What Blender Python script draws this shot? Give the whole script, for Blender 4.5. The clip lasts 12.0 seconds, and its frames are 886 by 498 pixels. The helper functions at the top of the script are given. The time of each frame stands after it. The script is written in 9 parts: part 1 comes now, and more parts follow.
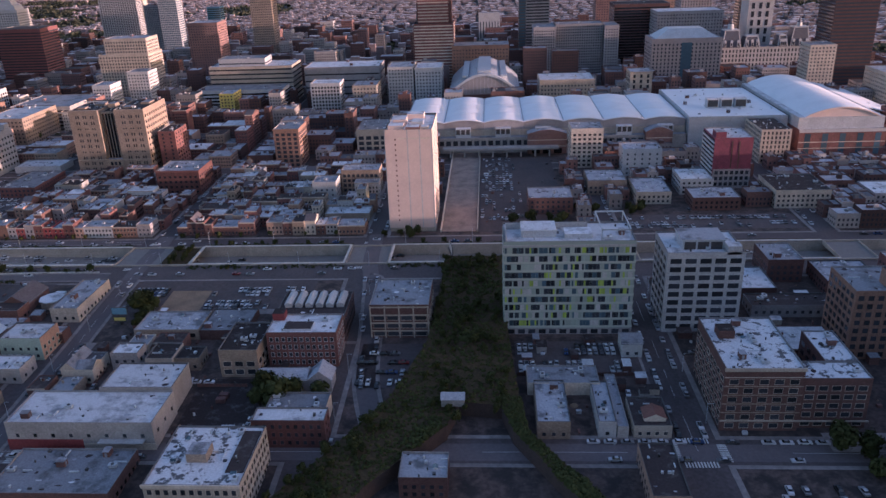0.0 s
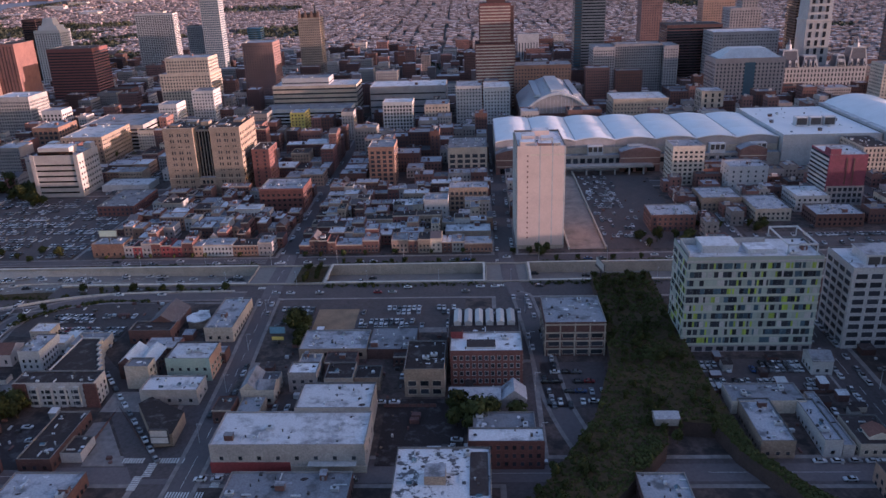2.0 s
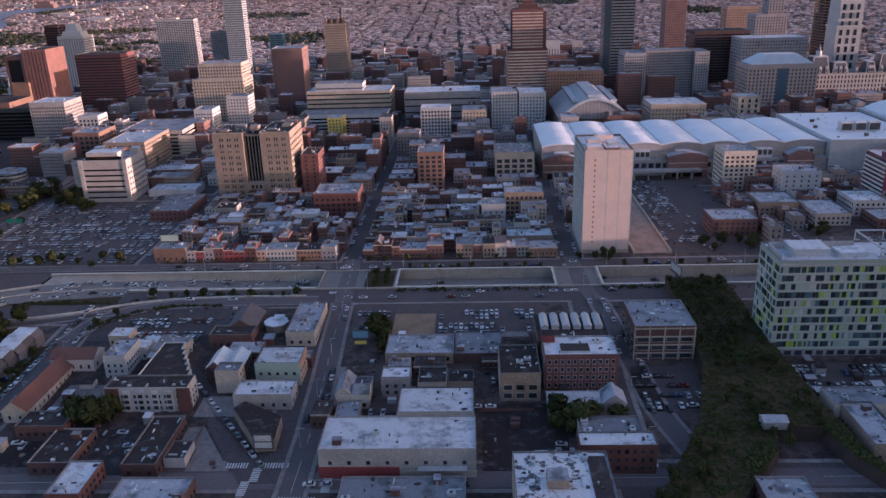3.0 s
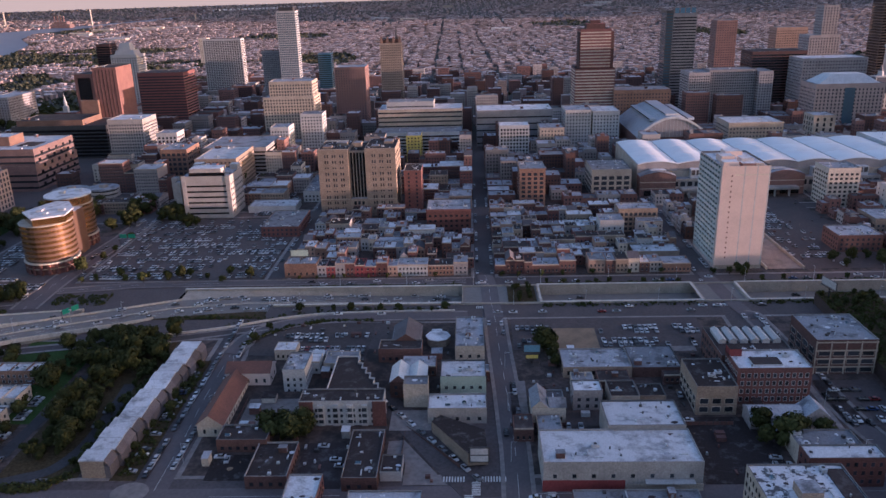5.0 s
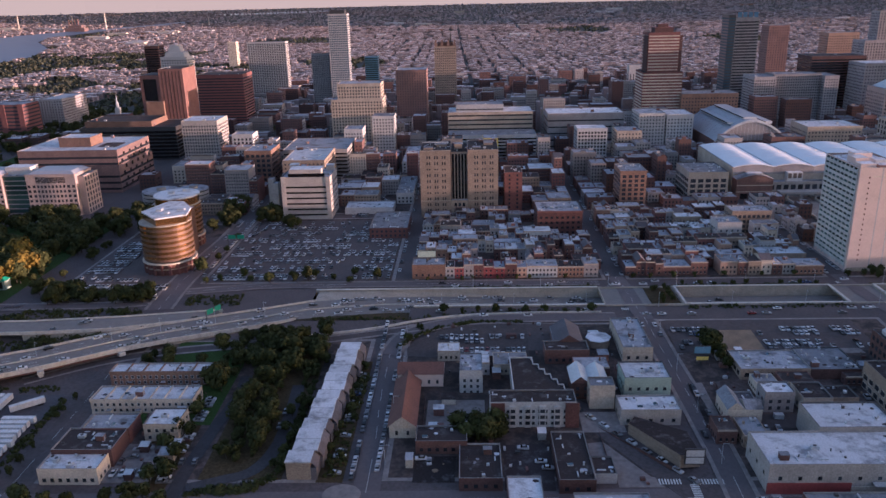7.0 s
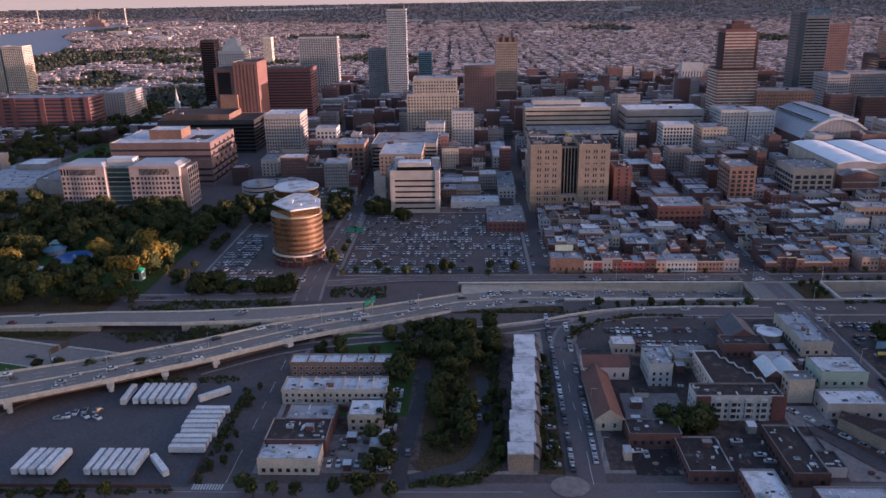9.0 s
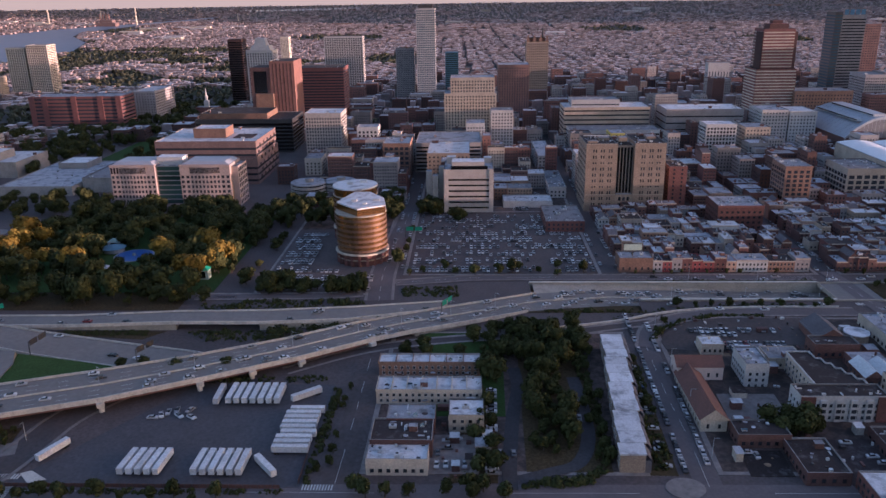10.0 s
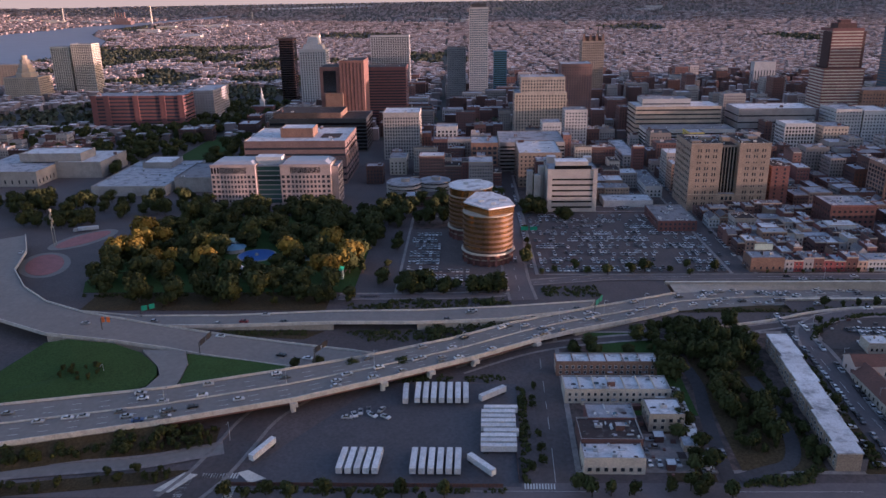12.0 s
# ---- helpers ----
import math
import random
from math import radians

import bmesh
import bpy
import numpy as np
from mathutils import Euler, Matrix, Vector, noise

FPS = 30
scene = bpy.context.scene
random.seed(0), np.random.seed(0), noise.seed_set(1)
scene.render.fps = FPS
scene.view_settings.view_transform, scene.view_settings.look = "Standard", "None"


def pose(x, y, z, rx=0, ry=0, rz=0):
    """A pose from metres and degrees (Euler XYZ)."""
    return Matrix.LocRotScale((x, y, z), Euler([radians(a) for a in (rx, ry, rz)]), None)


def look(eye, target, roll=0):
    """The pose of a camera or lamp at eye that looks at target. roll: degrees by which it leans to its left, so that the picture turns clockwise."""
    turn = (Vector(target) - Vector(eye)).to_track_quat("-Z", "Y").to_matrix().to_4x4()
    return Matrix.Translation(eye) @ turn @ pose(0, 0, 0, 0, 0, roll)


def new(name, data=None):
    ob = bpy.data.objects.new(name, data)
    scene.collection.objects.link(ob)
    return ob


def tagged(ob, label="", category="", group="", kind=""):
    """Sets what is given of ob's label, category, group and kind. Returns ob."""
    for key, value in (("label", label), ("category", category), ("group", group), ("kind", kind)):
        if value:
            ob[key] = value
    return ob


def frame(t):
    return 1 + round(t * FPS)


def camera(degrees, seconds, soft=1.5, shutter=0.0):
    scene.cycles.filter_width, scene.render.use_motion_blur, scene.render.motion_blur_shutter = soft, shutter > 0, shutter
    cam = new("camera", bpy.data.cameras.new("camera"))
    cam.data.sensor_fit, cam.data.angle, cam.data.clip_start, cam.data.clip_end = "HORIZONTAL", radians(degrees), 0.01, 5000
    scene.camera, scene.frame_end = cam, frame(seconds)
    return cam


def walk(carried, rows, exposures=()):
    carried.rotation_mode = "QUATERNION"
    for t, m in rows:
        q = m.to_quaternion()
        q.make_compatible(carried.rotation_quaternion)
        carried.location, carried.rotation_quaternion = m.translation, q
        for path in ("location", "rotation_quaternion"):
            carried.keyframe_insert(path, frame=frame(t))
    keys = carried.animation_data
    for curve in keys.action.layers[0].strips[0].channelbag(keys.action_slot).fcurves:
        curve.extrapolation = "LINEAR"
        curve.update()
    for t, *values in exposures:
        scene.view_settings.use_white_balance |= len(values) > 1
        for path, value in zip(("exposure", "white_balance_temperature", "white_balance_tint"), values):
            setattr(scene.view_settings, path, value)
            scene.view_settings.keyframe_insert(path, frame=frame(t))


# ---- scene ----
cam = camera(60.0, 12.0, soft=1.5)
PATH = [
    (0, (6.144, 0.665, 157.605), (6.018, 2.510, 156.844), -2.1),
    (0.5, (-13.667, 1.228, 157.172), (-13.782, 3.077, 156.417), -2.0),
    (1, (-33.495, 1.608, 156.612), (-33.602, 3.463, 155.871), -2.0),
    (1.5, (-53.152, 1.852, 156.150), (-53.254, 3.713, 155.424), -1.9),
    (2, (-72.570, 1.727, 155.642), (-72.666, 3.595, 154.933), -1.9),
    (2.5, (-92.071, 1.198, 155.288), (-92.161, 3.070, 154.588), -1.8),
    (3, (-111.106, 1.093, 154.997), (-111.192, 2.967, 154.305), -1.8),
    (5, (-188.292, -2.679, 154.690), (-188.366, -0.787, 154.047), -1.6),
    (5.5, (-207.185, -2.112, 154.271), (-207.256, -0.219, 153.631), -1.5),
    (6, (-225.988, -1.945, 153.909), (-226.055, -0.049, 153.275), -1.4),
    (6.5, (-244.894, -1.933, 153.318), (-244.959, -0.036, 152.687), -1.3),
    (7, (-263.632, -1.932, 152.760), (-263.696, -0.035, 152.131), -1.3),
    (9, (-340.989, -2.653, 150.600), (-341.055, -0.757, 149.967), -0.9),
    (9.5, (-360.013, -1.707, 149.796), (-360.080, 0.190, 149.163), -0.8),
    (10, (-378.515, -1.057, 149.196), (-378.584, 0.840, 148.565), -0.8),
    (10.5, (-397.077, -1.031, 148.989), (-397.146, 0.865, 148.357), -0.8),
    (11, (-415.706, -2.178, 149.635), (-415.776, -0.283, 149.002), -0.8),
    (11.5, (-434.891, -3.681, 151.049), (-434.958, -1.787, 150.413), -0.8),
    (12, (-453.813, -5.149, 151.914), (-453.877, -3.254, 151.278), -0.8),
]
walk(cam, [(t, look(eye, target, roll)) for t, eye, target, roll in PATH], exposures=[(0.0, 1.90, 4760, 29.5), (5.5, 2.0, 4860, 29.5), (12.0, 1.97, 4880, 29.5)])
PLAN = 0.815  # metres to one unit of the site plan below

# ---- light: a clear dusk, the sun low in the north-west ----
SUN_EL, SUN_X, SUN_Y = 2.5, 0.993, -0.118
world = bpy.data.worlds.new("dusk_sky")
scene.world = world
world.use_nodes = True
wn = world.node_tree
sky = wn.nodes.new("ShaderNodeTexSky")
sky.sky_type, sky.sun_disc = "NISHITA", False
sky.sun_elevation, sky.sun_rotation = radians(SUN_EL), math.atan2(SUN_X, SUN_Y)
sky.air_density, sky.dust_density, sky.ozone_density = 1.0, 3.2, 0.8
wn.links.new(sky.outputs[0], wn.nodes["Background"].inputs[0])
wn.nodes["Background"].inputs[1].default_value = 0.15
lamp = bpy.data.lights.new("sun", "SUN")
lamp.energy, lamp.angle, lamp.color = 2.9, radians(0.5), (1.0, 0.58, 0.33)
sun = new("sun", lamp)
sun.matrix_world = look((0, 0, 500), (-SUN_X, -SUN_Y, 500 - math.tan(radians(SUN_EL))))

# ---- materials ----
MATS = {}


def material(name, colour, rough=0.8, metal=0.0, vary=0.15, grain=0.25, grain_size=0.6, stain=0.3, stain_size=9.0, bump=0.15, dark=(0.02, 0.02, 0.022), island=False, bricks=False, spec=0.4, edge=(0.42, 0.72)):
    """A weathered surface: grain and stains at real size, each object a little different."""
    m = bpy.data.materials.new(name)
    m.use_nodes = True
    n, l = m.node_tree.nodes, m.node_tree.links
    b = n["Principled BSDF"]
    b.inputs["Roughness"].default_value, b.inputs["Metallic"].default_value = rough, metal
    b.inputs["Specular IOR Level"].default_value = spec
    geo = n.new("ShaderNodeNewGeometry")
    pos = geo.outputs["Position"]
    fine = n.new("ShaderNodeTexNoise")
    fine.inputs["Scale"].default_value, fine.inputs["Detail"].default_value = 1.0 / grain_size, 6.0
    l.new(pos, fine.inputs["Vector"])
    wide = n.new("ShaderNodeTexNoise")
    wide.inputs["Scale"].default_value, wide.inputs["Detail"].default_value = 1.0 / stain_size, 5.0
    wide.inputs["Roughness"].default_value = 0.65
    l.new(pos, wide.inputs["Vector"])
    ramp = n.new("ShaderNodeMapRange")
    ramp.inputs[1].default_value, ramp.inputs[2].default_value = edge
    ramp.inputs[3].default_value, ramp.inputs[4].default_value = 0.0, stain
    l.new(wide.outputs[0], ramp.inputs[0])
    if island:
        rnd = geo.outputs["Random Per Island"]
    else:
        rnd = n.new("ShaderNodeObjectInfo").outputs["Random"]
    hsv = n.new("ShaderNodeHueSaturation")
    hsv.inputs["Color"].default_value = (*colour, 1)
    val = n.new("ShaderNodeMapRange")
    val.inputs[3].default_value, val.inputs[4].default_value = 1 - vary, 1 + vary
    l.new(rnd, val.inputs[0])
    g = n.new("ShaderNodeMapRange")
    g.inputs[1].default_value, g.inputs[2].default_value = 0.25, 0.75
    g.inputs[3].default_value, g.inputs[4].default_value = 1 - grain, 1 + grain
    l.new(fine.outputs[0], g.inputs[0])
    mul = n.new("ShaderNodeMath")
    mul.operation = "MULTIPLY"
    l.new(val.outputs[0], mul.inputs[0])
    l.new(g.outputs[0], mul.inputs[1])
    l.new(mul.outputs[0], hsv.inputs["Value"])
    last = hsv.outputs[0]
    if bricks:
        br = n.new("ShaderNodeTexBrick")
        br.inputs["Scale"].default_value = 1.0
        br.inputs["Brick Width"].default_value, br.inputs["Row Height"].default_value = 0.9, 0.3
        br.inputs["Mortar Size"].default_value = 0.03
        br.inputs["Color1"].default_value, br.inputs["Color2"].default_value = (1, 1, 1, 1), (0.72, 0.7, 0.7, 1)
        br.inputs["Mortar"].default_value = (0.85, 0.85, 0.85, 1)
        sep, com = n.new("ShaderNodeSeparateXYZ"), n.new("ShaderNodeCombineXYZ")
        add = n.new("ShaderNodeMath")
        l.new(pos, sep.inputs[0])
        l.new(sep.outputs[0], add.inputs[0])
        l.new(sep.outputs[1], add.inputs[1])
        l.new(add.outputs[0], com.inputs[0])
        l.new(sep.outputs[2], com.inputs[1])
        l.new(com.outputs[0], br.inputs["Vector"])
        mb = n.new("ShaderNodeMix")
        mb.data_type, mb.blend_type = "RGBA", "MULTIPLY"
        mb.inputs[0].default_value = 1.0
        l.new(last, mb.inputs[6])
        l.new(br.outputs[0], mb.inputs[7])
        last = mb.outputs[2]
    mix = n.new("ShaderNodeMix")
    mix.data_type = "RGBA"
    l.new(ramp.outputs[0], mix.inputs[0])
    l.new(last, mix.inputs[6])
    mix.inputs[7].default_value = (*dark, 1)
    l.new(mix.outputs[2], b.inputs["Base Color"])
    if bump:
        bp = n.new("ShaderNodeBump")
        bp.inputs["Strength"].default_value, bp.inputs["Distance"].default_value = bump, 0.1
        l.new(fine.outputs[0], bp.inputs["Height"])
        l.new(bp.outputs[0], b.inputs["Normal"])
    MATS[name] = m
    return m


def glassy(name, colour, rough=0.12, metal=0.0, spec=0.7, vary=0.5):
    m = material(name, colour, rough, metal, vary, 0.1, 3.0, 0.1, 20.0, 0.02, spec=spec)
    return m


BRICK_PINK = material("pinkish_brick", (0.25, 0.15, 0.13), 0.9, vary=0.25, bricks=True, stain=0.35)
BRICK_MAUVE = material("mauve_brown_brick", (0.205, 0.14, 0.13), 0.9, vary=0.1, bricks=True, stain=0.3)
BRICK_RED = material("red_brick", (0.17, 0.078, 0.068), 0.9, vary=0.3, bricks=True, stain=0.35)
BRICK_BROWN = material("brown_brick", (0.155, 0.085, 0.072), 0.9, vary=0.25, bricks=True, stain=0.35)
BRICK_ORANGE = material("orange_brick", (0.27, 0.165, 0.12), 0.9, vary=0.2, bricks=True)
BRICK_DARK = material("dark_brick", (0.10, 0.055, 0.05), 0.9, vary=0.3, bricks=True)
BRICK_TAN = material("buff_brick", (0.34, 0.27, 0.205), 0.9, vary=0.15, bricks=True)
STONE = material("limestone", (0.42, 0.36, 0.29), 0.85, vary=0.12, stain=0.3)
STONE_GREY = material("grey_stone", (0.30, 0.28, 0.28), 0.85, vary=0.15)
PINK_STONE = material("pinkish_stone", (0.38, 0.305, 0.28), 0.85, vary=0.04, stain=0.2)
CONCRETE = material("concrete", (0.34, 0.32, 0.30), 0.85, vary=0.12, stain=0.35)
CONCRETE_TAN = material("tan_concrete", (0.36, 0.32, 0.265), 0.85, vary=0.05, stain=0.3, stain_size=6)
PIER_CONCRETE = material("pale_pier_concrete", (0.54, 0.51, 0.46), 0.85, vary=0.08, stain=0.35, stain_size=3)
STUCCO = material("cream_stucco", (0.5, 0.44, 0.36), 0.85, vary=0.25)
STUCCO_PINK = material("pale_stucco", (0.62, 0.495, 0.435), 0.8, vary=0.02, stain=0.12, grain=0.08)
PAINT_WHITE = material("white_paint", (0.44, 0.435, 0.43), 0.7, vary=0.12, stain=0.2)
GARAGE_CREAM = material("cream_garage_paint", (0.43, 0.395, 0.36), 0.8, vary=0.08, stain=0.25)
PALE_GREEN = material("pale_green_render", (0.50, 0.50, 0.47), 0.8, vary=0.05, stain=0.2)
PAINT_RED = material("red_paint", (0.22, 0.05, 0.05), 0.7, vary=0.15, stain=0.2)
RAMP_TAN = material("worn_tan_deck", (0.27, 0.215, 0.18), 0.9, vary=0, stain=0.5, stain_size=8, grain=0.25)
SLATE = material("slate_roof", (0.10, 0.105, 0.13), 0.6, vary=0.1, grain=0.3, grain_size=0.5)
TRAILER_WHITE = material("trailer_white", (0.56, 0.57, 0.59), 0.5, vary=0.12, stain=0.25, stain_size=2.5)
TERRACOTTA = material("terracotta_brick", (0.25, 0.13, 0.108), 0.9, vary=0.08, bricks=True)
MAROON = material("maroon_stone", (0.17, 0.072, 0.066), 0.8, vary=0.05, stain=0.2)
CRIMSON = material("crimson_render", (0.175, 0.046, 0.072), 0.8, vary=0.05, stain=0.35, stain_size=5)
PAINT_MINT = material("mint_paint", (0.36, 0.45, 0.39), 0.75, vary=0.05)
PAINT_YELLOW = material("yellow_paint", (0.62, 0.5, 0.12), 0.75, vary=0.05)
PAINT_PEACH = material("peach_paint", (0.36, 0.24, 0.18), 0.75, vary=0.15)
PAINT_BLUE = material("blue_paint", (0.12, 0.24, 0.34), 0.7, vary=0.1)
STEEL = material("dark_steel", (0.09, 0.085, 0.085), 0.5, 0.6, vary=0.1)
METAL_LIGHT = material("light_metal", (0.52, 0.54, 0.56), 0.45, 0.35, vary=0.1, stain=0.2)
ROOF_WHITE = material("white_membrane_roof", (0.56, 0.57, 0.6), 0.8, vary=0.15, stain=0.75, stain_size=6, grain=0.2, dark=(0.12, 0.12, 0.13), edge=(0.5, 0.68))
ROOF_PATCHY = material("patchy_white_roof", (0.56, 0.57, 0.6), 0.8, vary=0.08, stain=0.93, stain_size=4.5, grain=0.2, dark=(0.05, 0.05, 0.056), edge=(0.53, 0.58))
COPING = material("coping", (0.2, 0.195, 0.195), 0.8, vary=0.6, stain=0.4, stain_size=5)
ROOF_GREY = material("grey_membrane_roof", (0.27, 0.28, 0.31), 0.85, vary=0.35, stain=0.75, stain_size=7, dark=(0.06, 0.06, 0.065), edge=(0.5, 0.64))
ROOF_TAR = material("black_tar_roof", (0.04, 0.032, 0.032), 0.9, vary=0.35, stain=0.7, stain_size=4, dark=(0.11, 0.10, 0.10), spec=0.2, edge=(0.54, 0.66))
ROOF_TILE = material("red_tile_roof", (0.16, 0.078, 0.06), 0.85, vary=0.1, grain=0.35, grain_size=0.4)
ROOF_VAULT = material("white_vault_roof", (0.74, 0.75, 0.77), 0.6, vary=0.03, stain=0.2, stain_size=14, grain=0.06, dark=(0.35, 0.35, 0.37))
OLD_MASONRY = material("dark_masonry", (0.066, 0.046, 0.04), 0.95, vary=0.1, grain=0.3, stain=0.5, stain_size=4)
SHED_METAL = material("grey_sheet_metal", (0.34, 0.36, 0.40), 0.5, 0.2, vary=0.05, grain=0.12, stain=0.35, stain_size=7, dark=(0.2, 0.21, 0.24))
SHINGLE = material("shingle_roof", (0.12, 0.11, 0.12), 0.9, vary=0.3, grain=0.35, grain_size=0.5)
GLASS = glassy("window_glass", (0.035, 0.04, 0.05))
GLASS_BLUE = glassy("blue_glass", (0.07, 0.11, 0.14), 0.08)
GLASS_GREEN = glassy("green_glass", (0.05, 0.09, 0.08), 0.08)
GLASS_GOLD = glassy("bronze_glass", (0.5, 0.27, 0.10), 0.2, 0.9, vary=0.1)
BRONZE_PANEL = material("bronze_panel", (0.15, 0.092, 0.065), 0.45, 0.3, vary=0.06, stain=0.15)
# Black glass, also used to colour in the shade of garage openings.
BLACK_GLASS_AND_SHADE = glassy("black_glass_and_shade", (0.012, 0.012, 0.014), 0.1)
LIME = material("lime_panel", (0.30, 0.40, 0.05), 0.5, vary=0.25, stain=0.1, grain=0.05)
PALE_PANEL = material("pale_panel", (0.42, 0.455, 0.40), 0.6, vary=0.05, stain=0.15, grain=0.06)
AQUA = material("aqua_panel", (0.32, 0.37, 0.325), 0.5, vary=0.15, stain=0.1, grain=0.05)
ASPHALT = material("asphalt", (0.085, 0.070, 0.070), 0.9, vary=0.15, grain=0.3, grain_size=1.2, stain=0.35, stain_size=18, dark=(0.03, 0.03, 0.032))
ASPHALT_LOT = material("worn_asphalt", (0.083, 0.066, 0.064), 0.9, vary=0.25, grain=0.3, grain_size=1.5, stain=0.5, stain_size=12, dark=(0.04, 0.04, 0.042))
YARD = material("rough_yard", (0.082, 0.06, 0.053), 0.95, vary=0.25, grain=0.45, grain_size=1.6, stain=0.85, stain_size=7, dark=(0.022, 0.021, 0.021), edge=(0.44, 0.6))
STREET = material("smooth_asphalt", (0.118, 0.1, 0.103), 0.85, vary=0.1, grain=0.15, grain_size=1.2, stain=0.4, stain_size=11, dark=(0.06, 0.06, 0.064))
YARD_ASPHALT = material("sealed_yard_asphalt", (0.074, 0.071, 0.08), 0.85, vary=0.1, grain=0.25, grain_size=1.2, stain=0.4, stain_size=9, dark=(0.042, 0.041, 0.046))
GIRDER_RED = material("rusty_girder_paint", (0.16, 0.075, 0.06), 0.8, vary=0.1, stain=0.4, stain_size=3)
LANE = material("dark_lane_asphalt", (0.05, 0.047, 0.051), 0.9, vary=0.1, grain=0.25, grain_size=1.2, stain=0.3, stain_size=9, dark=(0.03, 0.03, 0.032))
ROAD_CONCRETE = material("road_concrete", (0.19, 0.176, 0.164), 0.85, vary=0.05, grain=0.15, grain_size=2, stain=0.35, stain_size=12, dark=(0.12, 0.115, 0.11))
PAVING = material("pavement_concrete", (0.225, 0.2, 0.19), 0.9, vary=0.15, grain=0.3, grain_size=2, stain=0.5, stain_size=14, dark=(0.07, 0.068, 0.066))
DIRT = material("bare_earth", (0.24, 0.17, 0.11), 0.95, vary=0.1, stain=0.4)
GRASS = material("grass", (0.042, 0.075, 0.022), 0.95, vary=0.1, grain=0.4, grain_size=0.8, stain=0.4, stain_size=10, dark=(0.03, 0.045, 0.015), spec=0.08)
SCRUB = material("scrub", (0.066, 0.049, 0.026), 0.95, vary=0.1, grain=0.5, grain_size=1.0, stain=0.5, stain_size=6, dark=(0.04, 0.035, 0.025), spec=0.08)
LEAF = material("leaves", (0.047, 0.052, 0.018), 0.8, vary=0.35, grain=0.35, grain_size=1.5, stain=0.35, stain_size=4, dark=(0.02, 0.035, 0.012), bump=0, spec=0.08)
# Gold copy of the leaf colour, with low sunlight painted in.
LEAF_SUNLIT = material("sunlit_leaves", (0.16, 0.115, 0.02), 0.8, vary=0.3, grain=0.35, grain_size=1.5, stain=0.35, stain_size=4, dark=(0.12, 0.07, 0.015), bump=0, spec=0.08)
BARK = material("bark", (0.07, 0.055, 0.04), 0.95)
WATER = material("river_water", (0.12, 0.17, 0.24), 0.45, vary=0, grain=0.1, grain_size=30, stain=0, bump=0.02, spec=0.25)
RUBBER = material("rubber", (0.02, 0.02, 0.02), 0.9)
MARKING = material("road_marking", (0.6, 0.6, 0.58), 0.8, vary=0.05, stain=0.4, stain_size=2, dark=(0.15, 0.15, 0.15))
POOL_BLUE = material("pool_blue", (0.05, 0.12, 0.36), 0.3, vary=0.05, stain=0.15, stain_size=4)
PLAZA_RED = material("red_paving", (0.27, 0.115, 0.11), 0.85, vary=0.1, grain=0.3, grain_size=0.5, stain=0.3, stain_size=5)
SIGN_GREEN = material("sign_green", (0.02, 0.26, 0.17), 0.5, vary=0.05, stain=0.05)
ORANGE_PAINT = material("orange_paint", (0.7, 0.16, 0.03), 0.6)
# Far walls and roofs are lightened in colour to give distance haze.
FAR_WALL_HAZED = material("hazed_far_brick", (0.245, 0.195, 0.19), 0.9, vary=0.5, grain=0.2, grain_size=4, stain=0.3, stain_size=200, island=True, bump=0)
FAR_ROOF_HAZED = material("hazed_far_roofs", (0.43, 0.41, 0.415), 0.9, vary=0.7, grain=0.2, grain_size=6, stain=0.3, stain_size=300, island=True, bump=0)
BRICK_MIX = material("mixed_brick", (0.16, 0.088, 0.075), 0.9, vary=0.55, bricks=True, stain=0.3, island=True)
PALE_MIX = material("mixed_render", (0.35, 0.32, 0.30), 0.85, vary=0.4, stain=0.3, island=True)
ROOF_MIX = material("mixed_roof", (0.27, 0.27, 0.29), 0.85, vary=0.9, stain=0.5, stain_size=7, island=True)
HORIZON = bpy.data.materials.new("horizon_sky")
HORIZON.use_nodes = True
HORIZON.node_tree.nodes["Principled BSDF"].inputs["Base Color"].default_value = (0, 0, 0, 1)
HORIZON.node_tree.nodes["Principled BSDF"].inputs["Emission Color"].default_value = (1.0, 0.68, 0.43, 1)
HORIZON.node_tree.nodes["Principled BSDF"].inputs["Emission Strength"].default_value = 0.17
# Pale base colour stands in for the haze lying over the woods.
FAR_WOOD_HAZED = material("far_woods", (0.36, 0.315, 0.32), 0.95, vary=0.12, grain=0.3, grain_size=8, stain=0.2, stain_size=300, island=True, bump=0, spec=0.08)
FAR_LEAF = material("far_leaves", (0.075, 0.078, 0.05), 0.9, vary=0.4, grain=0.4, grain_size=4, stain=0.2, island=True, bump=0, spec=0.08)
FAR_GROUND = material("far_ground", (0.06, 0.058, 0.056), 0.95, vary=0, grain=0.35, grain_size=25, stain=0.6, stain_size=160, dark=(0.035, 0.045, 0.03), bump=0)
CAR_PAINTS = [material("car_" + k, c, 0.35, 0.2, 0.15, 0.02, 1, 0.05, 3, 0, spec=0.6) for k, c in (
    ("white", (0.62, 0.62, 0.62)), ("silver", (0.36, 0.37, 0.39)), ("black", (0.02, 0.02, 0.022)), ("grey", (0.11, 0.11, 0.12)),
    ("red", (0.22, 0.02, 0.02)), ("blue", (0.03, 0.06, 0.16)))]
CAR_MIXED = material("car_mixed", (0.34, 0.34, 0.35), 0.4, 0.2, 0.95, 0.02, 1, 0.05, 3, 0, island=True, spec=0.6)


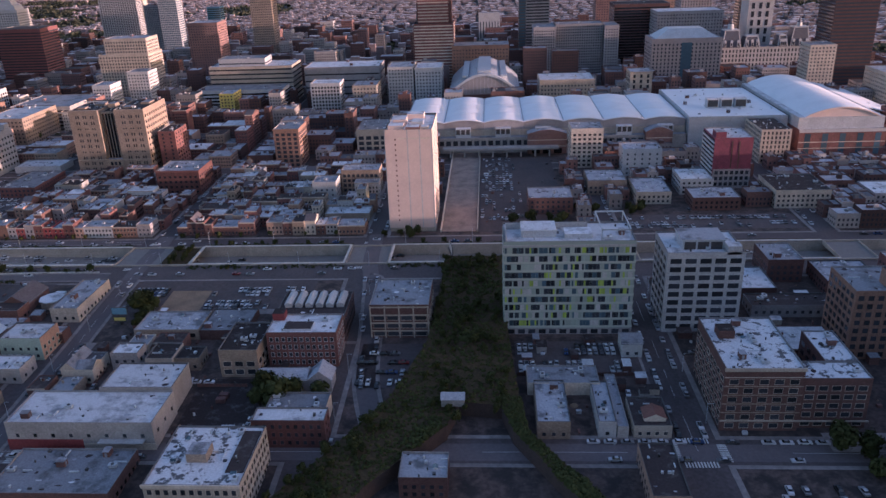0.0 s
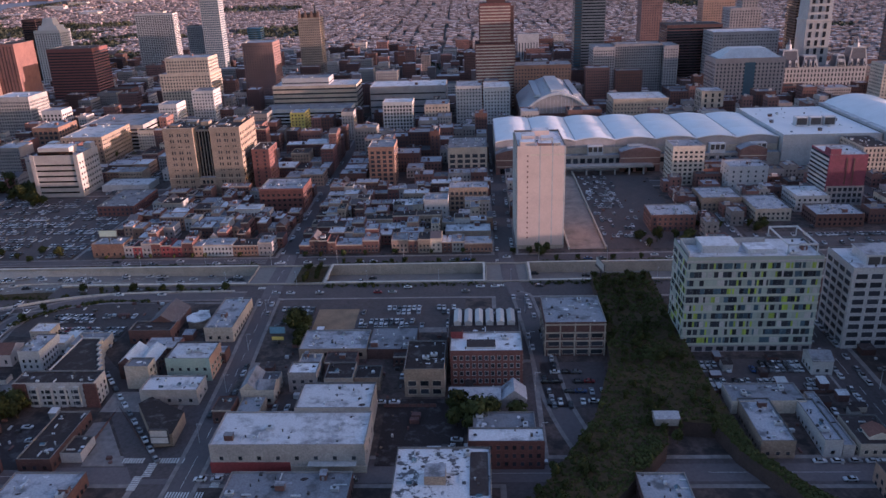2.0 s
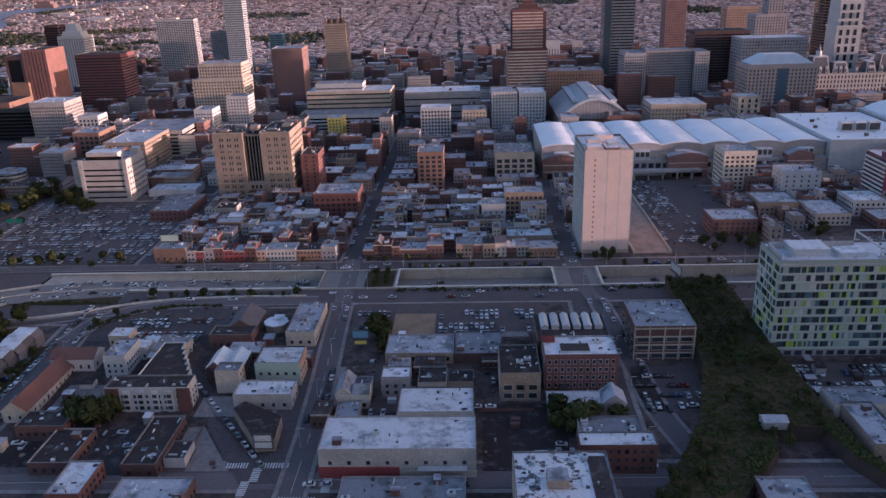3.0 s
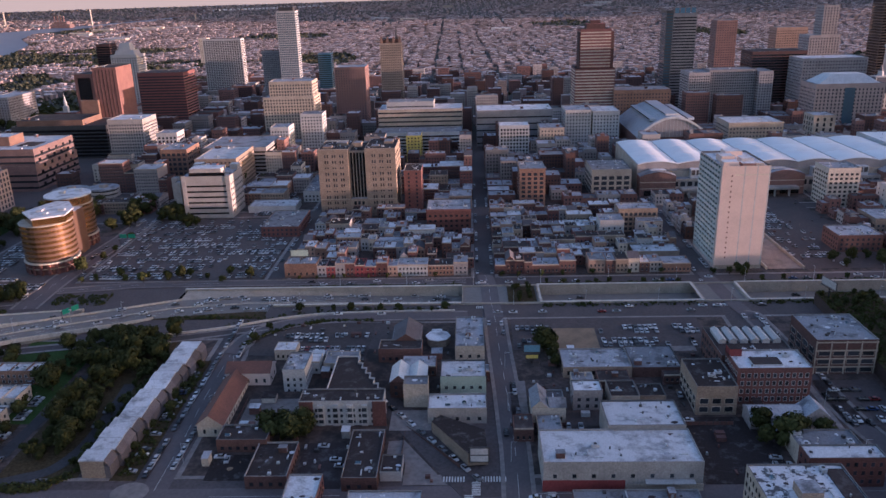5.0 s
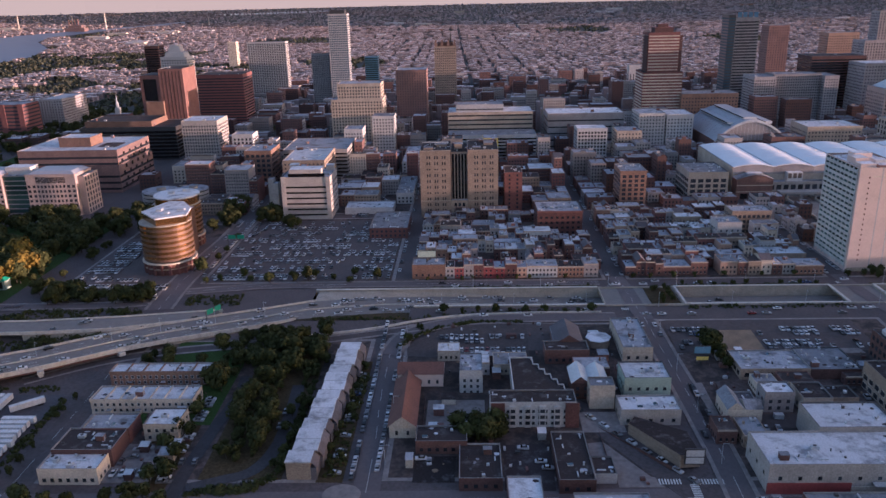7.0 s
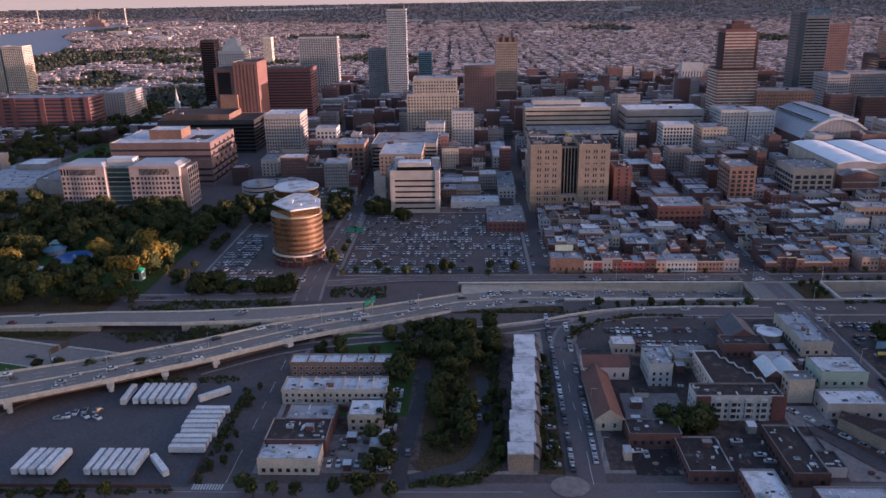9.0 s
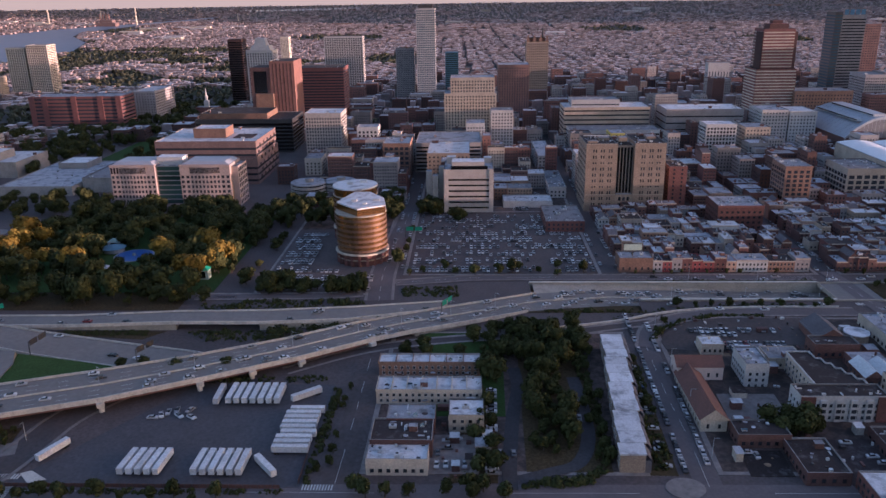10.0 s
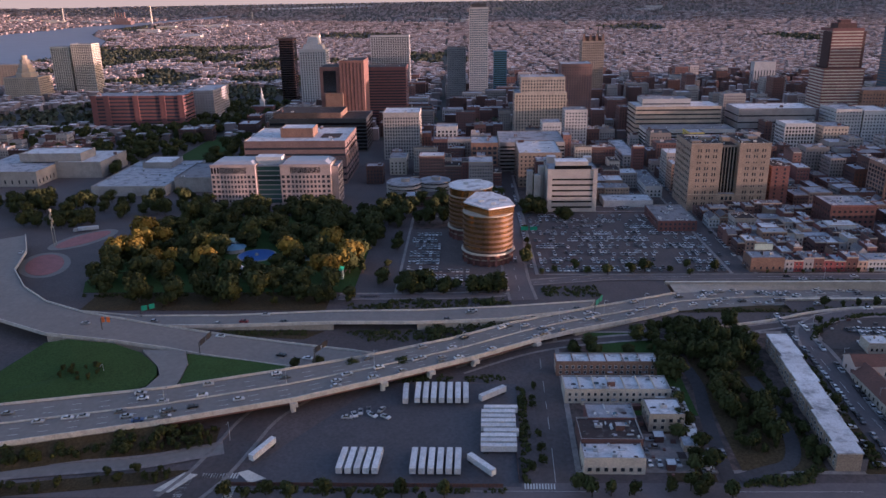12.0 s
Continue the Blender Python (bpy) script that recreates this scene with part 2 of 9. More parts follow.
# ---- mesh helpers ----
class Shape:
    """Gathers boxes, prisms and sheets into one mesh with several materials."""

    def __init__(self):
        self.v, self.f, self.m = [], [], []

    def face(self, pts, m=0):
        i = len(self.v)
        self.v += [tuple(p) for p in pts]
        self.f.append(tuple(range(i, i + len(pts))))
        self.m.append(m)
        return self

    def box(self, x0, x1, y0, y1, z0, z1, m=0, top=None, open_bottom=True):
        i = len(self.v)
        self.v += [(x0, y0, z0), (x1, y0, z0), (x1, y1, z0), (x0, y1, z0), (x0, y0, z1), (x1, y0, z1), (x1, y1, z1), (x0, y1, z1)]
        fs = [(0, 1, 5, 4), (1, 2, 6, 5), (2, 3, 7, 6), (3, 0, 4, 7), (4, 5, 6, 7)]
        if not open_bottom:
            fs.append((3, 2, 1, 0))
        for k, q in enumerate(fs):
            self.f.append(tuple(i + a for a in q))
            self.m.append(m if k != 4 or top is None else top)
        return self

    def shell(self, w, d, z0, h, top, t, m=0, rim=0):
        """Walls that run up into a parapet round a sunk roof, in one piece."""
        i = len(self.v)
        for a, z in ((0, z0), (0, top), (t, top), (t, h - 0.05)):
            self.v += [(a, a, z), (w - a, a, z), (w - a, d - a, z), (a, d - a, z)]
        for r in range(3):
            for k in range(4):
                self.f.append((i + 4 * r + k, i + 4 * r + (k + 1) % 4, i + 4 * r + 4 + (k + 1) % 4, i + 4 * r + 4 + k))
                self.m.append(m if r == 0 else rim)
        return self

    def prism(self, pts, z0, z1, m=0, top=None, taper=1.0):
        n, i = len(pts), len(self.v)
        cx, cy = sum(p[0] for p in pts) / n, sum(p[1] for p in pts) / n
        self.v += [(x, y, z0) for x, y in pts] + [(cx + (x - cx) * taper, cy + (y - cy) * taper, z1) for x, y in pts]
        for k in range(n):
            self.f.append((i + k, i + (k + 1) % n, i + n + (k + 1) % n, i + n + k))
            self.m.append(m)
        self.f.append(tuple(i + n + k for k in range(n)))
        self.m.append(m if top is None else top)
        return self

    def tube(self, cx, cy, r, z0, z1, n=16, m=0, top=None, taper=1.0):
        return self.prism([(cx + r * math.cos(2 * math.pi * k / n), cy + r * math.sin(2 * math.pi * k / n)) for k in range(n)], z0, z1, m, top, taper)

    def gable(self, x0, x1, y0, y1, z0, z1, along="y", m=0, wall=0):
        if along == "y":
            c = (x0 + x1) / 2
            a, b = (c, y0, z1), (c, y1, z1)
            self.face([(x0, y0, z0), a, b, (x0, y1, z0)][::-1], m).face([(x1, y0, z0), a, b, (x1, y1, z0)], m)
            self.face([(x0, y0, z0), (x1, y0, z0), a], wall).face([(x1, y1, z0), (x0, y1, z0), b], wall)
        else:
            c = (y0 + y1) / 2
            a, b = (x0, c, z1), (x1, c, z1)
            self.face([(x0, y0, z0), (x1, y0, z0), b, a], m).face([(x1, y1, z0), (x0, y1, z0), a, b], m)
            self.face([(x0, y1, z0), (x0, y0, z0), a], wall).face([(x1, y0, z0), (x1, y1, z0), b], wall)
        return self

    def laid(self):
        self.v = [site(*p) for p in self.v]
        return self

    def mesh(self, name, mats):
        me = bpy.data.meshes.new(name)
        me.from_pydata([(PLAN * x, PLAN * y, PLAN * z) for x, y, z in self.v], [], self.f)
        for a in mats:
            me.materials.append(a)
        if len(mats) > 1:
            me.polygons.foreach_set("material_index", self.m)
        me.update()
        return me


SIGHT = ((-900, -557), (-560, -487), (-320, -277), (-130, -112), (80, 7), (400, 7))


def fall(y):
    """How far the ground lies below the expressway's edge: it falls gently to the north."""
    return 0.05 * (427 - max(130, y)) if y < 427 else 0.0


def site(x, y, z=0.0):
    """The flat plan laid on the falling ground, each place set back a little with its fall."""
    if y >= 427:
        return (x, y, z)
    back = 0.0735 * (427 - max(130, y))
    for (a, p), (b, q) in zip(SIGHT, SIGHT[1:]):
        if x <= b or b == 400:
            axis = p + (q - p) * (min(max(x, a), b) - a) / (b - a)
            break
    return (x + (x - axis) * back / max(200, y), y + back, z - fall(y))


BASE, LAID = {}, set()


def place(x, y, z, turn=0):
    """A pose from the site plan's units."""
    return pose(PLAN * x, PLAN * y, PLAN * z, 0, 0, turn)


def thing(name, x, y, z, label, category, group="", kind=""):
    e = new(name)
    e.empty_display_size = 0.5
    BASE[e.name] = (x, y, z)
    if name in ("railway_viaduct", "terrace") or x == y == 0:
        LAID.add(e.name)
    e.matrix_world = place(*(site(x, y, z) if x or y else (x, y, z)))
    return tagged(e, label, category, group, kind)


def part(name, shape, mats, parent, label="", kind=""):
    mats = mats if isinstance(mats, (list, tuple)) else [mats]
    if parent.name in LAID and isinstance(shape, Shape):
        shape.laid()
    ob = new(name, shape if isinstance(shape, bpy.types.Mesh) else shape.mesh(name, mats))
    ob.parent = parent
    return tagged(ob, label, "", "", kind)


def sheet(name, shape, mats, label, category, kind="structure"):
    mats = mats if isinstance(mats, (list, tuple)) else [mats]
    return tagged(new(name, shape.laid().mesh(name, mats)), label, category, "", kind)


# ---- buildings ----
TAKEN = []
ROOFTOPS = []
WINDOW_MESHES = {}


def window_mesh(w, h, glass, frame_mat):
    key = (w, h, glass.name, frame_mat.name)
    if key not in WINDOW_MESHES:
        s = Shape()
        a, b = w / 2, h / 2
        for x, lo, hi, y in ((a + 0.14, -b - 0.2, b + 0.14, 0.02), (a + 0.14, -b - 0.2, b + 0.14, -0.16), (a, -b, b, -0.16), (a, -b, b, -0.04)):
            s.v += [(-x, y, lo), (x, y, lo), (x, y, hi), (-x, y, hi)]
        for r in range(3):
            for k in range(4):
                s.f.append((4 * r + k, 4 * r + (k + 1) % 4, 4 * r + 4 + (k + 1) % 4, 4 * r + 4 + k))
                s.m.append(1)
        s.f.append((12, 13, 14, 15))
        s.m.append(0)
        WINDOW_MESHES[key] = s.mesh("window", [glass, frame_mat])
    return WINDOW_MESHES[key]


def face_spots(w, d, h, bay, floor, ww, base, faces, margin=0.8):
    """Window centres on the faces of a box: (x, y, z, turn)."""
    out = []
    rows = max(0, int((h - base - 0.4) / floor))
    for face in faces:
        length = w if face in "NS" else d
        n = int((length - 2 * margin) / bay)
        if n < 1:
            continue
        pitch = (length - 2 * margin) / n
        for r in range(rows):
            z = base + floor * (r + 0.52)
            for k in range(n):
                u = margin + pitch * (k + 0.5)
                if face == "N":
                    out.append((u, 0.0, z, 0))
                elif face == "E":
                    out.append((0.0, u, z, -90))
                elif face == "W":
                    out.append((w, u, z, 90))
                else:
                    out.append((u, d, z, 180))
    return out


UNIT_MESHES = []


def roof_units():
    """Rooftop plant: a cased fan unit, a vent, a stair head, a low skylight."""
    s = Shape().box(-1.6, 1.6, -1, 1, 0.25, 1.5, 0).box(-1.7, 1.7, -1.1, 1.1, 1.5, 1.62, 0).box(-1.4, -1.2, -0.9, 0.9, 0, 0.25, 1).box(1.2, 1.4, -0.9, 0.9, 0, 0.25, 1).tube(0, 0, 0.7, 1.62, 1.85, 10, 1)
    UNIT_MESHES.append(("roof_fan_unit", s.mesh("roof_fan_unit", [METAL_LIGHT, STEEL])))
    s = Shape().box(-1.3, 1.3, -1.8, 1.8, 0, 2.6, 0).box(-1.5, 1.5, -2.0, 2.0, 2.6, 2.75, 1).box(-0.5, 0.5, -1.86, -1.8, 0, 2.0, 1)
    UNIT_MESHES.append(("stair_head", s.mesh("stair_head", [BRICK_BROWN, ROOF_GREY])))
    s = Shape().tube(0, 0, 0.3, 0, 1.3, 8, 0).tube(0, 0, 0.45, 1.3, 1.6, 8, 0)
    UNIT_MESHES.append(("roof_vent", s.mesh("roof_vent", [METAL_LIGHT])))
    s = Shape().box(-1.2, 1.2, -1.0, 1.0, 0, 0.4, 0).gable(-1.2, 1.2, -1.0, 1.0, 0.4, 1.0, "x", 1, 0)
    UNIT_MESHES.append(("skylight", s.mesh("skylight", [METAL_LIGHT, GLASS_BLUE])))


roof_units()
rng = random.Random(7)


def building(name, label, x0, x1, y0, y1, h, wall, roof, bay=3.4, floor=3.5, ww=1.6, wh=1.8, base=0.6, near=False, units=2, par=0.9, faces="NEW",
             band=False, glass=None, trim=None, z0=0.0, parent=None, group="", category="building", claim=True, cornice=False):
    """A flat-roofed block: walls with a parapet, a sunk roof, windows with sills, roof plant."""
    glass, trim = glass or GLASS, trim or wall
    w, d = x1 - x0, y1 - y0
    if parent is None:
        if len(label.split()) < 4:
            label += " among city blocks"
        ob = thing(name, x0, y0, z0, label, category, group)
        org = (0.0, 0.0, 0.0)
    else:
        ob = parent
        org = tuple(a - p for a, p in zip((x0, y0, z0), BASE[parent.name]))
    if claim:
        TAKEN.append((x0, x1, y0, y1))
    t = 0.35
    s = Shape().shell(w, d, -0.3 if z0 == 0 else 0, h, h + par, t, 0, 1)
    pw = part("wall", s, [wall, COPING], ob)
    if 0 < y0 < 720:
        gx, gy, gz = (p - q for p, q in zip(site(*(BASE[ob.name] if parent else (x0, y0, z0))), BASE[ob.name] if parent else (x0, y0, z0)))
        ROOFTOPS.append((x0 + gx, x1 + gx, y0 + gy, y1 + gy, z0 + h + 0.12 + gz))
    if cornice:
        part("cornice", Shape().box(-0.4, w + 0.4, -0.5, -0.02, h - 0.5, h + par + 0.1, 0, 0, False), [trim], ob).location = tuple(PLAN * a for a in org)
    pr = part("roof", Shape().box(t, w - t, t, d - t, h - 0.05, h + 0.12), roof, ob)
    here = tuple(PLAN * a for a in org)
    pw.location = pr.location = here
    if band:
        s = Shape()
        rows = int((h - base) / floor)
        for r in range(rows):
            z = base + floor * (r + 0.3)
            for f in faces:
                if f == "N":
                    s.box(0.5, w - 0.5, -0.06, 0.02, z, z + wh, 0, 0, False)
                elif f == "E":
                    s.box(-0.06, 0.02, 0.5, d - 0.5, z, z + wh, 0, 0, False)
                else:
                    s.box(w - 0.02, w + 0.06, 0.5, d - 0.5, z, z + wh, 0, 0, False)
        if s.f:
            part("ribbon_glazing", s, [glass], ob, "", "stuff").location = here
    elif bay:
        spots = face_spots(w, d, h, bay, floor, ww, base, faces)
        if near:
            me = window_mesh(ww, wh, glass, trim)
            for x, y, z, turn in spots:
                o = new("window", me)
                o.parent = ob
                o.matrix_basis = place(org[0] + x, org[1] + y, org[2] + z, turn)
        else:
            s = Shape()
            for x, y, z, turn in spots:
                a, b = ww / 2, wh / 2
                if turn == 0:
                    s.box(x - a, x + a, y - 0.03, y + 0.02, z - b, z + b, 0, 0, False).box(x - a - 0.1, x + a + 0.1, y - 0.07, y + 0.02, z - b - 0.15, z - b, 1, 1, False)
                elif turn == -90:
                    s.box(x - 0.05, x + 0.02, y - a, y + a, z - b, z + b, 0, 0, False)
                else:
                    s.box(x - 0.02, x + 0.05, y - a, y + a, z - b, z + b, 0, 0, False)
            if s.f:
                part("facade_glazing", s, [glass, trim], ob, "", "stuff").location = here
    for _ in range(units):
        if w < 7 or d < 7:
            break
        nm, me = UNIT_MESHES[rng.choice((0, 0, 1, 2, 2, 3))]
        o = new(nm, me)
        o.parent = ob
        o.matrix_basis = place(org[0] + rng.uniform(2.5, w - 2.5), org[1] + rng.uniform(3, d - 3), org[2] + h + 0.1, rng.choice((0, 90)))
    return ob


def extra(ob, name, shape, mats, label="", kind=""):
    """A part given in world metres."""
    o = part(name, shape, mats, ob, label, kind)
    o.location = tuple(-PLAN * a for a in BASE[ob.name]) if ob.name not in LAID else -ob.location
    return o

# ---- ground, streets, expressway ----
def ground_z(x, y):
    """Level across the city, rising towards the far horizon."""
    r = math.hypot(x + 270, y)
    return 0.0 if r < 3000 else 124 * min(1.0, (r - 3000) / 2950) ** 1.6


def ground_sheet():
    xs = [-6000, -5400, -4800, -4300, -3800, -3300, -2900, -2500, -2100, -1700, -1300, -900, -425, -360, -150, 100, 450, 900, 1400, 1900, 2400, 2900, 3400, 3900, 4500, 5200]
    ys = [-900, -300, 130, 427, 446, 475, 1000, 1500, 2000, 2500, 3000, 3200, 3400, 3600, 3800, 4000, 4200, 4400, 4600, 4800, 5000, 5200, 5400, 5600, 5800, 6000]
    s = Shape()
    for i in range(len(xs) - 1):
        for j in range(len(ys) - 1):
            a, b, c, d = xs[i], xs[i + 1], ys[j], ys[j + 1]
            if (c == 446 and -425 <= a < 450) or (c == 427 and a == -425):
                continue
            s.face([(x, y, ground_z(x, y)) for x, y in ((a, c), (b, c), (b, d), (a, d))], 0 if c < 1000 else 1)
    return sheet("ground", s, [ASPHALT, FAR_GROUND], "city ground of dark asphalt running out to low hills", "ground")


ground_sheet()

NS = (-622, -517, -367, -222, -72, 88, 232, 380)


def pavement(x0, x1, y0, y1):
    """A block's raised pavement with a kerb."""
    sheet("pavement", Shape().box(x0, x1, y0, y1, -0.2, 0.16, 0).box(x0 + 2.4, x1 - 2.4, y0 + 2.4, y1 - 2.4, 0.1, 0.18, 1), [PAVING, YARD], "raised concrete pavement round a city block", "pavement")


for i in range(1, len(NS) - 1):
    for y0, y1 in ((492, 653), (668, 795), (806, 907), (924, 1000)):
        pavement(NS[i] + 7, NS[i + 1] - 7, y0, y1)
for y0, y1 in ((492, 653), (668, 795), (806, 907), (924, 1000)):
    pavement(NS[-1] + 7, 520, y0, y1)
pavement(-605, -527, 456, 640)
for x0, x1 in ((-213, -80), (-64, 79), (97, 223), (241, 372)):
    pavement(x0, x1, 263, 424)
    pavement(x0, x1, 130, 246)
pavement(-359, -231, 263, 420)
pavement(-359, -231, 130, 246)
pavement(-508, -377, 262, 400)


OPEN = []


def patch(name, pts, z, mat, label, category):
    if len(pts) == 4 and "lot" in name:
        OPEN.append((pts[0][0], pts[2][0], pts[0][1], pts[2][1]))
    sheet(name, Shape().prism(pts, z - 0.15, z), mat, label, category)


def rect(x0, x1, y0, y1):
    return [(x0, y0), (x1, y0), (x1, y1), (x0, y1)]


patch("parking_lot", rect(-507, -378, 494, 645), 0.24, ASPHALT_LOT, "worn asphalt parking lot full of cars", "parking lot")
patch("parking_lot", rect(-603, -529, 460, 600), 0.24, ASPHALT_LOT, "worn asphalt parking lot beside round office", "parking lot")
patch("parking_lot", rect(-208, -98, 381, 422), 0.24, ASPHALT_LOT, "worn asphalt parking lot by the expressway", "parking lot")
patch("dirt_lot", rect(-184, -160, 376, 408), 0.3, DIRT, "bare brown earth patch in the parking lot", "dirt")
patch("parking_lot", rect(-3, 62, 500, 690), 0.24, ASPHALT_LOT, "worn asphalt parking lot with parked cars", "parking lot")
patch("parking_lot", rect(18, 78, 314, 346), 0.24, ASPHALT_LOT, "small asphalt parking lot behind flats", "parking lot")
patch("parking_lot", rect(-335, -262, 384, 419), 0.24, ASPHALT_LOT, "rounded asphalt parking lot with parked cars", "parking lot")
patch("truck_yard", [(-652, 252), (-531, 252), (-531, 338), (-600, 338)], 0.12, YARD_ASPHALT, "wide asphalt yard for parked truck trailers", "yard")
patch("parking_lot", rect(100, 220, 500, 530), 0.24, ASPHALT_LOT, "worn asphalt parking lot with parked cars", "parking lot")
patch("ramp_paving", rect(-27, -3, 500, 712), 0.6, RAMP_TAN, "long bare tan concrete deck beside the tower", "paving")
for x in (-28, -2.6):
    sheet("low_wall", Shape().box(x, x + 0.9, 500, 712, 0, 2.2), STUCCO, "low pale wall along the concrete deck", "wall")
patch("street", [(-235, 250), (-213, 250), (-262, 322), (-296, 362), (-306, 356), (-276, 318)], 0.22, ASPHALT, "slanting asphalt street between old blocks", "street")
patch("dark_yard", rect(-307, -286, 256, 290), 0.24, ROOF_TAR, "rough black yard strewn with rubble", "yard")
patch("vacant_lot", [(-260, 258), (-241, 258), (-262, 292), (-269, 291), (-269, 276), (-260, 274)], 0.24, PAVING, "pale vacant concrete lot", "lot")
patch("roof_lot", rect(-134, -97, 258, 310), 0.3, ROOF_TAR, "black tar surfaced yard between warehouses", "yard")



def mound(pts, top, lab):
    """A banked lawn: a low dome over an outline with its own heights, and grassy sides down to the ground."""
    s = Shape()
    for p, q in zip(pts, pts[1:] + pts[:1]):
        m = [((u[0] + top[0]) / 2, (u[1] + top[1]) / 2, (u[2] + top[2]) / 2 + 0.25) for u in (p, q)]
        s.face([p, q, m[1], m[0]])
        s.face([m[0], m[1], top])
        s.face([(p[0], p[1], -0.2), (q[0], q[1], -0.2), q, p])
    sheet("lawn", s, GRASS, lab, "grass")


mound([(-794, 314, 4.5), (-798, 341, 4.8), (-794, 356, 5.5), (-789, 371, 7), (-778, 374, 7.6), (-751, 371, 6.6), (-732, 362, 5.5), (-718, 348, 5), (-714, 338, 5), (-714, 326, 5.5), (-727, 315, 6.2), (-751, 309, 6.4), (-776, 306, 6.2), (-790, 304, 5.8)][::-1], (-754, 338, 6.4), "mown lawn inside the ramp loop")
mound([(-708, 365, 3.4), (-655, 357, 0.8), (-644, 348, 2), (-668, 329, 6), (-697, 321, 6.4), (-699, 332, 5.3), (-702, 348, 4.6)][::-1], (-680, 342, 4.4), "mown green triangle between ramps")
for pts, lab in (
                 ([(-812, 460), (-632, 460), (-632, 640), (-820, 640), (-820, 480)], "park lawn under tall trees"),
                 ([(-490, 308), (-446, 308), (-446, 398), (-490, 398)], "overgrown green ground behind houses")):
    patch("lawn", pts, 0.26, GRASS, lab, "grass")
for pts, lab in (([(-665, 277), (-668, 296), (-700, 290), (-830, 262), (-830, 252), (-754, 266), (-719, 270)], "scrubby green slope below the expressway"), ([(-670, 262), (-690, 260), (-830, 236), (-830, 228), (-680, 252)], "rough verge beside the slip road"),
                 ([(-712, 396), (-650, 389), (-640, 400), (-700, 401)], "rough verge between two ramps")):
    patch("scrub_ground", pts, 0.26, SCRUB, lab, "scrub")
patch("lawn", rect(-800, -645, 430, 459), 0.24, SCRUB, "dark grass bank between park and ramp", "grass")
patch("scrub_ground", rect(-438, -402, 264, 398), 0.25, SCRUB, "overgrown dark scrub behind the terrace", "scrub")
patch("scrub_ground", rect(-470, -450, 256, 340), 0.25, SCRUB, "rough green verge beside the lane", "grass")
patch("lawn", rect(-387, -375.5, 262, 372), 0.25, SCRUB, "narrow front gardens beside the terrace", "garden")
patch("lawn", rect(-906, -860, 810, 1040), 0.2, GRASS, "long city mall lawn between museum buildings", "grass")
for cx, cy, rx, ry, lean in ((-867, 515, 14, 23, 0.5), (-867, 576, 12, 23, -0.55)):
    for grow, top, mat, nm, lab in ((5, 0.25, ROAD_CONCRETE, "pavement", "grey paved rim round a red plaza"), (0, 0.4, PLAZA_RED, "plaza", "oval red paved plaza beside the bridge ramp")):
        oval = []
        for k in range(32):
            u, v = (rx + grow) * math.cos(k * math.pi / 16), (ry + grow) * math.sin(k * math.pi / 16)
            oval.append((cx + u + v * math.sin(-lean) * 0.7, cy + v))
        sheet(nm, Shape().prism(oval, 0, top), mat, lab, "plaza")

def offset_line(pts, far):
    """A polyline set off to its left, with mitred corners."""
    out = []
    for i, p in enumerate(pts):
        a, b = Vector(pts[max(0, i - 1)]), Vector(pts[min(len(pts) - 1, i + 1)])
        u = (b - a).normalized()
        out.append((p[0] - u.y * far, p[1] + u.x * far))
    return out


def smooth(pts, n=5):
    """A rounder polyline through the given points."""
    out = []
    for i in range(len(pts) - 1):
        p0, p1, p2, p3 = (Vector(pts[min(max(i + k, 0), len(pts) - 1)]) for k in (-1, 0, 1, 2))
        for k in range(n):
            t = k / n
            q = 0.5 * ((2 * p1) + (p2 - p0) * t + (2 * p0 - 5 * p1 + 4 * p2 - p3) * t * t + (3 * p1 - p0 - 3 * p2 + p3) * t ** 3)
            out.append((q.x, q.y))
    return out + [tuple(pts[-1])]


def road(name, pts, width, z, mat, label, kerb=True, line=False):
    """A street along a centre line: its surface, raised kerbs and worn lane dashes."""
    mid = smooth(pts)
    left, right = offset_line(mid, width / 2), offset_line(mid, -width / 2)
    s = Shape()
    for i in range(len(mid) - 1):
        s.face([(*right[i], z), (*right[i + 1], z), (*left[i + 1], z), (*left[i], z)])
    sheet(name, s, mat, label, "road")
    if kerb:
        s = Shape()
        for side, out in ((left, offset_line(mid, width / 2 + 1.9)), (right, offset_line(mid, -width / 2 - 1.9))):
            for i in range(len(mid) - 1):
                a, b, c, d = side[i], side[i + 1], out[i + 1], out[i]
                s.face([(*a, z + 0.14), (*b, z + 0.14), (*c, z + 0.14), (*d, z + 0.14)])
                s.face([(*a, z - 0.1), (*b, z - 0.1), (*b, z + 0.14), (*a, z + 0.14)])
        sheet("pavement", s, PAVING, "narrow concrete pavement with a kerb", "pavement")
    if line:
        s = Shape()
        la, lb = offset_line(mid, 0.08), offset_line(mid, -0.08)
        for i in range(0, len(mid) - 1, 2):
            s.face([(*lb[i], z + 0.02), (*lb[i + 1], z + 0.02), (*la[i + 1], z + 0.02), (*la[i], z + 0.02)])
        sheet("road_marking", s, MARKING, "worn white lane dashes", "road marking")


def wall_line(pts, z0, z1, thick, mat, label):
    s = Shape()
    mid = smooth(pts)
    a, b = offset_line(mid, thick / 2), offset_line(mid, -thick / 2)
    for i in range(len(mid) - 1):
        for p, q in ((a[i], a[i + 1]), (b[i], b[i + 1])):
            s.face([(*p, z0), (*q, z0), (*q, z1), (*p, z1)])
        s.face([(*a[i], z1), (*a[i + 1], z1), (*b[i + 1], z1), (*b[i], z1)])
    sheet("low_wall", s, mat, label, "wall")


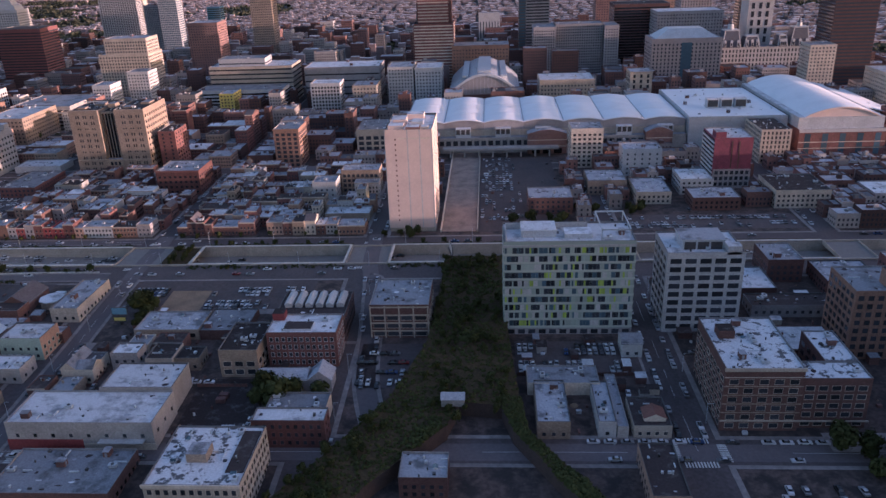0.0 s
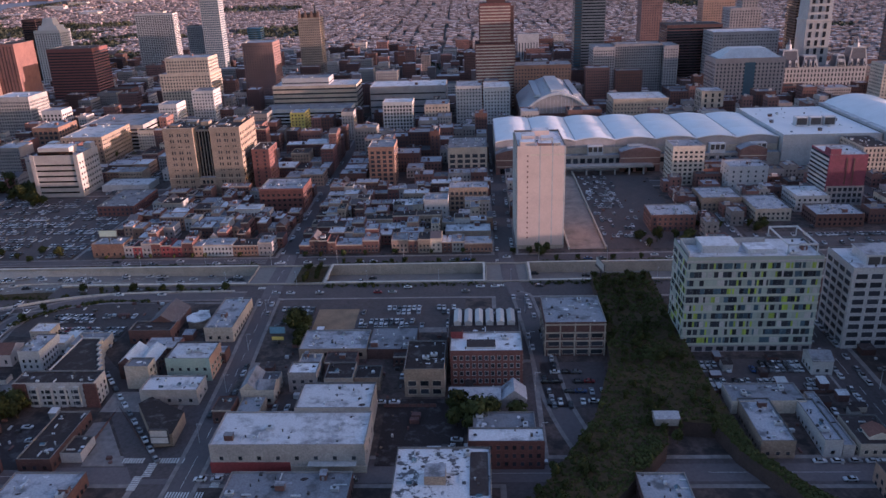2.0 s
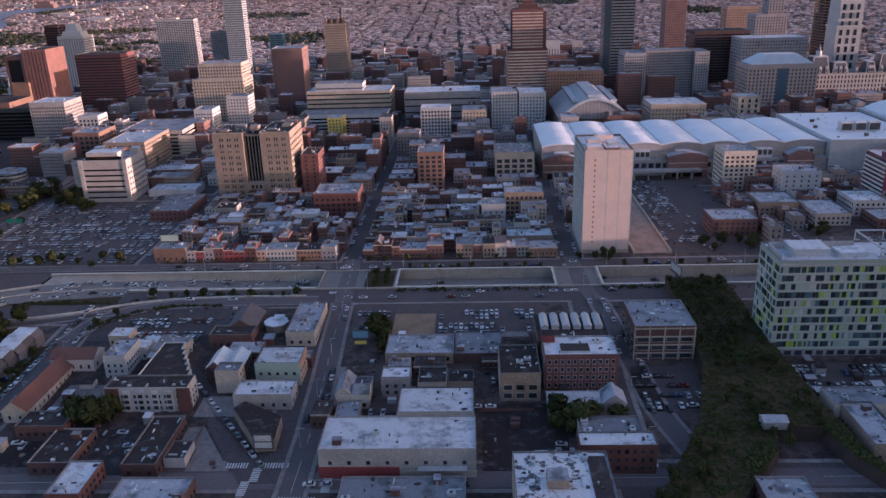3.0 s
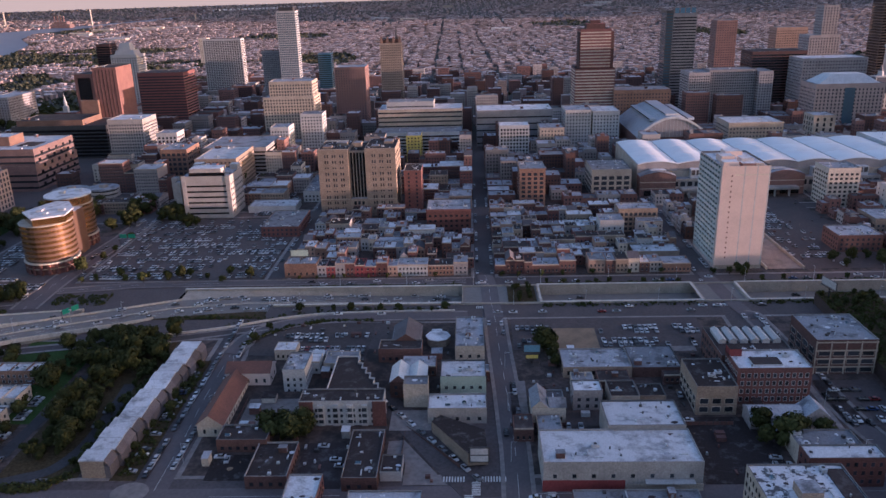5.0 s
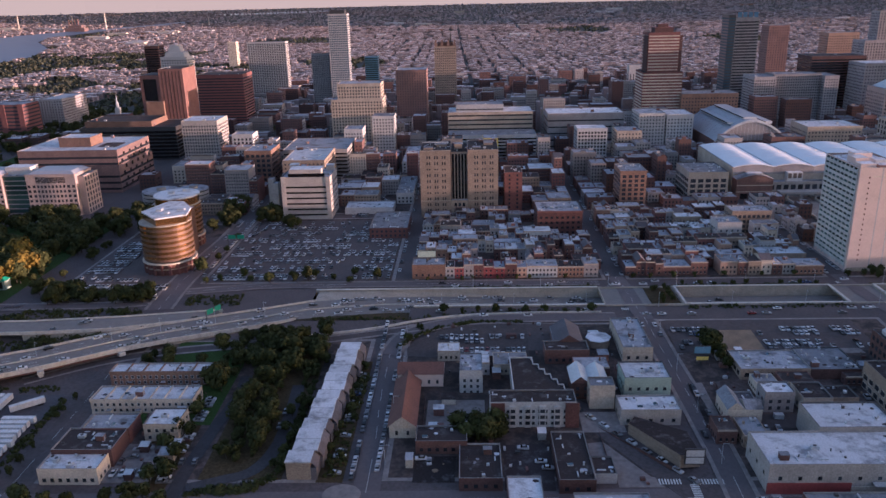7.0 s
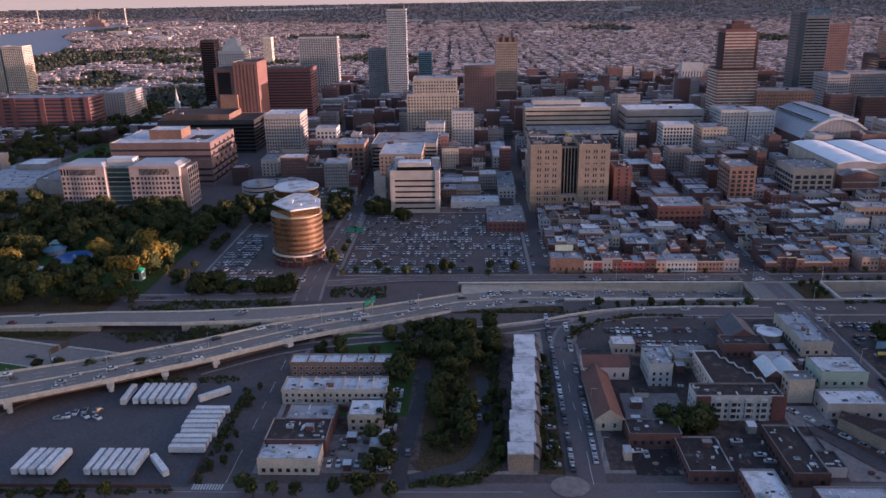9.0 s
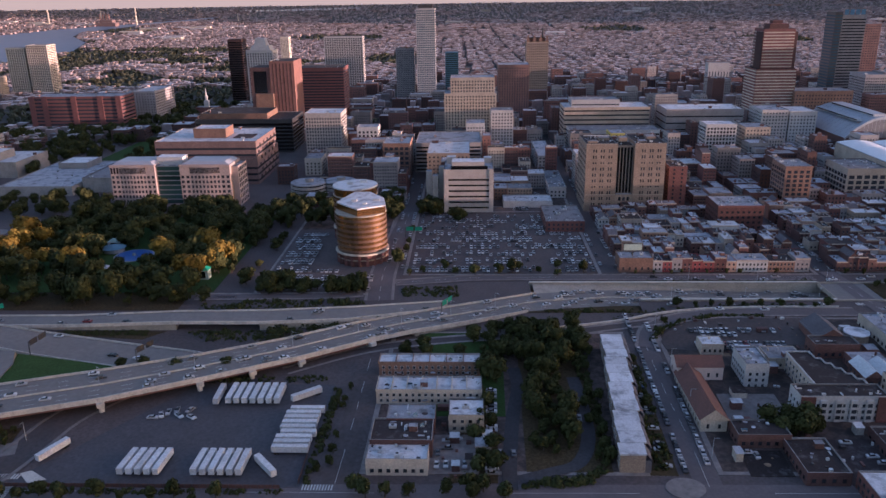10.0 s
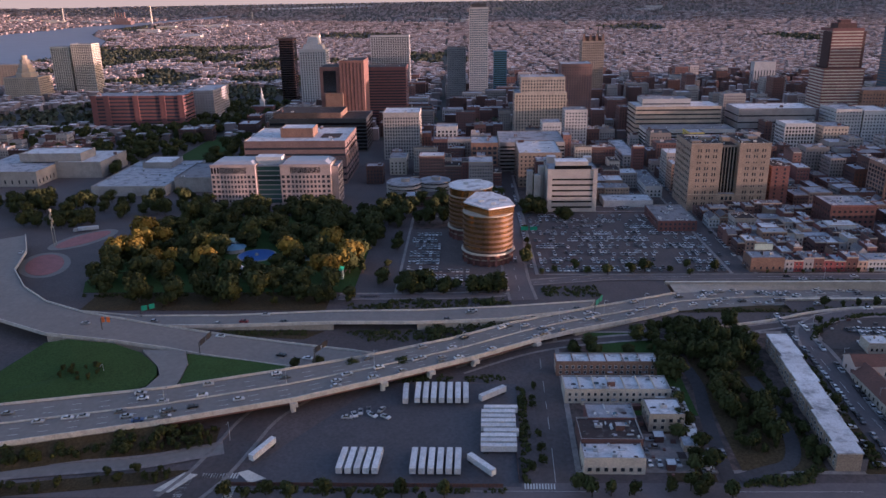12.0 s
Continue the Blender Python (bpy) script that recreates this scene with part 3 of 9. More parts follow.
# streets north of the expressway
road("street", [(-212, 136), (-211.5, 265), (-212.5, 302), (-214, 340), (-216, 380), (-217.5, 424)], 10.5, 0.27, STREET, "wide straight avenue running down to the bridge", True, True)
road("street", [(-40, 252), (-50, 287), (-55.2, 316), (-58, 359), (-63.5, 417), (-66, 424)], 9.5, 0.27, STREET, "narrow slanting street beside brick lofts", True)
road("street", [(-217.5, 424), (-219, 446), (-220, 476), (-222, 497)], 11, 0.37, STREET, "worn avenue crossing the street bridge", False, True)
road("street", [(-66, 424), (-69.5, 446), (-71, 476), (-72, 497)], 10, 0.37, STREET, "worn street crossing the bridge", False)
road("avenue", [(-521.5, 446), (-524, 492), (-522.8, 537), (-519, 602), (-517, 652)], 15, 0.3, STREET, "wide pale avenue beside the round office", True, True)
road("street", [(-640, 452), (-560, 454), (-533, 458)], 8, 0.3, STREET, "narrow street along the parking lot edge")
road("street", [(-514, 477), (-480, 483), (-439, 487), (-235, 487)], 8, 0.3, STREET, "frontage street along the row houses", True, True)
for xs, mat in ((-367, STREET), (88, ASPHALT), (232, ASPHALT), (-517, ASPHALT_LOT)):
    road("street", [(xs + 3 if xs == -367 else xs, 136), (xs + 2 if xs == -367 else xs, 280), (xs, 330), (xs, 424 if xs > -360 else 384)], 11.5, 0.05, mat, "straight asphalt street between city blocks", False, True)
road("street", [(-760, 248.5), (-500, 249), (-230, 252), (60, 254), (360, 254)], 11.5, 0.06, STREET, "wide cross street lined with parked cars", False, True)
road("frontage_road", [(-234, 428), (-285, 427.5), (-321, 424.5), (-346, 416.5), (-361, 402), (-367, 380)], 9.5, 0.34, STREET, "curving frontage road beside the expressway")
road("service_lane", [(-352, 415), (-380, 407), (-418, 397), (-473, 390), (-520, 377), (-560, 352)], 6, 0.3, ASPHALT_LOT, "narrow service lane below the viaduct")
wall_line([(-242, 434.6), (-285, 434.4), (-325, 431.5), (-354, 424), (-380, 413.5), (-420, 403.5), (-446, 400)], 0, 1.3, 0.7, PIER_CONCRETE, "low pale concrete wall along the road")
road("lane", [(-445, 251), (-445, 270), (-442.6, 308), (-439.5, 335), (-441, 356)], 6.4, 0.42, LANE, "narrow asphalt lane through scrubby ground", False)
road("lane", [(-441, 258), (-428, 263.5), (-416, 270), (-409.8, 288), (-409.3, 315), (-411, 346)], 6.4, 0.43, LANE, "looping asphalt lane round a green", False)
road("slip_road", [(-830, 240), (-760, 256), (-727, 262), (-693, 267.5), (-674, 274), (-661, 279)], 7, 0.32, ROAD_CONCRETE, "pale slip road curving up to the street")
road("street", [(-668, 240), (-661, 258), (-656.5, 280), (-652, 303), (-642, 322), (-620, 350)], 15, 0.3, ASPHALT_LOT, "wide street passing below the viaduct")
for pts in ([(-679, 247), (-672, 246), (-665, 258.5), (-671, 260)], [(-649, 260), (-642, 253), (-636, 256), (-645, 262)]):
    patch("pavement", pts, 0.42, PIER_CONCRETE, "pale concrete pavement corner at a crossing", "pavement")
oval = [(-374.5 + 8 * math.cos(k * math.pi / 12), 253.5 + 7 * math.sin(k * math.pi / 12)) for k in range(24)]
patch("plaza", oval, 0.4, PAVING, "round paved turning place at the street corner", "plaza")
patch("parking_lot", [(-290, 369), (-289, 419), (-318, 419), (-339, 412), (-353, 399), (-358, 388), (-357, 378)], 0.3, ASPHALT_LOT, "rounded asphalt parking lot behind a hedge", "parking lot")

# river, far to the east, bending behind the city
RIVER = ((-1600, 1500), (-1800, 2000), (-1873, 2349), (-1876, 2564), (-1887, 2793), (-2033, 3195), (-2229, 3491), (-2291, 3700), (-2191, 4103), (-1922, 4609),
         (-1957, 4730), (-2245, 4244), (-2444, 3944), (-2517, 3801), (-2554, 3611), (-2623, 3456), (-2850, 3100), (-2950, 2700), (-2900, 2100), (-2800, 1500))

def river_sheet():
    s = Shape()
    n = len(RIVER)
    for i in range(n // 2 - 1):
        a, b_, c, d = RIVER[i], RIVER[i + 1], RIVER[n - 2 - i], RIVER[n - 1 - i]
        for k in range(8):
            f, g = k / 8, (k + 1) / 8
            q = [(a[0] + (d[0] - a[0]) * f, a[1] + (d[1] - a[1]) * f), (b_[0] + (c[0] - b_[0]) * f, b_[1] + (c[1] - b_[1]) * f), (b_[0] + (c[0] - b_[0]) * g, b_[1] + (c[1] - b_[1]) * g), (a[0] + (d[0] - a[0]) * g, a[1] + (d[1] - a[1]) * g)]
            s.face([(x, y, ground_z(x, y) + 2.5) for x, y in reversed(q)])
    sheet("water", s, WATER, "wide grey-blue river bending through the distance", "river")


river_sheet()


def in_river(x, y, grow=0.0):
    inside = False
    for i in range(len(RIVER)):
        (xa, ya), (xb, yb) = RIVER[i], RIVER[i - 1]
        if (ya > y) != (yb > y) and x < xa + (xb - xa) * (y - ya) / (yb - ya) + grow:
            inside = not inside
    return inside


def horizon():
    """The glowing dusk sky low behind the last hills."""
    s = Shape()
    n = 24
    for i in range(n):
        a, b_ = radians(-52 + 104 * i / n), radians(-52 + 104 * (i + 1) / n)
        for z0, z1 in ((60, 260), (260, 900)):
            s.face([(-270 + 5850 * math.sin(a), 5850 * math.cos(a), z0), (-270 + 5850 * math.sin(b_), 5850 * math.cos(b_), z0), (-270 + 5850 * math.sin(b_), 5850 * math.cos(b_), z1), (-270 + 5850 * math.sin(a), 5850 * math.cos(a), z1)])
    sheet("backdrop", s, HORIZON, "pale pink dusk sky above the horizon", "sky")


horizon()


def ribbon(rows, thick, name, label, mat, rail=1.0, fill=()):
    """A road deck through rows of ((south x, y), (north x, y), z), with parapets; fill: stretches that stand on solid walls."""
    ob = thing(name, 0, 0, 0, label, "bridge", "", "structure")
    deck, south, north = Shape(), Shape(), Shape()
    for (a, b, z), (c, d, w) in zip(rows, rows[1:]):
        deck.face([(*a, z), (*b, z), (*d, w), (*c, w)][::-1])
        deck.face([(*a, z - thick), (*b, z - thick), (*d, w - thick), (*c, w - thick)])
        for sh, p, q, o in ((south, a, c, b), (north, b, d, a)):
            e = Vector((p[0] - o[0], p[1] - o[1])).normalized() * 0.5
            for (u, v) in (((0, 0), (e.x, e.y)),):
                p0, p1, q0, q1 = p, (p[0] + v[0], p[1] + v[1]), q, (q[0] + v[0], q[1] + v[1])
                for quad in ([(*p0, z), (*q0, w), (*q0, w + rail), (*p0, z + rail)], [(*p1, z - thick), (*q1, w - thick), (*q1, w + rail), (*p1, z + rail)],
                             [(*p0, z + rail), (*q0, w + rail), (*q1, w + rail), (*p1, z + rail)]):
                    sh.face(quad)
    part("deck", deck, mat, ob)
    if rail:
        part("parapet", south, PIER_CONCRETE, ob)
        part("parapet", north, PIER_CONCRETE, ob)
    for i, j in fill:
        s = Shape()
        for (a, b, z), (c, d, w) in zip(rows[i:j], rows[i + 1:j + 1]):
            for p, q in ((a, c), (b, d)):
                s.face([(*p, -0.5), (*q, -0.5), (*q, w - thick + 0.02), (*p, z - thick + 0.02)])
        s.face([(*rows[i][0], -0.5), (*rows[i][1], -0.5), (*rows[i][1], rows[i][2] - thick), (*rows[i][0], rows[i][2] - thick)])
        s.face([(*rows[j][0], -0.5), (*rows[j][1], -0.5), (*rows[j][1], rows[j][2] - thick), (*rows[j][0], rows[j][2] - thick)])
        part("retaining_wall", s, CONCRETE_TAN, ob)
    return ob


MAIN = [((-422, 457), (-429, 428), 0.3), ((-450, 443), (-448, 418), 1.2), ((-484, 427), (-467, 408), 2.2), ((-512, 412), (-495, 394), 3.6), ((-535, 398), (-518, 380), 4.8), ((-565, 377), (-552, 356), 6.2),
        ((-609, 354), (-597, 330), 7.2), ((-650, 337), (-637, 309), 7.6), ((-701, 319), (-691, 289), 7.6), ((-775, 303), (-760, 269), 7.0), ((-850, 294), (-836, 256), 6.5), ((-960, 286), (-950, 246), 6.0)]
viaduct = ribbon(MAIN, 1.3, "expressway_viaduct", "pale concrete expressway viaduct curving over streets", ROAD_CONCRETE, 1.25, ((0, 3), (8, 11)))


def pier(a, b, z):
    """A hammerhead pier across the deck between two edge points."""
    ob = viaduct
    u = Vector((b[0] - a[0], b[1] - a[1]))
    n = u.normalized()
    v = Vector((-n.y, n.x))
    c = Vector(((a[0] + b[0]) / 2, (a[1] + b[1]) / 2))
    s = Shape()

    def bar(l, w, z0, z1, taper=1.0):
        s.prism([tuple(c + n * l * k + v * w * m) for k, m in ((-1, -1), (1, -1), (1, 1), (-1, 1))], z0, z1)
    bar(u.length / 2 - 1.0, 1.4, z - 4.4, z - 1.28)
    bar(u.length / 2 + 2.2, 1.7, z - 3.3, z - 1.32)
    for k in (-0.86, 0.0, 0.86):
        p = c + n * (u.length / 2) * k
        s.tube(p.x, p.y, 1.35, -6, z - 3.5, 10)
    part("pier", s, PIER_CONCRETE, ob)


s = Shape()
for (a, b, z), (c, d, w) in zip(MAIN[8:], MAIN[9:]):
    u, v = (Vector(q) - Vector(p) for p, q in ((a, b), (c, d)))
    p, q = Vector(b) + u.normalized() * 13, Vector(d) + v.normalized() * 13
    s.face([(b[0], b[1] - 0.7, z - 1.6), (d[0], d[1] - 0.7, w - 1.6), (q.x, q.y, 0), (p.x, p.y, 0)])
sheet("embankment", s, SCRUB, "green scrubby slope below the expressway", "embankment")
for k in (4, 5, 6, 7):
    (a, b, z), (c, d, w) = MAIN[k], MAIN[k + 1]
    pier(a, b, z)
    for e, f in ((a, c), (b, d)):
        inward = (Vector(b) - Vector(a)).normalized() * (0.5 if e is a else -0.5)
        p, q = Vector(e) + inward, Vector(f) + inward
        part("girder", Shape().face([(p.x, p.y, z - 1.2), (q.x, q.y, w - 1.2), (q.x, q.y, w - 2.7), (p.x, p.y, z - 2.7)]).face([(p.x, p.y, z - 2.7), (q.x, q.y, w - 2.7), (q.x + inward.x, q.y + inward.y, w - 2.7), (p.x + inward.x, p.y + inward.y, z - 2.7)]), GIRDER_RED, viaduct)
    if k in (5,):
        pier(tuple((a[i] + c[i]) / 2 for i in (0, 1)), tuple((b[i] + d[i]) / 2 for i in (0, 1)), (z + w) / 2)

RAMP_B = [((-478, 439), (-486, 426), 2.3), ((-536, 425), (-536, 408), 4.2), ((-587, 418), (-586, 402), 5.0), ((-637, 417), (-635, 402), 5.0), ((-702, 415), (-698, 402), 3.0), ((-760, 419), (-752, 405), 1.0), ((-800, 428), (-790, 412), 0.5)]
ribbon(RAMP_B, 1.1, "exit_ramp", "pale concrete ramp bridging a cross street", ROAD_CONCRETE, 0.9, ((0, 2), (3, 6)))
RAMP_C = [((-905, 560), (-925, 545), 9), ((-882, 520), (-905, 500), 9), ((-868, 480), (-893, 455), 9), ((-843, 447), (-860, 420), 9), ((-816, 423), (-830, 397), 9), ((-784, 408), (-793, 380), 8),
          ((-747, 399), (-752, 375), 6), ((-715, 393), (-722, 371), 3.6), ((-690, 389), (-700, 366), 2.0), ((-655, 382), (-662, 358), 0.7), ((-620, 374), (-628, 350), 0.45), ((-585, 364), (-596, 342), 0.4)]
ribbon(RAMP_C, 1.1, "bridge_ramp", "broad concrete ramp sweeping round from the river bridge", ROAD_CONCRETE, 1.0, ((5, 9),))
LOOP = [((-709, 365), (-733, 366), 5.2), ((-702, 350), (-717, 347), 5.3), ((-700, 333), (-712, 337), 5.5), ((-699, 319), (-713, 323), 6.4), ((-710, 312), (-726, 313), 6.9), ((-732, 308), (-744, 308), 7.0)]
ribbon(LOOP, 0.4, "loop_road", "narrow concrete loop road round a lawn", ROAD_CONCRETE, 0, ((0, 5),))
sheet("road", Shape().prism([(-700, 386), (-652, 377), (-600, 352), (-560, 360), (-545, 378), (-640, 398), (-700, 400)], -0.1, 0.2), ASPHALT, "asphalt street passing beneath the viaduct", "road")

# the sunken part of the expressway
TRENCH = [((450, 474.5), (450, 446.5), -6.0), ((-240, 474.5), (-240, 446.5), -6.0), ((-300, 474.5), (-300, 446.5), -5.0), ((-345, 473), (-345, 446.5), -3.6), ((-381, 469), (-374, 443), -2.2), ((-405, 463), (-405, 436), -0.9), ((-423, 457), (-430, 428), 0.28)]
ribbon(TRENCH, 0.5, "sunken_expressway", "pale concrete sunken expressway with several lanes", ROAD_CONCRETE, 0)
s = Shape()
for (a, b, z), (c, d, w) in zip(TRENCH[1:], TRENCH[2:]):
    s.face([(*a, z), (*c, w), (c[0], 476, 0.3), (a[0], 476, 0.3)], 0)
for (a, b, z), (c, d, w) in zip(TRENCH[3:], TRENCH[4:]):
    s.face([(*b, z), (*d, w), (d[0], 426.5, 0.3), (b[0], 426.5, 0.3)], 1)
s.face([(-361, 446.4, -3.2), (-361, 426, 0.2), (-359, 426, 0.2), (-359, 446.4, -3.2)], 1)
sheet("verge", s, [CONCRETE_TAN, SCRUB], "planted slope beside the rising expressway", "verge")
for k, (x0, x1) in enumerate(((-240, 452), (-425.6, -240))):
    sheet("retaining_wall", Shape().box(x0, x1, 475.0, 476.0, -7, 1.1 if k == 0 else 0.9, 0, 0, False), CONCRETE_TAN, "tall tan concrete retaining wall", "wall")
sheet("retaining_wall", Shape().box(-358, 452, 445.0, 446.2, -7, 1.0, 0, 0, False), CONCRETE_TAN, "tan concrete retaining wall along the street", "wall")
for x0, x1, y in ((-358, -238, 445.6), (-188, -86, 445.6), (-58, 77, 445.6), (101, 221, 445.6), (-425, -238, 475.5), (-188, -86, 475.5), (-58, 77, 475.5), (101, 221, 475.5)):
    sheet("wall_coping", Shape().box(x0, x1, y - 0.9, y + 0.9, 1.02 if y < 460 else 1.12, 1.5, 0, 0, False), PIER_CONCRETE, "pale concrete coping along the retaining wall", "wall")
    if y > 460:
        patch("planting", rect(x0, x1, 477, 481), 0.2, SCRUB, "strip of dark planting above the wall", "planting")
for x0, x1 in ((-188, -86), (-58, 77)):
    for x in (x0 + 0.6, x1 - 0.6):
        sheet("wall_coping", Shape().box(x - 0.7, x + 0.7, 446.5, 474.6, 0.9, 1.5, 0, 0, False), PIER_CONCRETE, "pale concrete coping beside the bridge", "wall")
for k in range(-23, 45):
    if k % 2 == 0:
        sheet("wall_pilaster", Shape().box(k * 10, k * 10 + 0.6, 474.8, 475.0, -6, 0.9, 0, 0, False), CONCRETE_TAN, "shallow concrete pilaster on the retaining wall", "wall") if -230 < k * 10 < 80 else None
for x0, x1 in ((-237, -189), (-85, -59), (78, 100), (222, 244)):
    ob = thing("street_bridge", x0, 446, 0, "concrete street bridge over the sunken expressway", "bridge", "", "structure")
    extra(ob, "deck", Shape().box(x0, x1, 445.6, 475.8, -1.2, 0.14, 0, 0, False), ROAD_CONCRETE)
    for x in (x0 - 0.5, x1):
        extra(ob, "parapet", Shape().box(x, x + 0.5, 445.2, 476.4, -1.3, 1.2, 0, 0, False), CONCRETE_TAN)
    if x1 - x0 > 40:
        extra(ob, "planter", Shape().box(-208, -190, 447, 474, 0.1, 0.6), SCRUB)

# lane lines on the expressway and crossings at junctions
s = Shape()
for (a, b, z), (c, d, w) in list(zip(TRENCH[1:], TRENCH[2:])) + list(zip(MAIN, MAIN[1:])):
    a, b, c, d = (Vector(p) for p in (a, b, c, d))
    for k in (0.18, 0.34, 0.66, 0.82):
        p, q = a.lerp(b, k), c.lerp(d, k)
        n = max(1, int((q - p).length / 12))
        for i in range(n):
            u, v = p.lerp(q, i / n), p.lerp(q, (i + 0.35) / n)
            zz, ww_ = z + (w - z) * i / n, z + (w - z) * (i + 0.35) / n
            o = (b - a).normalized() * 0.12
            s.face([(*(u - o), zz + 0.03), (*(v - o), ww_ + 0.03), (*(v + o), ww_ + 0.03), (*(u + o), zz + 0.03)])
    for k, m in ((0.495, 0.505),):
        p, q, p2, q2 = a.lerp(b, k), c.lerp(d, k), a.lerp(b, m), c.lerp(d, m)
        i = len(s.v)
        s.face([(*p, z + 0.8), (*q, w + 0.8), (*q2, w + 0.8), (*p2, z + 0.8)], 1).face([(*p, z), (*q, w), (*q, w + 0.8), (*p, z + 0.8)], 1).face([(*p2, z), (*q2, w), (*q2, w + 0.8), (*p2, z + 0.8)], 1)
sheet("road_marking", s, [MARKING, PIER_CONCRETE], "white lane dashes and a low median barrier", "road marking", "stuff")


def crossing(x, y, wide, along):
    s = Shape()
    for k in range(int(wide / 1.2)):
        u = -wide / 2 + k * 1.2
        if along == "x":
            s.box(x + u, x + u + 0.6, y - 1.8, y + 1.8, 0.2, 0.3)
        else:
            s.box(x - 1.8, x + 1.8, y + u, y + u + 0.6, 0.2, 0.3)
    sheet("zebra_crossing", s, MARKING, "white painted zebra crossing", "crossing")


for x, y, w, al in ((88, 262, 14, "x"), (88, 246, 14, "x"), (79, 254, 12, "y"), (98, 254, 12, "y"), (-222, 262, 14, "x"), (-229, 256, 10, "y"), (-238, 262, 10, "x"), (-208, 239, 16, "x"), (-198, 249, 10, "y"), (-232, 247, 10, "y"), (-523, 252, 14, "x"), (-655, 258, 16, "x"), (-648, 247, 14, "y"),
                    (-668, 250, 14, "y"), (-222, 440, 13, "x"), (-72, 440, 13, "x"), (-72, 482, 13, "x"), (-222, 482, 13, "x"), (-620, 452, 12, "x")):
    crossing(x, y, w, al)

# the overgrown railway embankment
ob = thing("railway_viaduct", -20, 420, 0, "overgrown stone railway viaduct with green scrub on top", "viaduct", "", "structure")
RAIL = (([(-21, 440), (-22, 400), (-26, 334), (-40, 284), (18, 276), (15, 334), (14, 400), (14, 440)], 7.5),
        ([(-40, 284), (-61, 244), (-80, 212), (-110, 160), (-70, 160), (-44, 222), (-14, 262), (-8, 284)], 7.4), ([(8, 284), (14, 259), (33, 222), (60, 165), (70, 165), (41, 223), (20, 259), (18, 284)], 7.3))
for pts, z in RAIL:
    extra(ob, "embankment", Shape().prism(pts, -0.3, z, 0, 1), [OLD_MASONRY, SCRUB])

# ---- landmark buildings ----
def pale_tower():
    """A tall slab: a blank pink end wall with slim pale ribs, and a long side of balconies."""
    x0, x1, y0, y1, h = -63.2, -31.2, 502.6, 553, 71.5
    b = building("apartment_tower", "tall pale pink apartment tower with blank end wall", x0, x1, y0, y1, h, STUCCO_PINK, ROOF_WHITE, bay=4.2, floor=3.7, ww=2.2, wh=1.6, faces="W", units=0, par=1.4)
    w = x1 - x0
    for k in (0.47, 0.73, 0.985):
        extra(b, "rib", Shape().box(x0 + k * w - 0.42, x0 + k * w + 0.42, y0 - 0.012, y0 + 0.02, 3, h + 1.3, 0, 0, False), PAINT_WHITE)
    extra(b, "crown_band", Shape().box(x0 + 0.27 * w, x1, y0 - 0.01, y0 + 0.02, h - 5.2, h - 4.2, 0, 0, False), STUCCO)
    extra(b, "base_band", Shape().box(x0 - 0.05, x1 + 0.05, y0 - 0.05, y0 + 0.02, 0, 3, 0, 0, False), STUCCO)
    for k in range(17):
        extra(b, "stair_window", Shape().box(x0 + 0.2 * w, x0 + 0.2 * w + 0.9, y0 - 0.03, y0 + 0.02, 8 + k * 3.6, 9.2 + k * 3.6, 0, 0, False), [BRICK_BROWN])
    for f in range(19):
        z = 3.4 + f * 3.62
        extra(b, "balcony_slab", Shape().box(x0 - 0.7, x0 + 0.02, y0 + 2.5, y1 - 1, z, z + 1.9, 0, 0, False), [PALE_GREEN])
        extra(b, "balcony_glazing", Shape().box(x0 - 0.05, x0 + 0.02, y0 + 2.5, y1 - 1, z + 1.9, z + 3.5, 0, 0, False), [GLASS_GREEN])
    for k in range(9):
        y = y0 + 2.5 + k * 5.8
        extra(b, "balcony_wall", Shape().box(x0 - 0.75, x0 + 0.02, y - 0.3, y + 0.3, 2, h + 0.4, 0, 0, False), [PALE_GREEN])
    for bx, by, bw, bd, hh, mat in ((2, 4, 10, 9, 3.2, STUCCO_PINK), (14, 3, 9, 8, 2.4, BRICK_PINK), (4, 16, 9, 12, 4.6, STUCCO_PINK), (17, 14, 8, 10, 3.4, METAL_LIGHT), (24, 5, 5, 6, 2.0, STUCCO), (12, 34, 12, 10, 4.2, STUCCO_PINK)):
        extra(b, "penthouse", Shape().box(x0 + bx, x0 + bx + bw, y0 + by, y0 + by + bd, h, h + hh, 0, 1), [mat, ROOF_WHITE])


pale_tower()


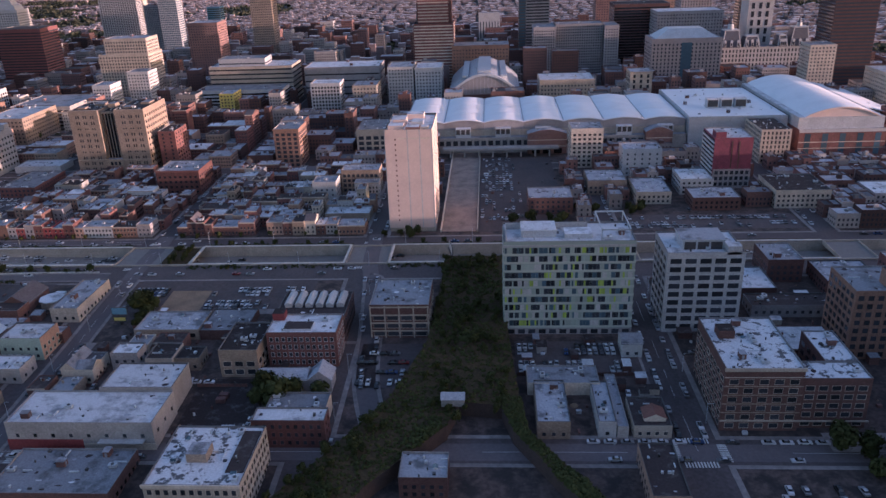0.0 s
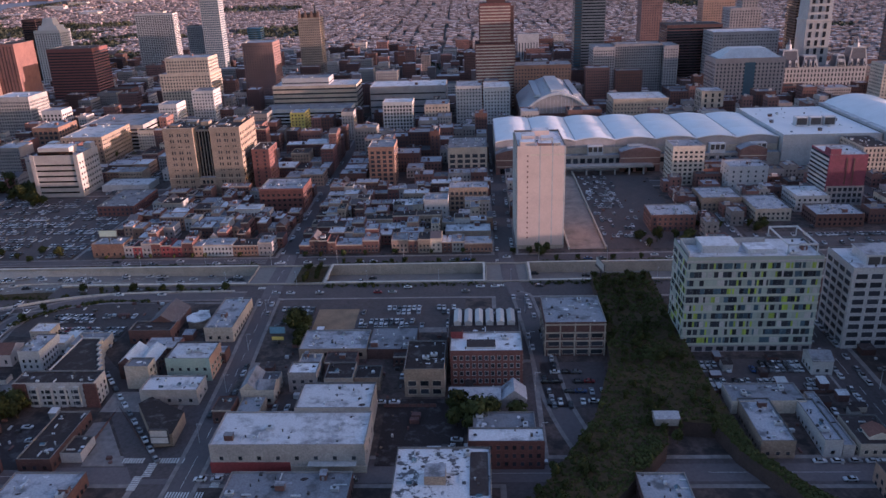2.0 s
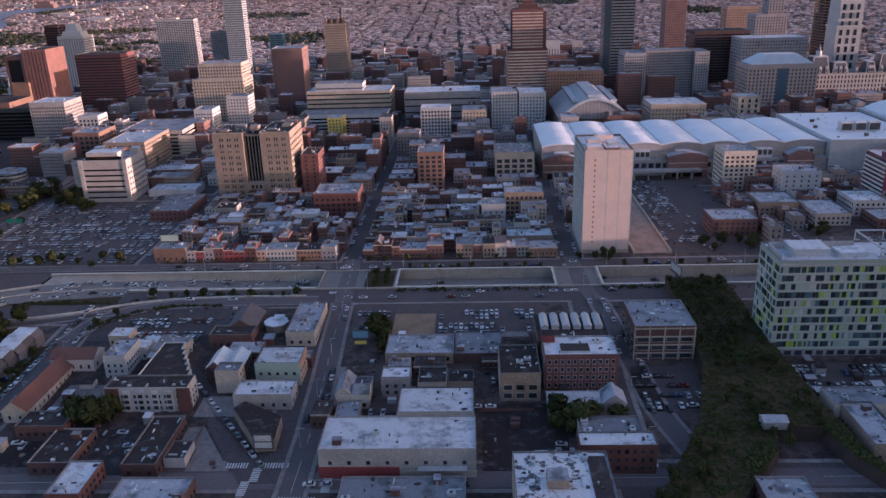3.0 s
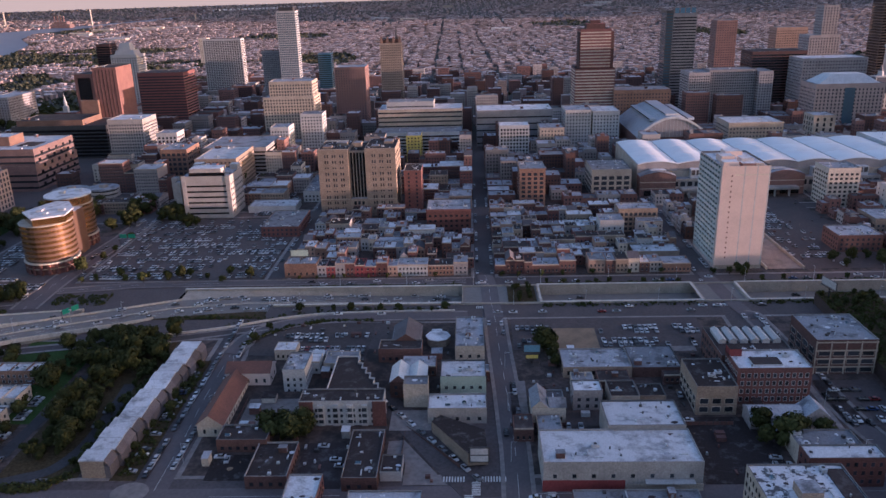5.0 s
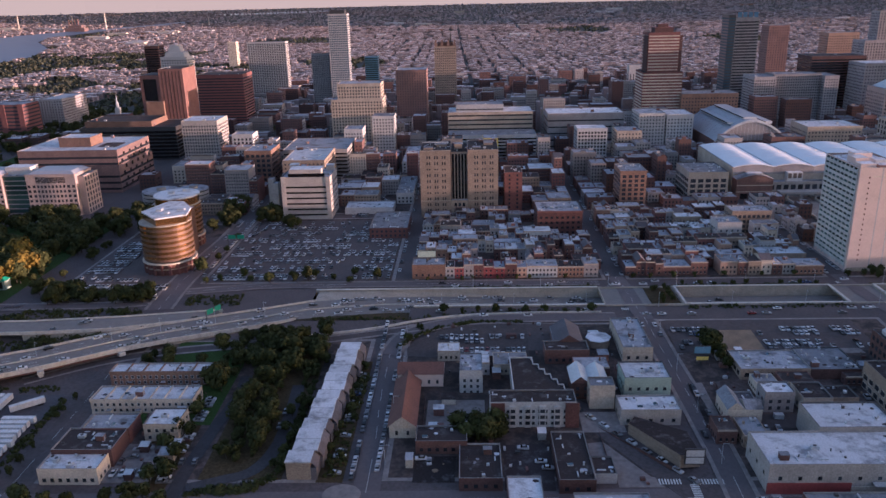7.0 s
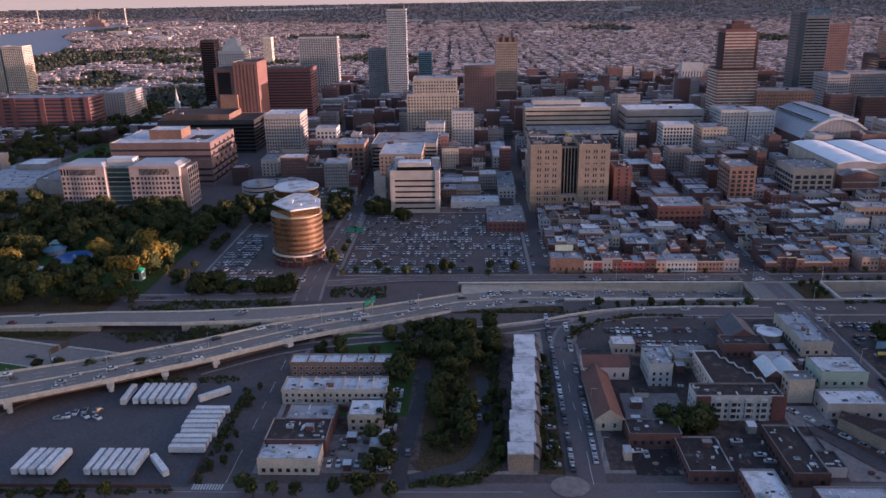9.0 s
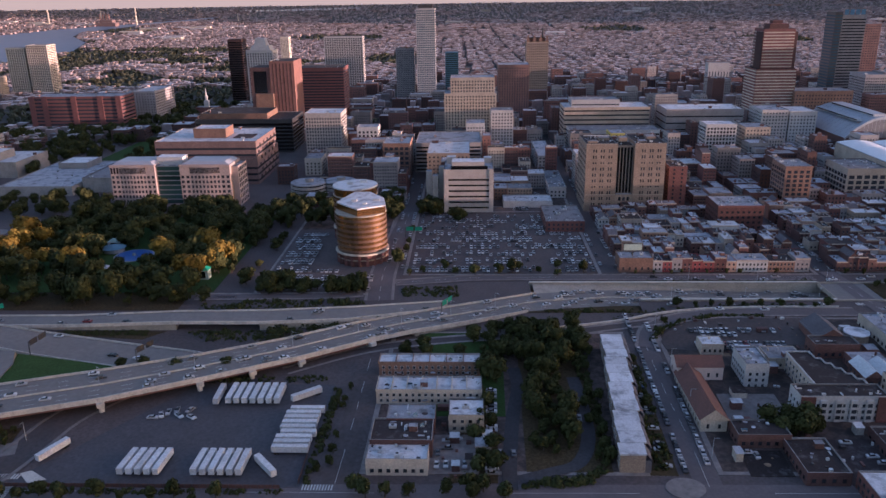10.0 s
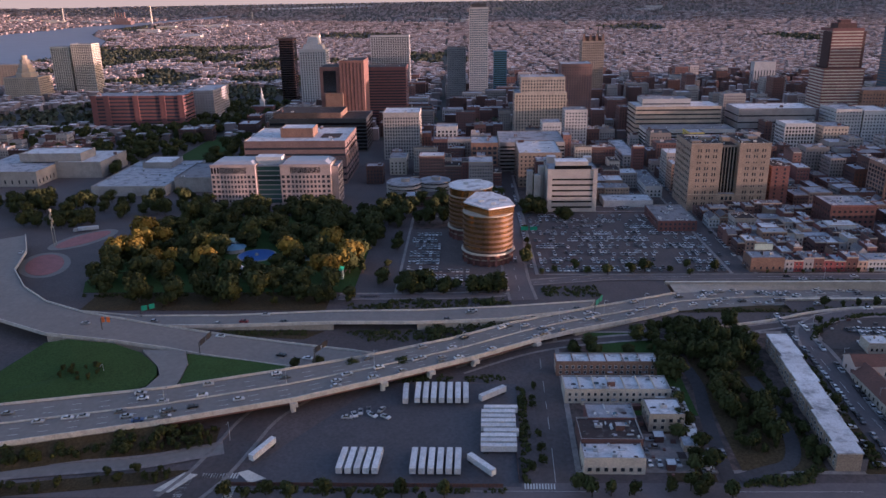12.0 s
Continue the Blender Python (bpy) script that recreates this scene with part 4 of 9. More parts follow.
def panel_flats():
    """Flats faced with glass bands and lime and aqua slats."""
    x0, x1, y0, y1, h = 13, 79, 354, 382, 51.5
    b = building("apartment_building", "ten-storey flats with lime green and pale aqua panels", x0, x1, y0, y1, h, AQUA, ROOF_WHITE, bay=0, units=6, par=1.2)
    r = random.Random(11)
    slats = {}
    for mat, nm in ((LIME, "lime"), (AQUA, "aqua"), (PAINT_WHITE, "white"), (GLASS, "glass"), (GLASS_BLUE, "blue")):
        for w in (0.9, 1.4, 2.1):
            slats[nm, w] = Shape().box(-w / 2, w / 2, -0.12, 0.02, -1.55, 1.65, 0, 0, False).mesh("facade_panel", [mat])
    tall = 4.55
    for f in range(10):
        z = 6.6 + f * tall
        for face, length in (("N", x1 - x0), ("E", y1 - y0), ("W", y1 - y0)):
            u = 0.6
            while u < length - 2.2:
                w = r.choice((0.9, 1.4, 2.1, 2.1))
                k = r.choices(("glass", "blue", "lime", "aqua", "white"), (9, 4, 3 if (f + int(u / 9)) % 3 else 6, 4, 4))[0]
                w = 0.9 if k == "lime" else w
                o = new("facade_panel", slats[k, w])
                o.parent = b
                o.matrix_basis = place(u + w / 2, 0, z) if face == "N" else (place(0, u + w / 2, z, -90) if face == "E" else place(x1 - x0, u + w / 2, z, 90))
                u += w + 0.08 + (0.7 if r.random() < 0.12 else 0)
    for f in range(11):
        z = 4.1 + f * tall
        extra(b, "floor_band", Shape().box(x0 - 0.22, x1 + 0.22, y0 - 0.22, y0 + 0.02, z, z + 1.1, 0, 0, False).box(x0 - 0.22, x0 + 0.02, y0, y1, z, z + 1.1, 0, 0, False).box(x1 - 0.02, x1 + 0.22, y0, y1, z, z + 1.1, 0, 0, False), [PAINT_WHITE if f == 10 else PALE_PANEL])
    extra(b, "shop_front", Shape().box(x0 - 0.2, x1 + 0.2, y0 - 0.2, y0 + 0.02, 0, 3.6, 0, 0, False), [STONE_GREY])
    for k in range(12):
        extra(b, "shop_window", Shape().box(x0 + 2 + k * 5.4, x0 + 5.6 + k * 5.4, y0 - 0.26, y0 - 0.18, 0.6, 3.1, 0, 0, False), [GLASS])
    extra(b, "roof_ledge", Shape().box(x0 + 1, x0 + 44, y1 - 8, y1 - 7.5, h, h + 3.6, 0, 0, False).box(x0 + 1, x0 + 1.5, y0 + 3, y1 - 7.5, h, h + 3.2, 0, 0, False), [PAINT_WHITE])
    for a in ((22, 40, 362, 376, 4), (44, 58, 360, 370, 2.6)):
        extra(b, "penthouse", Shape().box(a[0], a[1], a[2], a[3], h, h + a[4], 0, 1), [METAL_LIGHT, ROOF_WHITE])
    s = Shape()
    for x in (62, 76.4):
        for y in (357, 384):
            s.box(x, x + 0.5, y, y + 0.5, h, h + 6)
    s.box(62, 76.9, 357, 357.5, h + 5.4, h + 6.2, 0, 0, False).box(62, 76.9, 384, 384.5, h + 5.4, h + 6.2, 0, 0, False).box(62, 62.5, 357, 384, h + 5.4, h + 6.2, 0, 0, False).box(76.4, 76.9, 357, 384, h + 5.4, h + 6.2, 0, 0, False)
    extra(b, "roof_frame", s, [METAL_LIGHT])


panel_flats()
b = building("office_block", "white concrete frame block with wide dark windows", 94.5, 133, 356, 386, 44, PAINT_WHITE, ROOF_WHITE, bay=6.6, floor=4.6, ww=5.6, wh=2.8, near=True, units=2, base=1.0)
extra(b, "penthouse", Shape().box(103, 124, 362, 378, 43.5, 49, 0, 1).box(102.4, 124.6, 361.4, 378.6, 49, 49.5, 0, 1, False), [METAL_LIGHT, ROOF_GREY])
s = Shape()
for k in range(3):
    s.box(104 + k * 6.6, 109.6 + k * 6.6, 361.8, 362.02, 44.2, 48.2, 0, 0, False)
extra(b, "louvre", s, [STEEL])
extra(b, "tank_house", Shape().box(124, 131, 356, 362, 43.5, 48, 0, 1), [PAINT_WHITE, ROOF_WHITE])

b = building("brick_warehouse", "large red brick warehouse round a dark courtyard", 100, 132.3, 269.5, 315, 30, BRICK_BROWN, ROOF_PATCHY, bay=5.2, floor=4.3, ww=3.6, wh=2.3, near=True, units=8, cornice=True, trim=STONE)
building("brick_warehouse", "", 132.6, 161, 271.5, 285.5, 24, BRICK_BROWN, ROOF_PATCHY, bay=5.2, floor=4.3, ww=3.6, wh=2.3, near=True, units=2, parent=b, faces="NW", trim=STONE)
building("brick_warehouse", "", 147, 161, 285.8, 313, 24, BRICK_BROWN, ROOF_PATCHY, bay=5.2, floor=4.3, ww=3.6, wh=2.3, units=2, parent=b, faces="EW", trim=STONE)
for k in range(6):
    extra(b, "string_course", Shape().box(99.7, 161.2 if k == 0 else 132.3, 269.1, 269.52, 4.9 + k * 4.3, (5.5 if k == 0 else 5.2) + k * 4.3, 0, 0, False), [STONE if k in (0, 5) else BRICK_TAN])
extra(b, "water_tank_house", Shape().box(104, 111, 296, 303, 30, 34, 0, 1), [BRICK_BROWN, ROOF_TAR])
b = building("brick_tower_block", "orange brick loft block with tall pilasters", 174.3, 212, 328, 357, 36, BRICK_ORANGE, ROOF_GREY, bay=4.5, floor=4.3, ww=3.1, wh=2.6, near=True, units=2)
for k in range(9):
    x = 174.3 + k * 4.55
    extra(b, "pilaster", Shape().box(x - 0.4, x + 0.4, 327.6, 328.02, 0, 36.5, 0, 0, False), [BRICK_ORANGE])
extra(b, "lift_tower", Shape().box(190, 198, 332, 340, 36, 44, 0, 1), [BRICK_ORANGE, ROOF_TAR])

building("low_warehouse", "low building with patched pale blue-grey roof", 24, 38, 263, 296, 8, BRICK_TAN, ROOF_GREY, near=True, units=3, floor=3.6)
building("low_warehouse", "low grey-roofed wing behind a dark yard", 22, 55, 296.3, 312, 6, STUCCO, ROOF_GREY, units=3, bay=0)
building("low_warehouse", "low white-walled wing with grey roof", 49.5, 57, 264, 296, 7.5, PAINT_WHITE, ROOF_GREY, near=True, units=2, floor=3.4)
building("low_warehouse", "narrow grey-roofed shed", 57.3, 62, 264, 306, 5, CONCRETE, ROOF_GREY, units=0, bay=0)
b = building("brown_house", "dark-roofed house with tan dormer gable", 64, 80, 264, 286, 5.5, STUCCO, ROOF_TAR, near=True, units=1)
extra(b, "dormer", Shape().box(69, 78, 268, 276, 5.5, 7.2).gable(68.6, 78.4, 267.6, 276.4, 7.2, 9.4, "y", 1, 0), [STUCCO, ROOF_TILE])
b = building("white_house", "small white rendered house with gabled roof", 70, 80, 330, 342, 7, PAINT_WHITE, ROOF_GREY, near=True, units=0)
extra(b, "gable_roof", Shape().gable(69.6, 80.4, 329.6, 342.4, 7.5, 10.5, "x", 0, 1), [ROOF_GREY, PAINT_WHITE])
building("brick_building", "dark red brick building with grey roof", 166, 186, 414, 440, 13.5, BRICK_DARK, ROOF_GREY, units=3)
building("low_warehouse", "low annex with bright white roof", 140, 165.5, 395, 425, 5, BRICK_DARK, ROOF_WHITE, units=1, bay=0)
building("long_shed", "long low shed with dark roof", 144, 190, 371, 386, 6.5, STONE_GREY, ROOF_TAR, bay=4, floor=5, units=2)
building("brick_building", "red brick building by the expressway", 192, 222, 395, 424, 9, BRICK_RED, ROOF_GREY, units=4)
building("brick_building", "red brick block with white roof", 232, 262, 400, 424, 14, BRICK_RED, ROOF_WHITE, units=2)

b = building("loft_building", "brown brick loft frame with large window bays", -56.5, -25.5, 350.5, 383, 18.7, BRICK_DARK, ROOF_GREY, bay=7.3, floor=4.6, ww=5.8, wh=3.0, near=True, units=5, trim=STONE)
for f in range(4):
    extra(b, "floor_beam", Shape().box(-56.6, -25.4, 350.38, 350.52, 3.9 + f * 4.6, 4.7 + f * 4.6, 0, 0, False), [CONCRETE_TAN])
for k in range(5):
    x = -56.3 + k * 7.55
    extra(b, "frame_post", Shape().box(x - 0.35, x + 0.35, 350.36, 350.52, 0, 18.9, 0, 0, False), [CONCRETE_TAN])
b = building("red_factory", "red brick factory with rows of white windows", -104, -69, 322, 342, 18.5, BRICK_RED, ROOF_WHITE, bay=2.9, floor=4.2, ww=1.5, wh=2.2, near=True, units=2, trim=PAINT_WHITE)
extra(b, "rooflight", Shape().box(-96, -82, 325, 333, 18.6, 19.7, 0, 1), [METAL_LIGHT, ROOF_TAR])
extra(b, "stair_tower", Shape().box(-104, -98, 336, 342, 18.5, 22.5, 0, 1), [PAINT_RED, ROOF_TAR])
b = building("brick_factory", "brick factory with black roof and white rooflights", -106, -69, 342.3, 376, 15, BRICK_BROWN, ROOF_TAR, bay=4, floor=4.5, ww=2.4, wh=2.4, units=0)
for k in range(6):
    extra(b, "rooflight", Shape().box(-103 + k * 5.6, -99.2 + k * 5.6, 357, 372, 15.1, 17, 0).gable(-103.2 + k * 5.6, -99 + k * 5.6, 356.8, 372.2, 17, 18.2, "y", 0, 0), [PAINT_WHITE])
b = building("tan_factory", "tan factory with wide window bays and black roof", -125.5, -106.3, 312, 341, 14.5, BRICK_TAN, ROOF_TAR, bay=4.7, floor=4.4, ww=3.9, wh=2.7, near=True, units=3, base=0.9, trim=STUCCO)
b = building("warehouse", "long pale warehouse with red base and white roof", -201.5, -136.3, 254, 279, 13, CONCRETE, ROOF_WHITE, bay=7.5, floor=11, ww=1.6, wh=1.8, near=True, units=2, base=1.5, faces="NEW")
extra(b, "red_base", Shape().box(-201.8, -168, 253.6, 254.02, 0, 5.2, 0, 0, False), [PAINT_RED])
extra(b, "grey_base", Shape().box(-167.8, -136, 253.7, 254.02, 0, 3.4, 0, 0, False), [STUCCO])
extra(b, "canopy", Shape().box(-160, -140, 250.5, 253.6, 5.4, 5.8, 0, 0, False), [METAL_LIGHT])
building("warehouse", "", -171, -137, 279.3, 301, 14.5, CONCRETE, ROOF_WHITE, bay=0, units=1, parent=b)
b = building("stone_block", "cream stone block with cluttered white roof", -122, -85, 208, 245, 18, STUCCO, ROOF_PATCHY, bay=3.2, floor=4.2, ww=1.8, wh=2.4, near=True, units=7, cornice=True)
extra(b, "roof_house", Shape().box(-110, -102, 222, 230, 18, 22, 0, 1), [BRICK_TAN, ROOF_GREY])
extra(b, "dark_roof_bay", Shape().box(-93, -86, 216, 242, 18.1, 18.6), [ROOF_TAR])
building("brick_building", "low red brick building with white roof edge", -95, -63.5, 256, 266, 13, BRICK_RED, ROOF_WHITE, bay=3.2, floor=4, ww=1.5, wh=2, near=True, units=0)
building("low_building", "low building with pale grey roof", -93, -66, 266.3, 284, 9, STUCCO, ROOF_GREY, bay=0, units=5)
b = building("gabled_shed", "grey gabled shed with light metal roof", -104, -68.5, 299, 310, 6, STONE_GREY, ROOF_GREY, bay=0, units=0)
extra(b, "gable_roof", Shape().gable(-104.4, -80, 298.6, 310.4, 6.5, 9.5, "x", 0, 1).gable(-80, -68, 298.6, 310.4, 6.5, 11.5, "y", 0, 1), [ROOF_GREY, STONE_GREY])
building("shop", "single-storey workshop with pale grey roof", -184, -148.5, 349, 371, 5.5, BRICK_TAN, ROOF_GREY, bay=5, floor=4.5, ww=3, wh=2.2, units=4)
building("shop", "single-storey workshop with light roof", -148.2, -123, 349, 375, 5, BRICK_BROWN, ROOF_GREY, bay=5, floor=4.2, ww=3, wh=2, units=4)
building("house", "narrow grey house with flat white roof", -182.5, -168.5, 317, 328, 10, STONE_GREY, ROOF_WHITE, units=1)
building("house", "dark-roofed workshop", -164.8, -151, 316, 332, 7.5, STUCCO, ROOF_TAR, units=1)
building("house", "white-roofed low house", -150.5, -138, 318, 330, 6.5, BRICK_TAN, ROOF_TAR, units=0)
b = building("house", "old cream corner house with gables", -203, -187, 306, 323, 7.5, STUCCO, SHINGLE, near=True, units=0)
extra(b, "gable_roof", Shape().gable(-203.4, -195, 305.6, 323.4, 8.3, 12, "y", 0, 1).gable(-195, -186.6, 305.6, 316, 8.3, 11, "x", 0, 1), [ROOF_GREY, STUCCO])
b = building("mint_building", "mint green rendered shop with white roof", -246.7, -224.1, 328.5, 346.4, 12, PAINT_MINT, ROOF_WHITE, bay=4, floor=4, near=True, units=4)
extra(b, "side_wall", Shape().box(-224.1, -224.07, 328.6, 346.3, 0, 12.8, 0, 0, False), [PAINT_PEACH], "peach painted side wall")
building("shop", "low shop with white patched roof", -251.9, -224, 306.1, 320, 7.5, CONCRETE, ROOF_WHITE, bay=5, floor=4, near=True, units=3)
building("long_building", "long cream building with flat white roof", -240.4, -224.4, 369.4, 409, 8, STUCCO, ROOF_GREY, bay=4, floor=4, units=4)
s = thing("pavilion", -250.5, 391, 0, "small round-cornered pavilion with white roof", "building")
TAKEN.append((-258, -240, 383, 400))
extra(s, "wall", Shape().tube(-250.5, 391, 6.6, 0, 4.3, 8), [BRICK_TAN])
extra(s, "roof", Shape().tube(-250.5, 391, 7.1, 4.3, 4.9, 8), [ROOF_WHITE])
building("brown_shop", "brown brick shop with black roof", -282, -258.5, 368, 380, 7.5, BRICK_BROWN, ROOF_TAR, near=True, units=0, floor=3.4)
b = building("brown_house", "house with steep brown shingle roof", -276, -260, 380.3, 404, 5, BRICK_BROWN, SHINGLE, units=0, bay=0)
extra(b, "gable_roof", Shape().gable(-276.5, -259.5, 380.4, 404.4, 5.5, 11, "y", 0, 1), [SHINGLE, BRICK_BROWN])
building("house", "pale narrow house with blank wall", -264.5, -252.5, 321, 330, 12, STUCCO, ROOF_GREY, near=True, units=0, faces="EW")
b = building("house", "house with pale blue metal gable roofs", -272, -254, 330.4, 348, 8, BRICK_BROWN, ROOF_GREY, units=0)
extra(b, "gable_roof", Shape().gable(-272.4, -263, 330.4, 348.4, 8.7, 12.5, "y", 0, 1).gable(-263, -253.6, 330.4, 348.4, 8.7, 12, "y", 0, 1), [METAL_LIGHT, BRICK_BROWN])


def stepped_flats():
    """Flats with a saw-toothed black roof and bays of white and brick."""
    b = building("apartment_building", "white and brick flats with stepped black roof", -312.5, -272.5, 305, 317, 12.5, PAINT_WHITE, ROOF_TAR, bay=2.9, floor=3.1, ww=1.3, wh=1.7, near=True, units=2, trim=PAINT_WHITE)
    for k in range(6):
        x = -309 + k * 6.9
        if k in (0, 5):
            extra(b, "brick_bay", Shape().box(x - 3.2, x + 3.2, 304.2, 305.02, 0, 12.9, 0, 0, False), [BRICK_RED])
        else:
            extra(b, "bay_window", Shape().box(x - 1.5, x + 1.5, 303.9, 305.02, 0.5, 11.4, 0, 1, False).box(x - 1.1, x + 1.1, 303.8, 303.92, 2, 3.8, 2, 2, False).box(x - 1.1, x + 1.1, 303.8, 303.92, 5.1, 6.9, 2, 2, False).box(x - 1.1, x + 1.1, 303.8, 303.92, 8.2, 10, 2, 2, False), [PAINT_WHITE, METAL_LIGHT, GLASS])
    TAKEN.append((-302, -274, 317, 353))
    edge = [(-301, 317.2), (-273.5, 317.2)]
    for k in range(6):
        edge += [(-276.5 - k * 2.6, 317.2 + k * 5.4), (-276.5 - k * 2.6, 322.6 + k * 5.4)]
    edge += [(-290, 352), (-301, 352)]
    extra(b, "stepped_wing", Shape().prism(edge, 0, 12.5, 0, 1), [STUCCO, ROOF_TAR])
    for (xa, ya), (xb, yb) in zip(edge[1:], edge[2:] + edge[:1]):
        extra(b, "coping", Shape().box(min(xa, xb) - 0.25, max(xa, xb) + 0.25, min(ya, yb) - 0.25, max(ya, yb) + 0.25, 12.52, 13.2, 0, 0, False), [PAINT_WHITE])
    for k in range(8):
        for z in (2.4, 5.5, 8.6):
            o = new("window", window_mesh(1.3, 1.7, GLASS, PAINT_WHITE))
            o.parent = b
            o.matrix_basis = place(-301 + 312.5, 15 + k * 4.2, z + 1, -90)
    building("wing", "", -327, -315.5, 335, 355, 13.5, PAINT_WHITE, ROOF_GREY, bay=2.6, floor=3.2, ww=1.3, wh=1.7, near=True, units=1, parent=b)


stepped_flats()
b = building("church_hall", "church hall with long red tiled gable roof", -359, -347, 296, 342, 6, STUCCO, ROOF_TILE, bay=4, floor=4.4, ww=1.2, wh=2.2, near=True, units=0, par=0.1)
extra(b, "gable_roof", Shape().gable(-359.8, -346.2, 295.4, 342.4, 6.2, 11.5, "y", 0, 1), [ROOF_TILE, STUCCO])
b = building("church_hall", "red-roofed cross wing of the hall", -359, -336, 344, 357, 7, STUCCO_PINK, ROOF_TILE, bay=4, floor=4.4, ww=1.2, wh=2.2, units=0, par=0.1)
extra(b, "gable_roof", Shape().gable(-359.6, -335.4, 343.6, 357.6, 7.2, 11, "x", 0, 1), [ROOF_TILE, STUCCO_PINK])
building("low_warehouse", "low ruinous warehouse with black roof", -326, -308, 256, 282, 5.5, BRICK_DARK, ROOF_TAR, near=True, units=1)
building("low_warehouse", "long low warehouse with black roof", -285, -270, 254, 291, 6, BRICK_DARK, ROOF_TAR, near=True, units=3)
building("low_warehouse", "low white-walled black-roofed workshop", -269.7, -260.5, 261, 274, 4, PAINT_WHITE, ROOF_TAR, bay=0, units=0)
building("low_warehouse", "dark-roofed old workshop", -346, -323, 283, 296, 6, BRICK_BROWN, ROOF_TAR, near=True, units=1)
building("brick_building", "brick building with bright white roof", -306, -292, 232, 254, 8, BRICK_RED, ROOF_WHITE, units=1)
building("brick_building", "brick building with grey roof", -280, -250, 222, 244, 7, BRICK_BROWN, ROOF_GREY, units=3)
building("brick_building", "low brick building with pale roof", -190, -140, 216, 244, 7, BRICK_BROWN, ROOF_GREY, units=4)
building("brick_building", "small brick building with grey roof", -31, -12, 224, 240, 9.5, BRICK_DARK, ROOF_GREY, units=2, near=True)
building("brick_building", "narrow red rendered building with black roof", 61, 75, 214, 246, 10, PAINT_PEACH, ROOF_TAR, units=1)
building("brick_building", "brick corner building under trees", 155, 185, 215, 244, 9, BRICK_BROWN, ROOF_GREY, units=1)
b = thing("billboard_building", -166, 290, 0, "triangular dark-roofed workshop with a billboard", "building")
TAKEN.append((-262, -222, 270, 305))
extra(b, "wall", Shape().prism([(-233, 272), (-224.5, 273), (-225.5, 291), (-246, 304), (-250, 298)], 0, 6.2, 0, 1), [BRICK_TAN, ROOF_TAR])
extra(b, "sign_board", Shape().box(-232.5, -224, 268.6, 269.2, 4, 11.5, 0, 0, False).box(-232, -224.5, 268.4, 268.62, 4.6, 7.4, 1, 1, False).box(-232, -224.5, 268.4, 268.62, 8, 10.9, 1, 1, False), [STEEL, PAINT_WHITE])

# terraces beside the truck yard
def long_terrace():
    b = thing("terrace", -393, 265, 0, "long stepped terrace of houses with white roofs", "houses")
    TAKEN.append((-402, -380, 262, 380))
    for k in range(13):
        x, y = -399.5 + 0.55 * k + (0.8 if k % 3 == 1 else 0), 264 + k * 8.8
        s = Shape().box(x, x + 10.5, y, y + 8.7, 0, 8.4 + 0.15 * (k % 3), 0, 1)
        extra(b, "house_wall", s, [BRICK_TAN, ROOF_WHITE])
        extra(b, "house_roof", Shape().box(x - 0.3, x + 10.8, y - 0.05, y + 8.7, 8.5 + 0.15 * (k % 3), 9.1 + 0.15 * (k % 3)), [ROOF_WHITE])
        extra(b, "slate_slope", Shape().face([(x + 10.8, y, 8.9), (x + 13.2, y, 6.0), (x + 13.2, y + 8.6, 6.0), (x + 10.8, y + 8.6, 8.9)]).box(x + 10.5, x + 13, y, y + 8.6, 0, 5.98), [SHINGLE])
        for j in (1.6, 5.2):
            for z in (1.8, 4.8):
                o = new("window", window_mesh(1.2, 1.5, GLASS, PAINT_WHITE))
                o.parent = b
                at = site(x, y + j + 1, z + 1)
                o.matrix_basis = place(*(p - q for p, q in zip(at, site(-393, 265, 0))), -90)


long_terrace()


def brick_row(x0, x1, y0, y1, h, wall, label, n):
    b = building("row_house_block", label, x0, x1, y0, y1, h, wall, ROOF_WHITE, bay=3.0, floor=3.0, ww=1.2, wh=1.5, near=True, units=4, trim=PAINT_WHITE)
    w = (x1 - x0) / n
    for k in range(n):
        extra(b, "party_wall", Shape().box(x0 + k * w - 0.2, x0 + k * w + 0.2, y0 - 0.5, y1, h, h + 1.0, 0, 0, False), [wall])
        if k % 2:
            extra(b, "porch", Shape().box(x0 + k * w + 0.5, x0 + k * w + 3, y0 - 1.6, y0 - 0.02, 0, 2.6, 0, 1, False), [wall, ROOF_GREY])


brick_row(-510, -458, 347, 357, 7.5, BRICK_ORANGE, "row of orange brick houses with white roof", 6)
brick_row(-508, -457, 319, 333, 7.2, STUCCO, "row of tan houses with white flat roof", 7)
building("house", "square tan house with white roof", -472, -456, 294, 309, 8.4, STUCCO, ROOF_WHITE, near=True, units=1)
building("warehouse", "brick warehouse with white roof", -505, -479, 261, 273.5, 7.2, STUCCO, ROOF_WHITE, near=True, units=2, floor=3.4)
building("warehouse", "brick warehouse with black roof and vents", -505, -478, 273.8, 292, 8.2, BRICK_DARK, ROOF_TAR, bay=0, units=4)
building("warehouse", "brick shed with pale grey roof", -500, -478, 292.3, 306, 7.4, BRICK_RED, ROOF_GREY, bay=0, units=1)


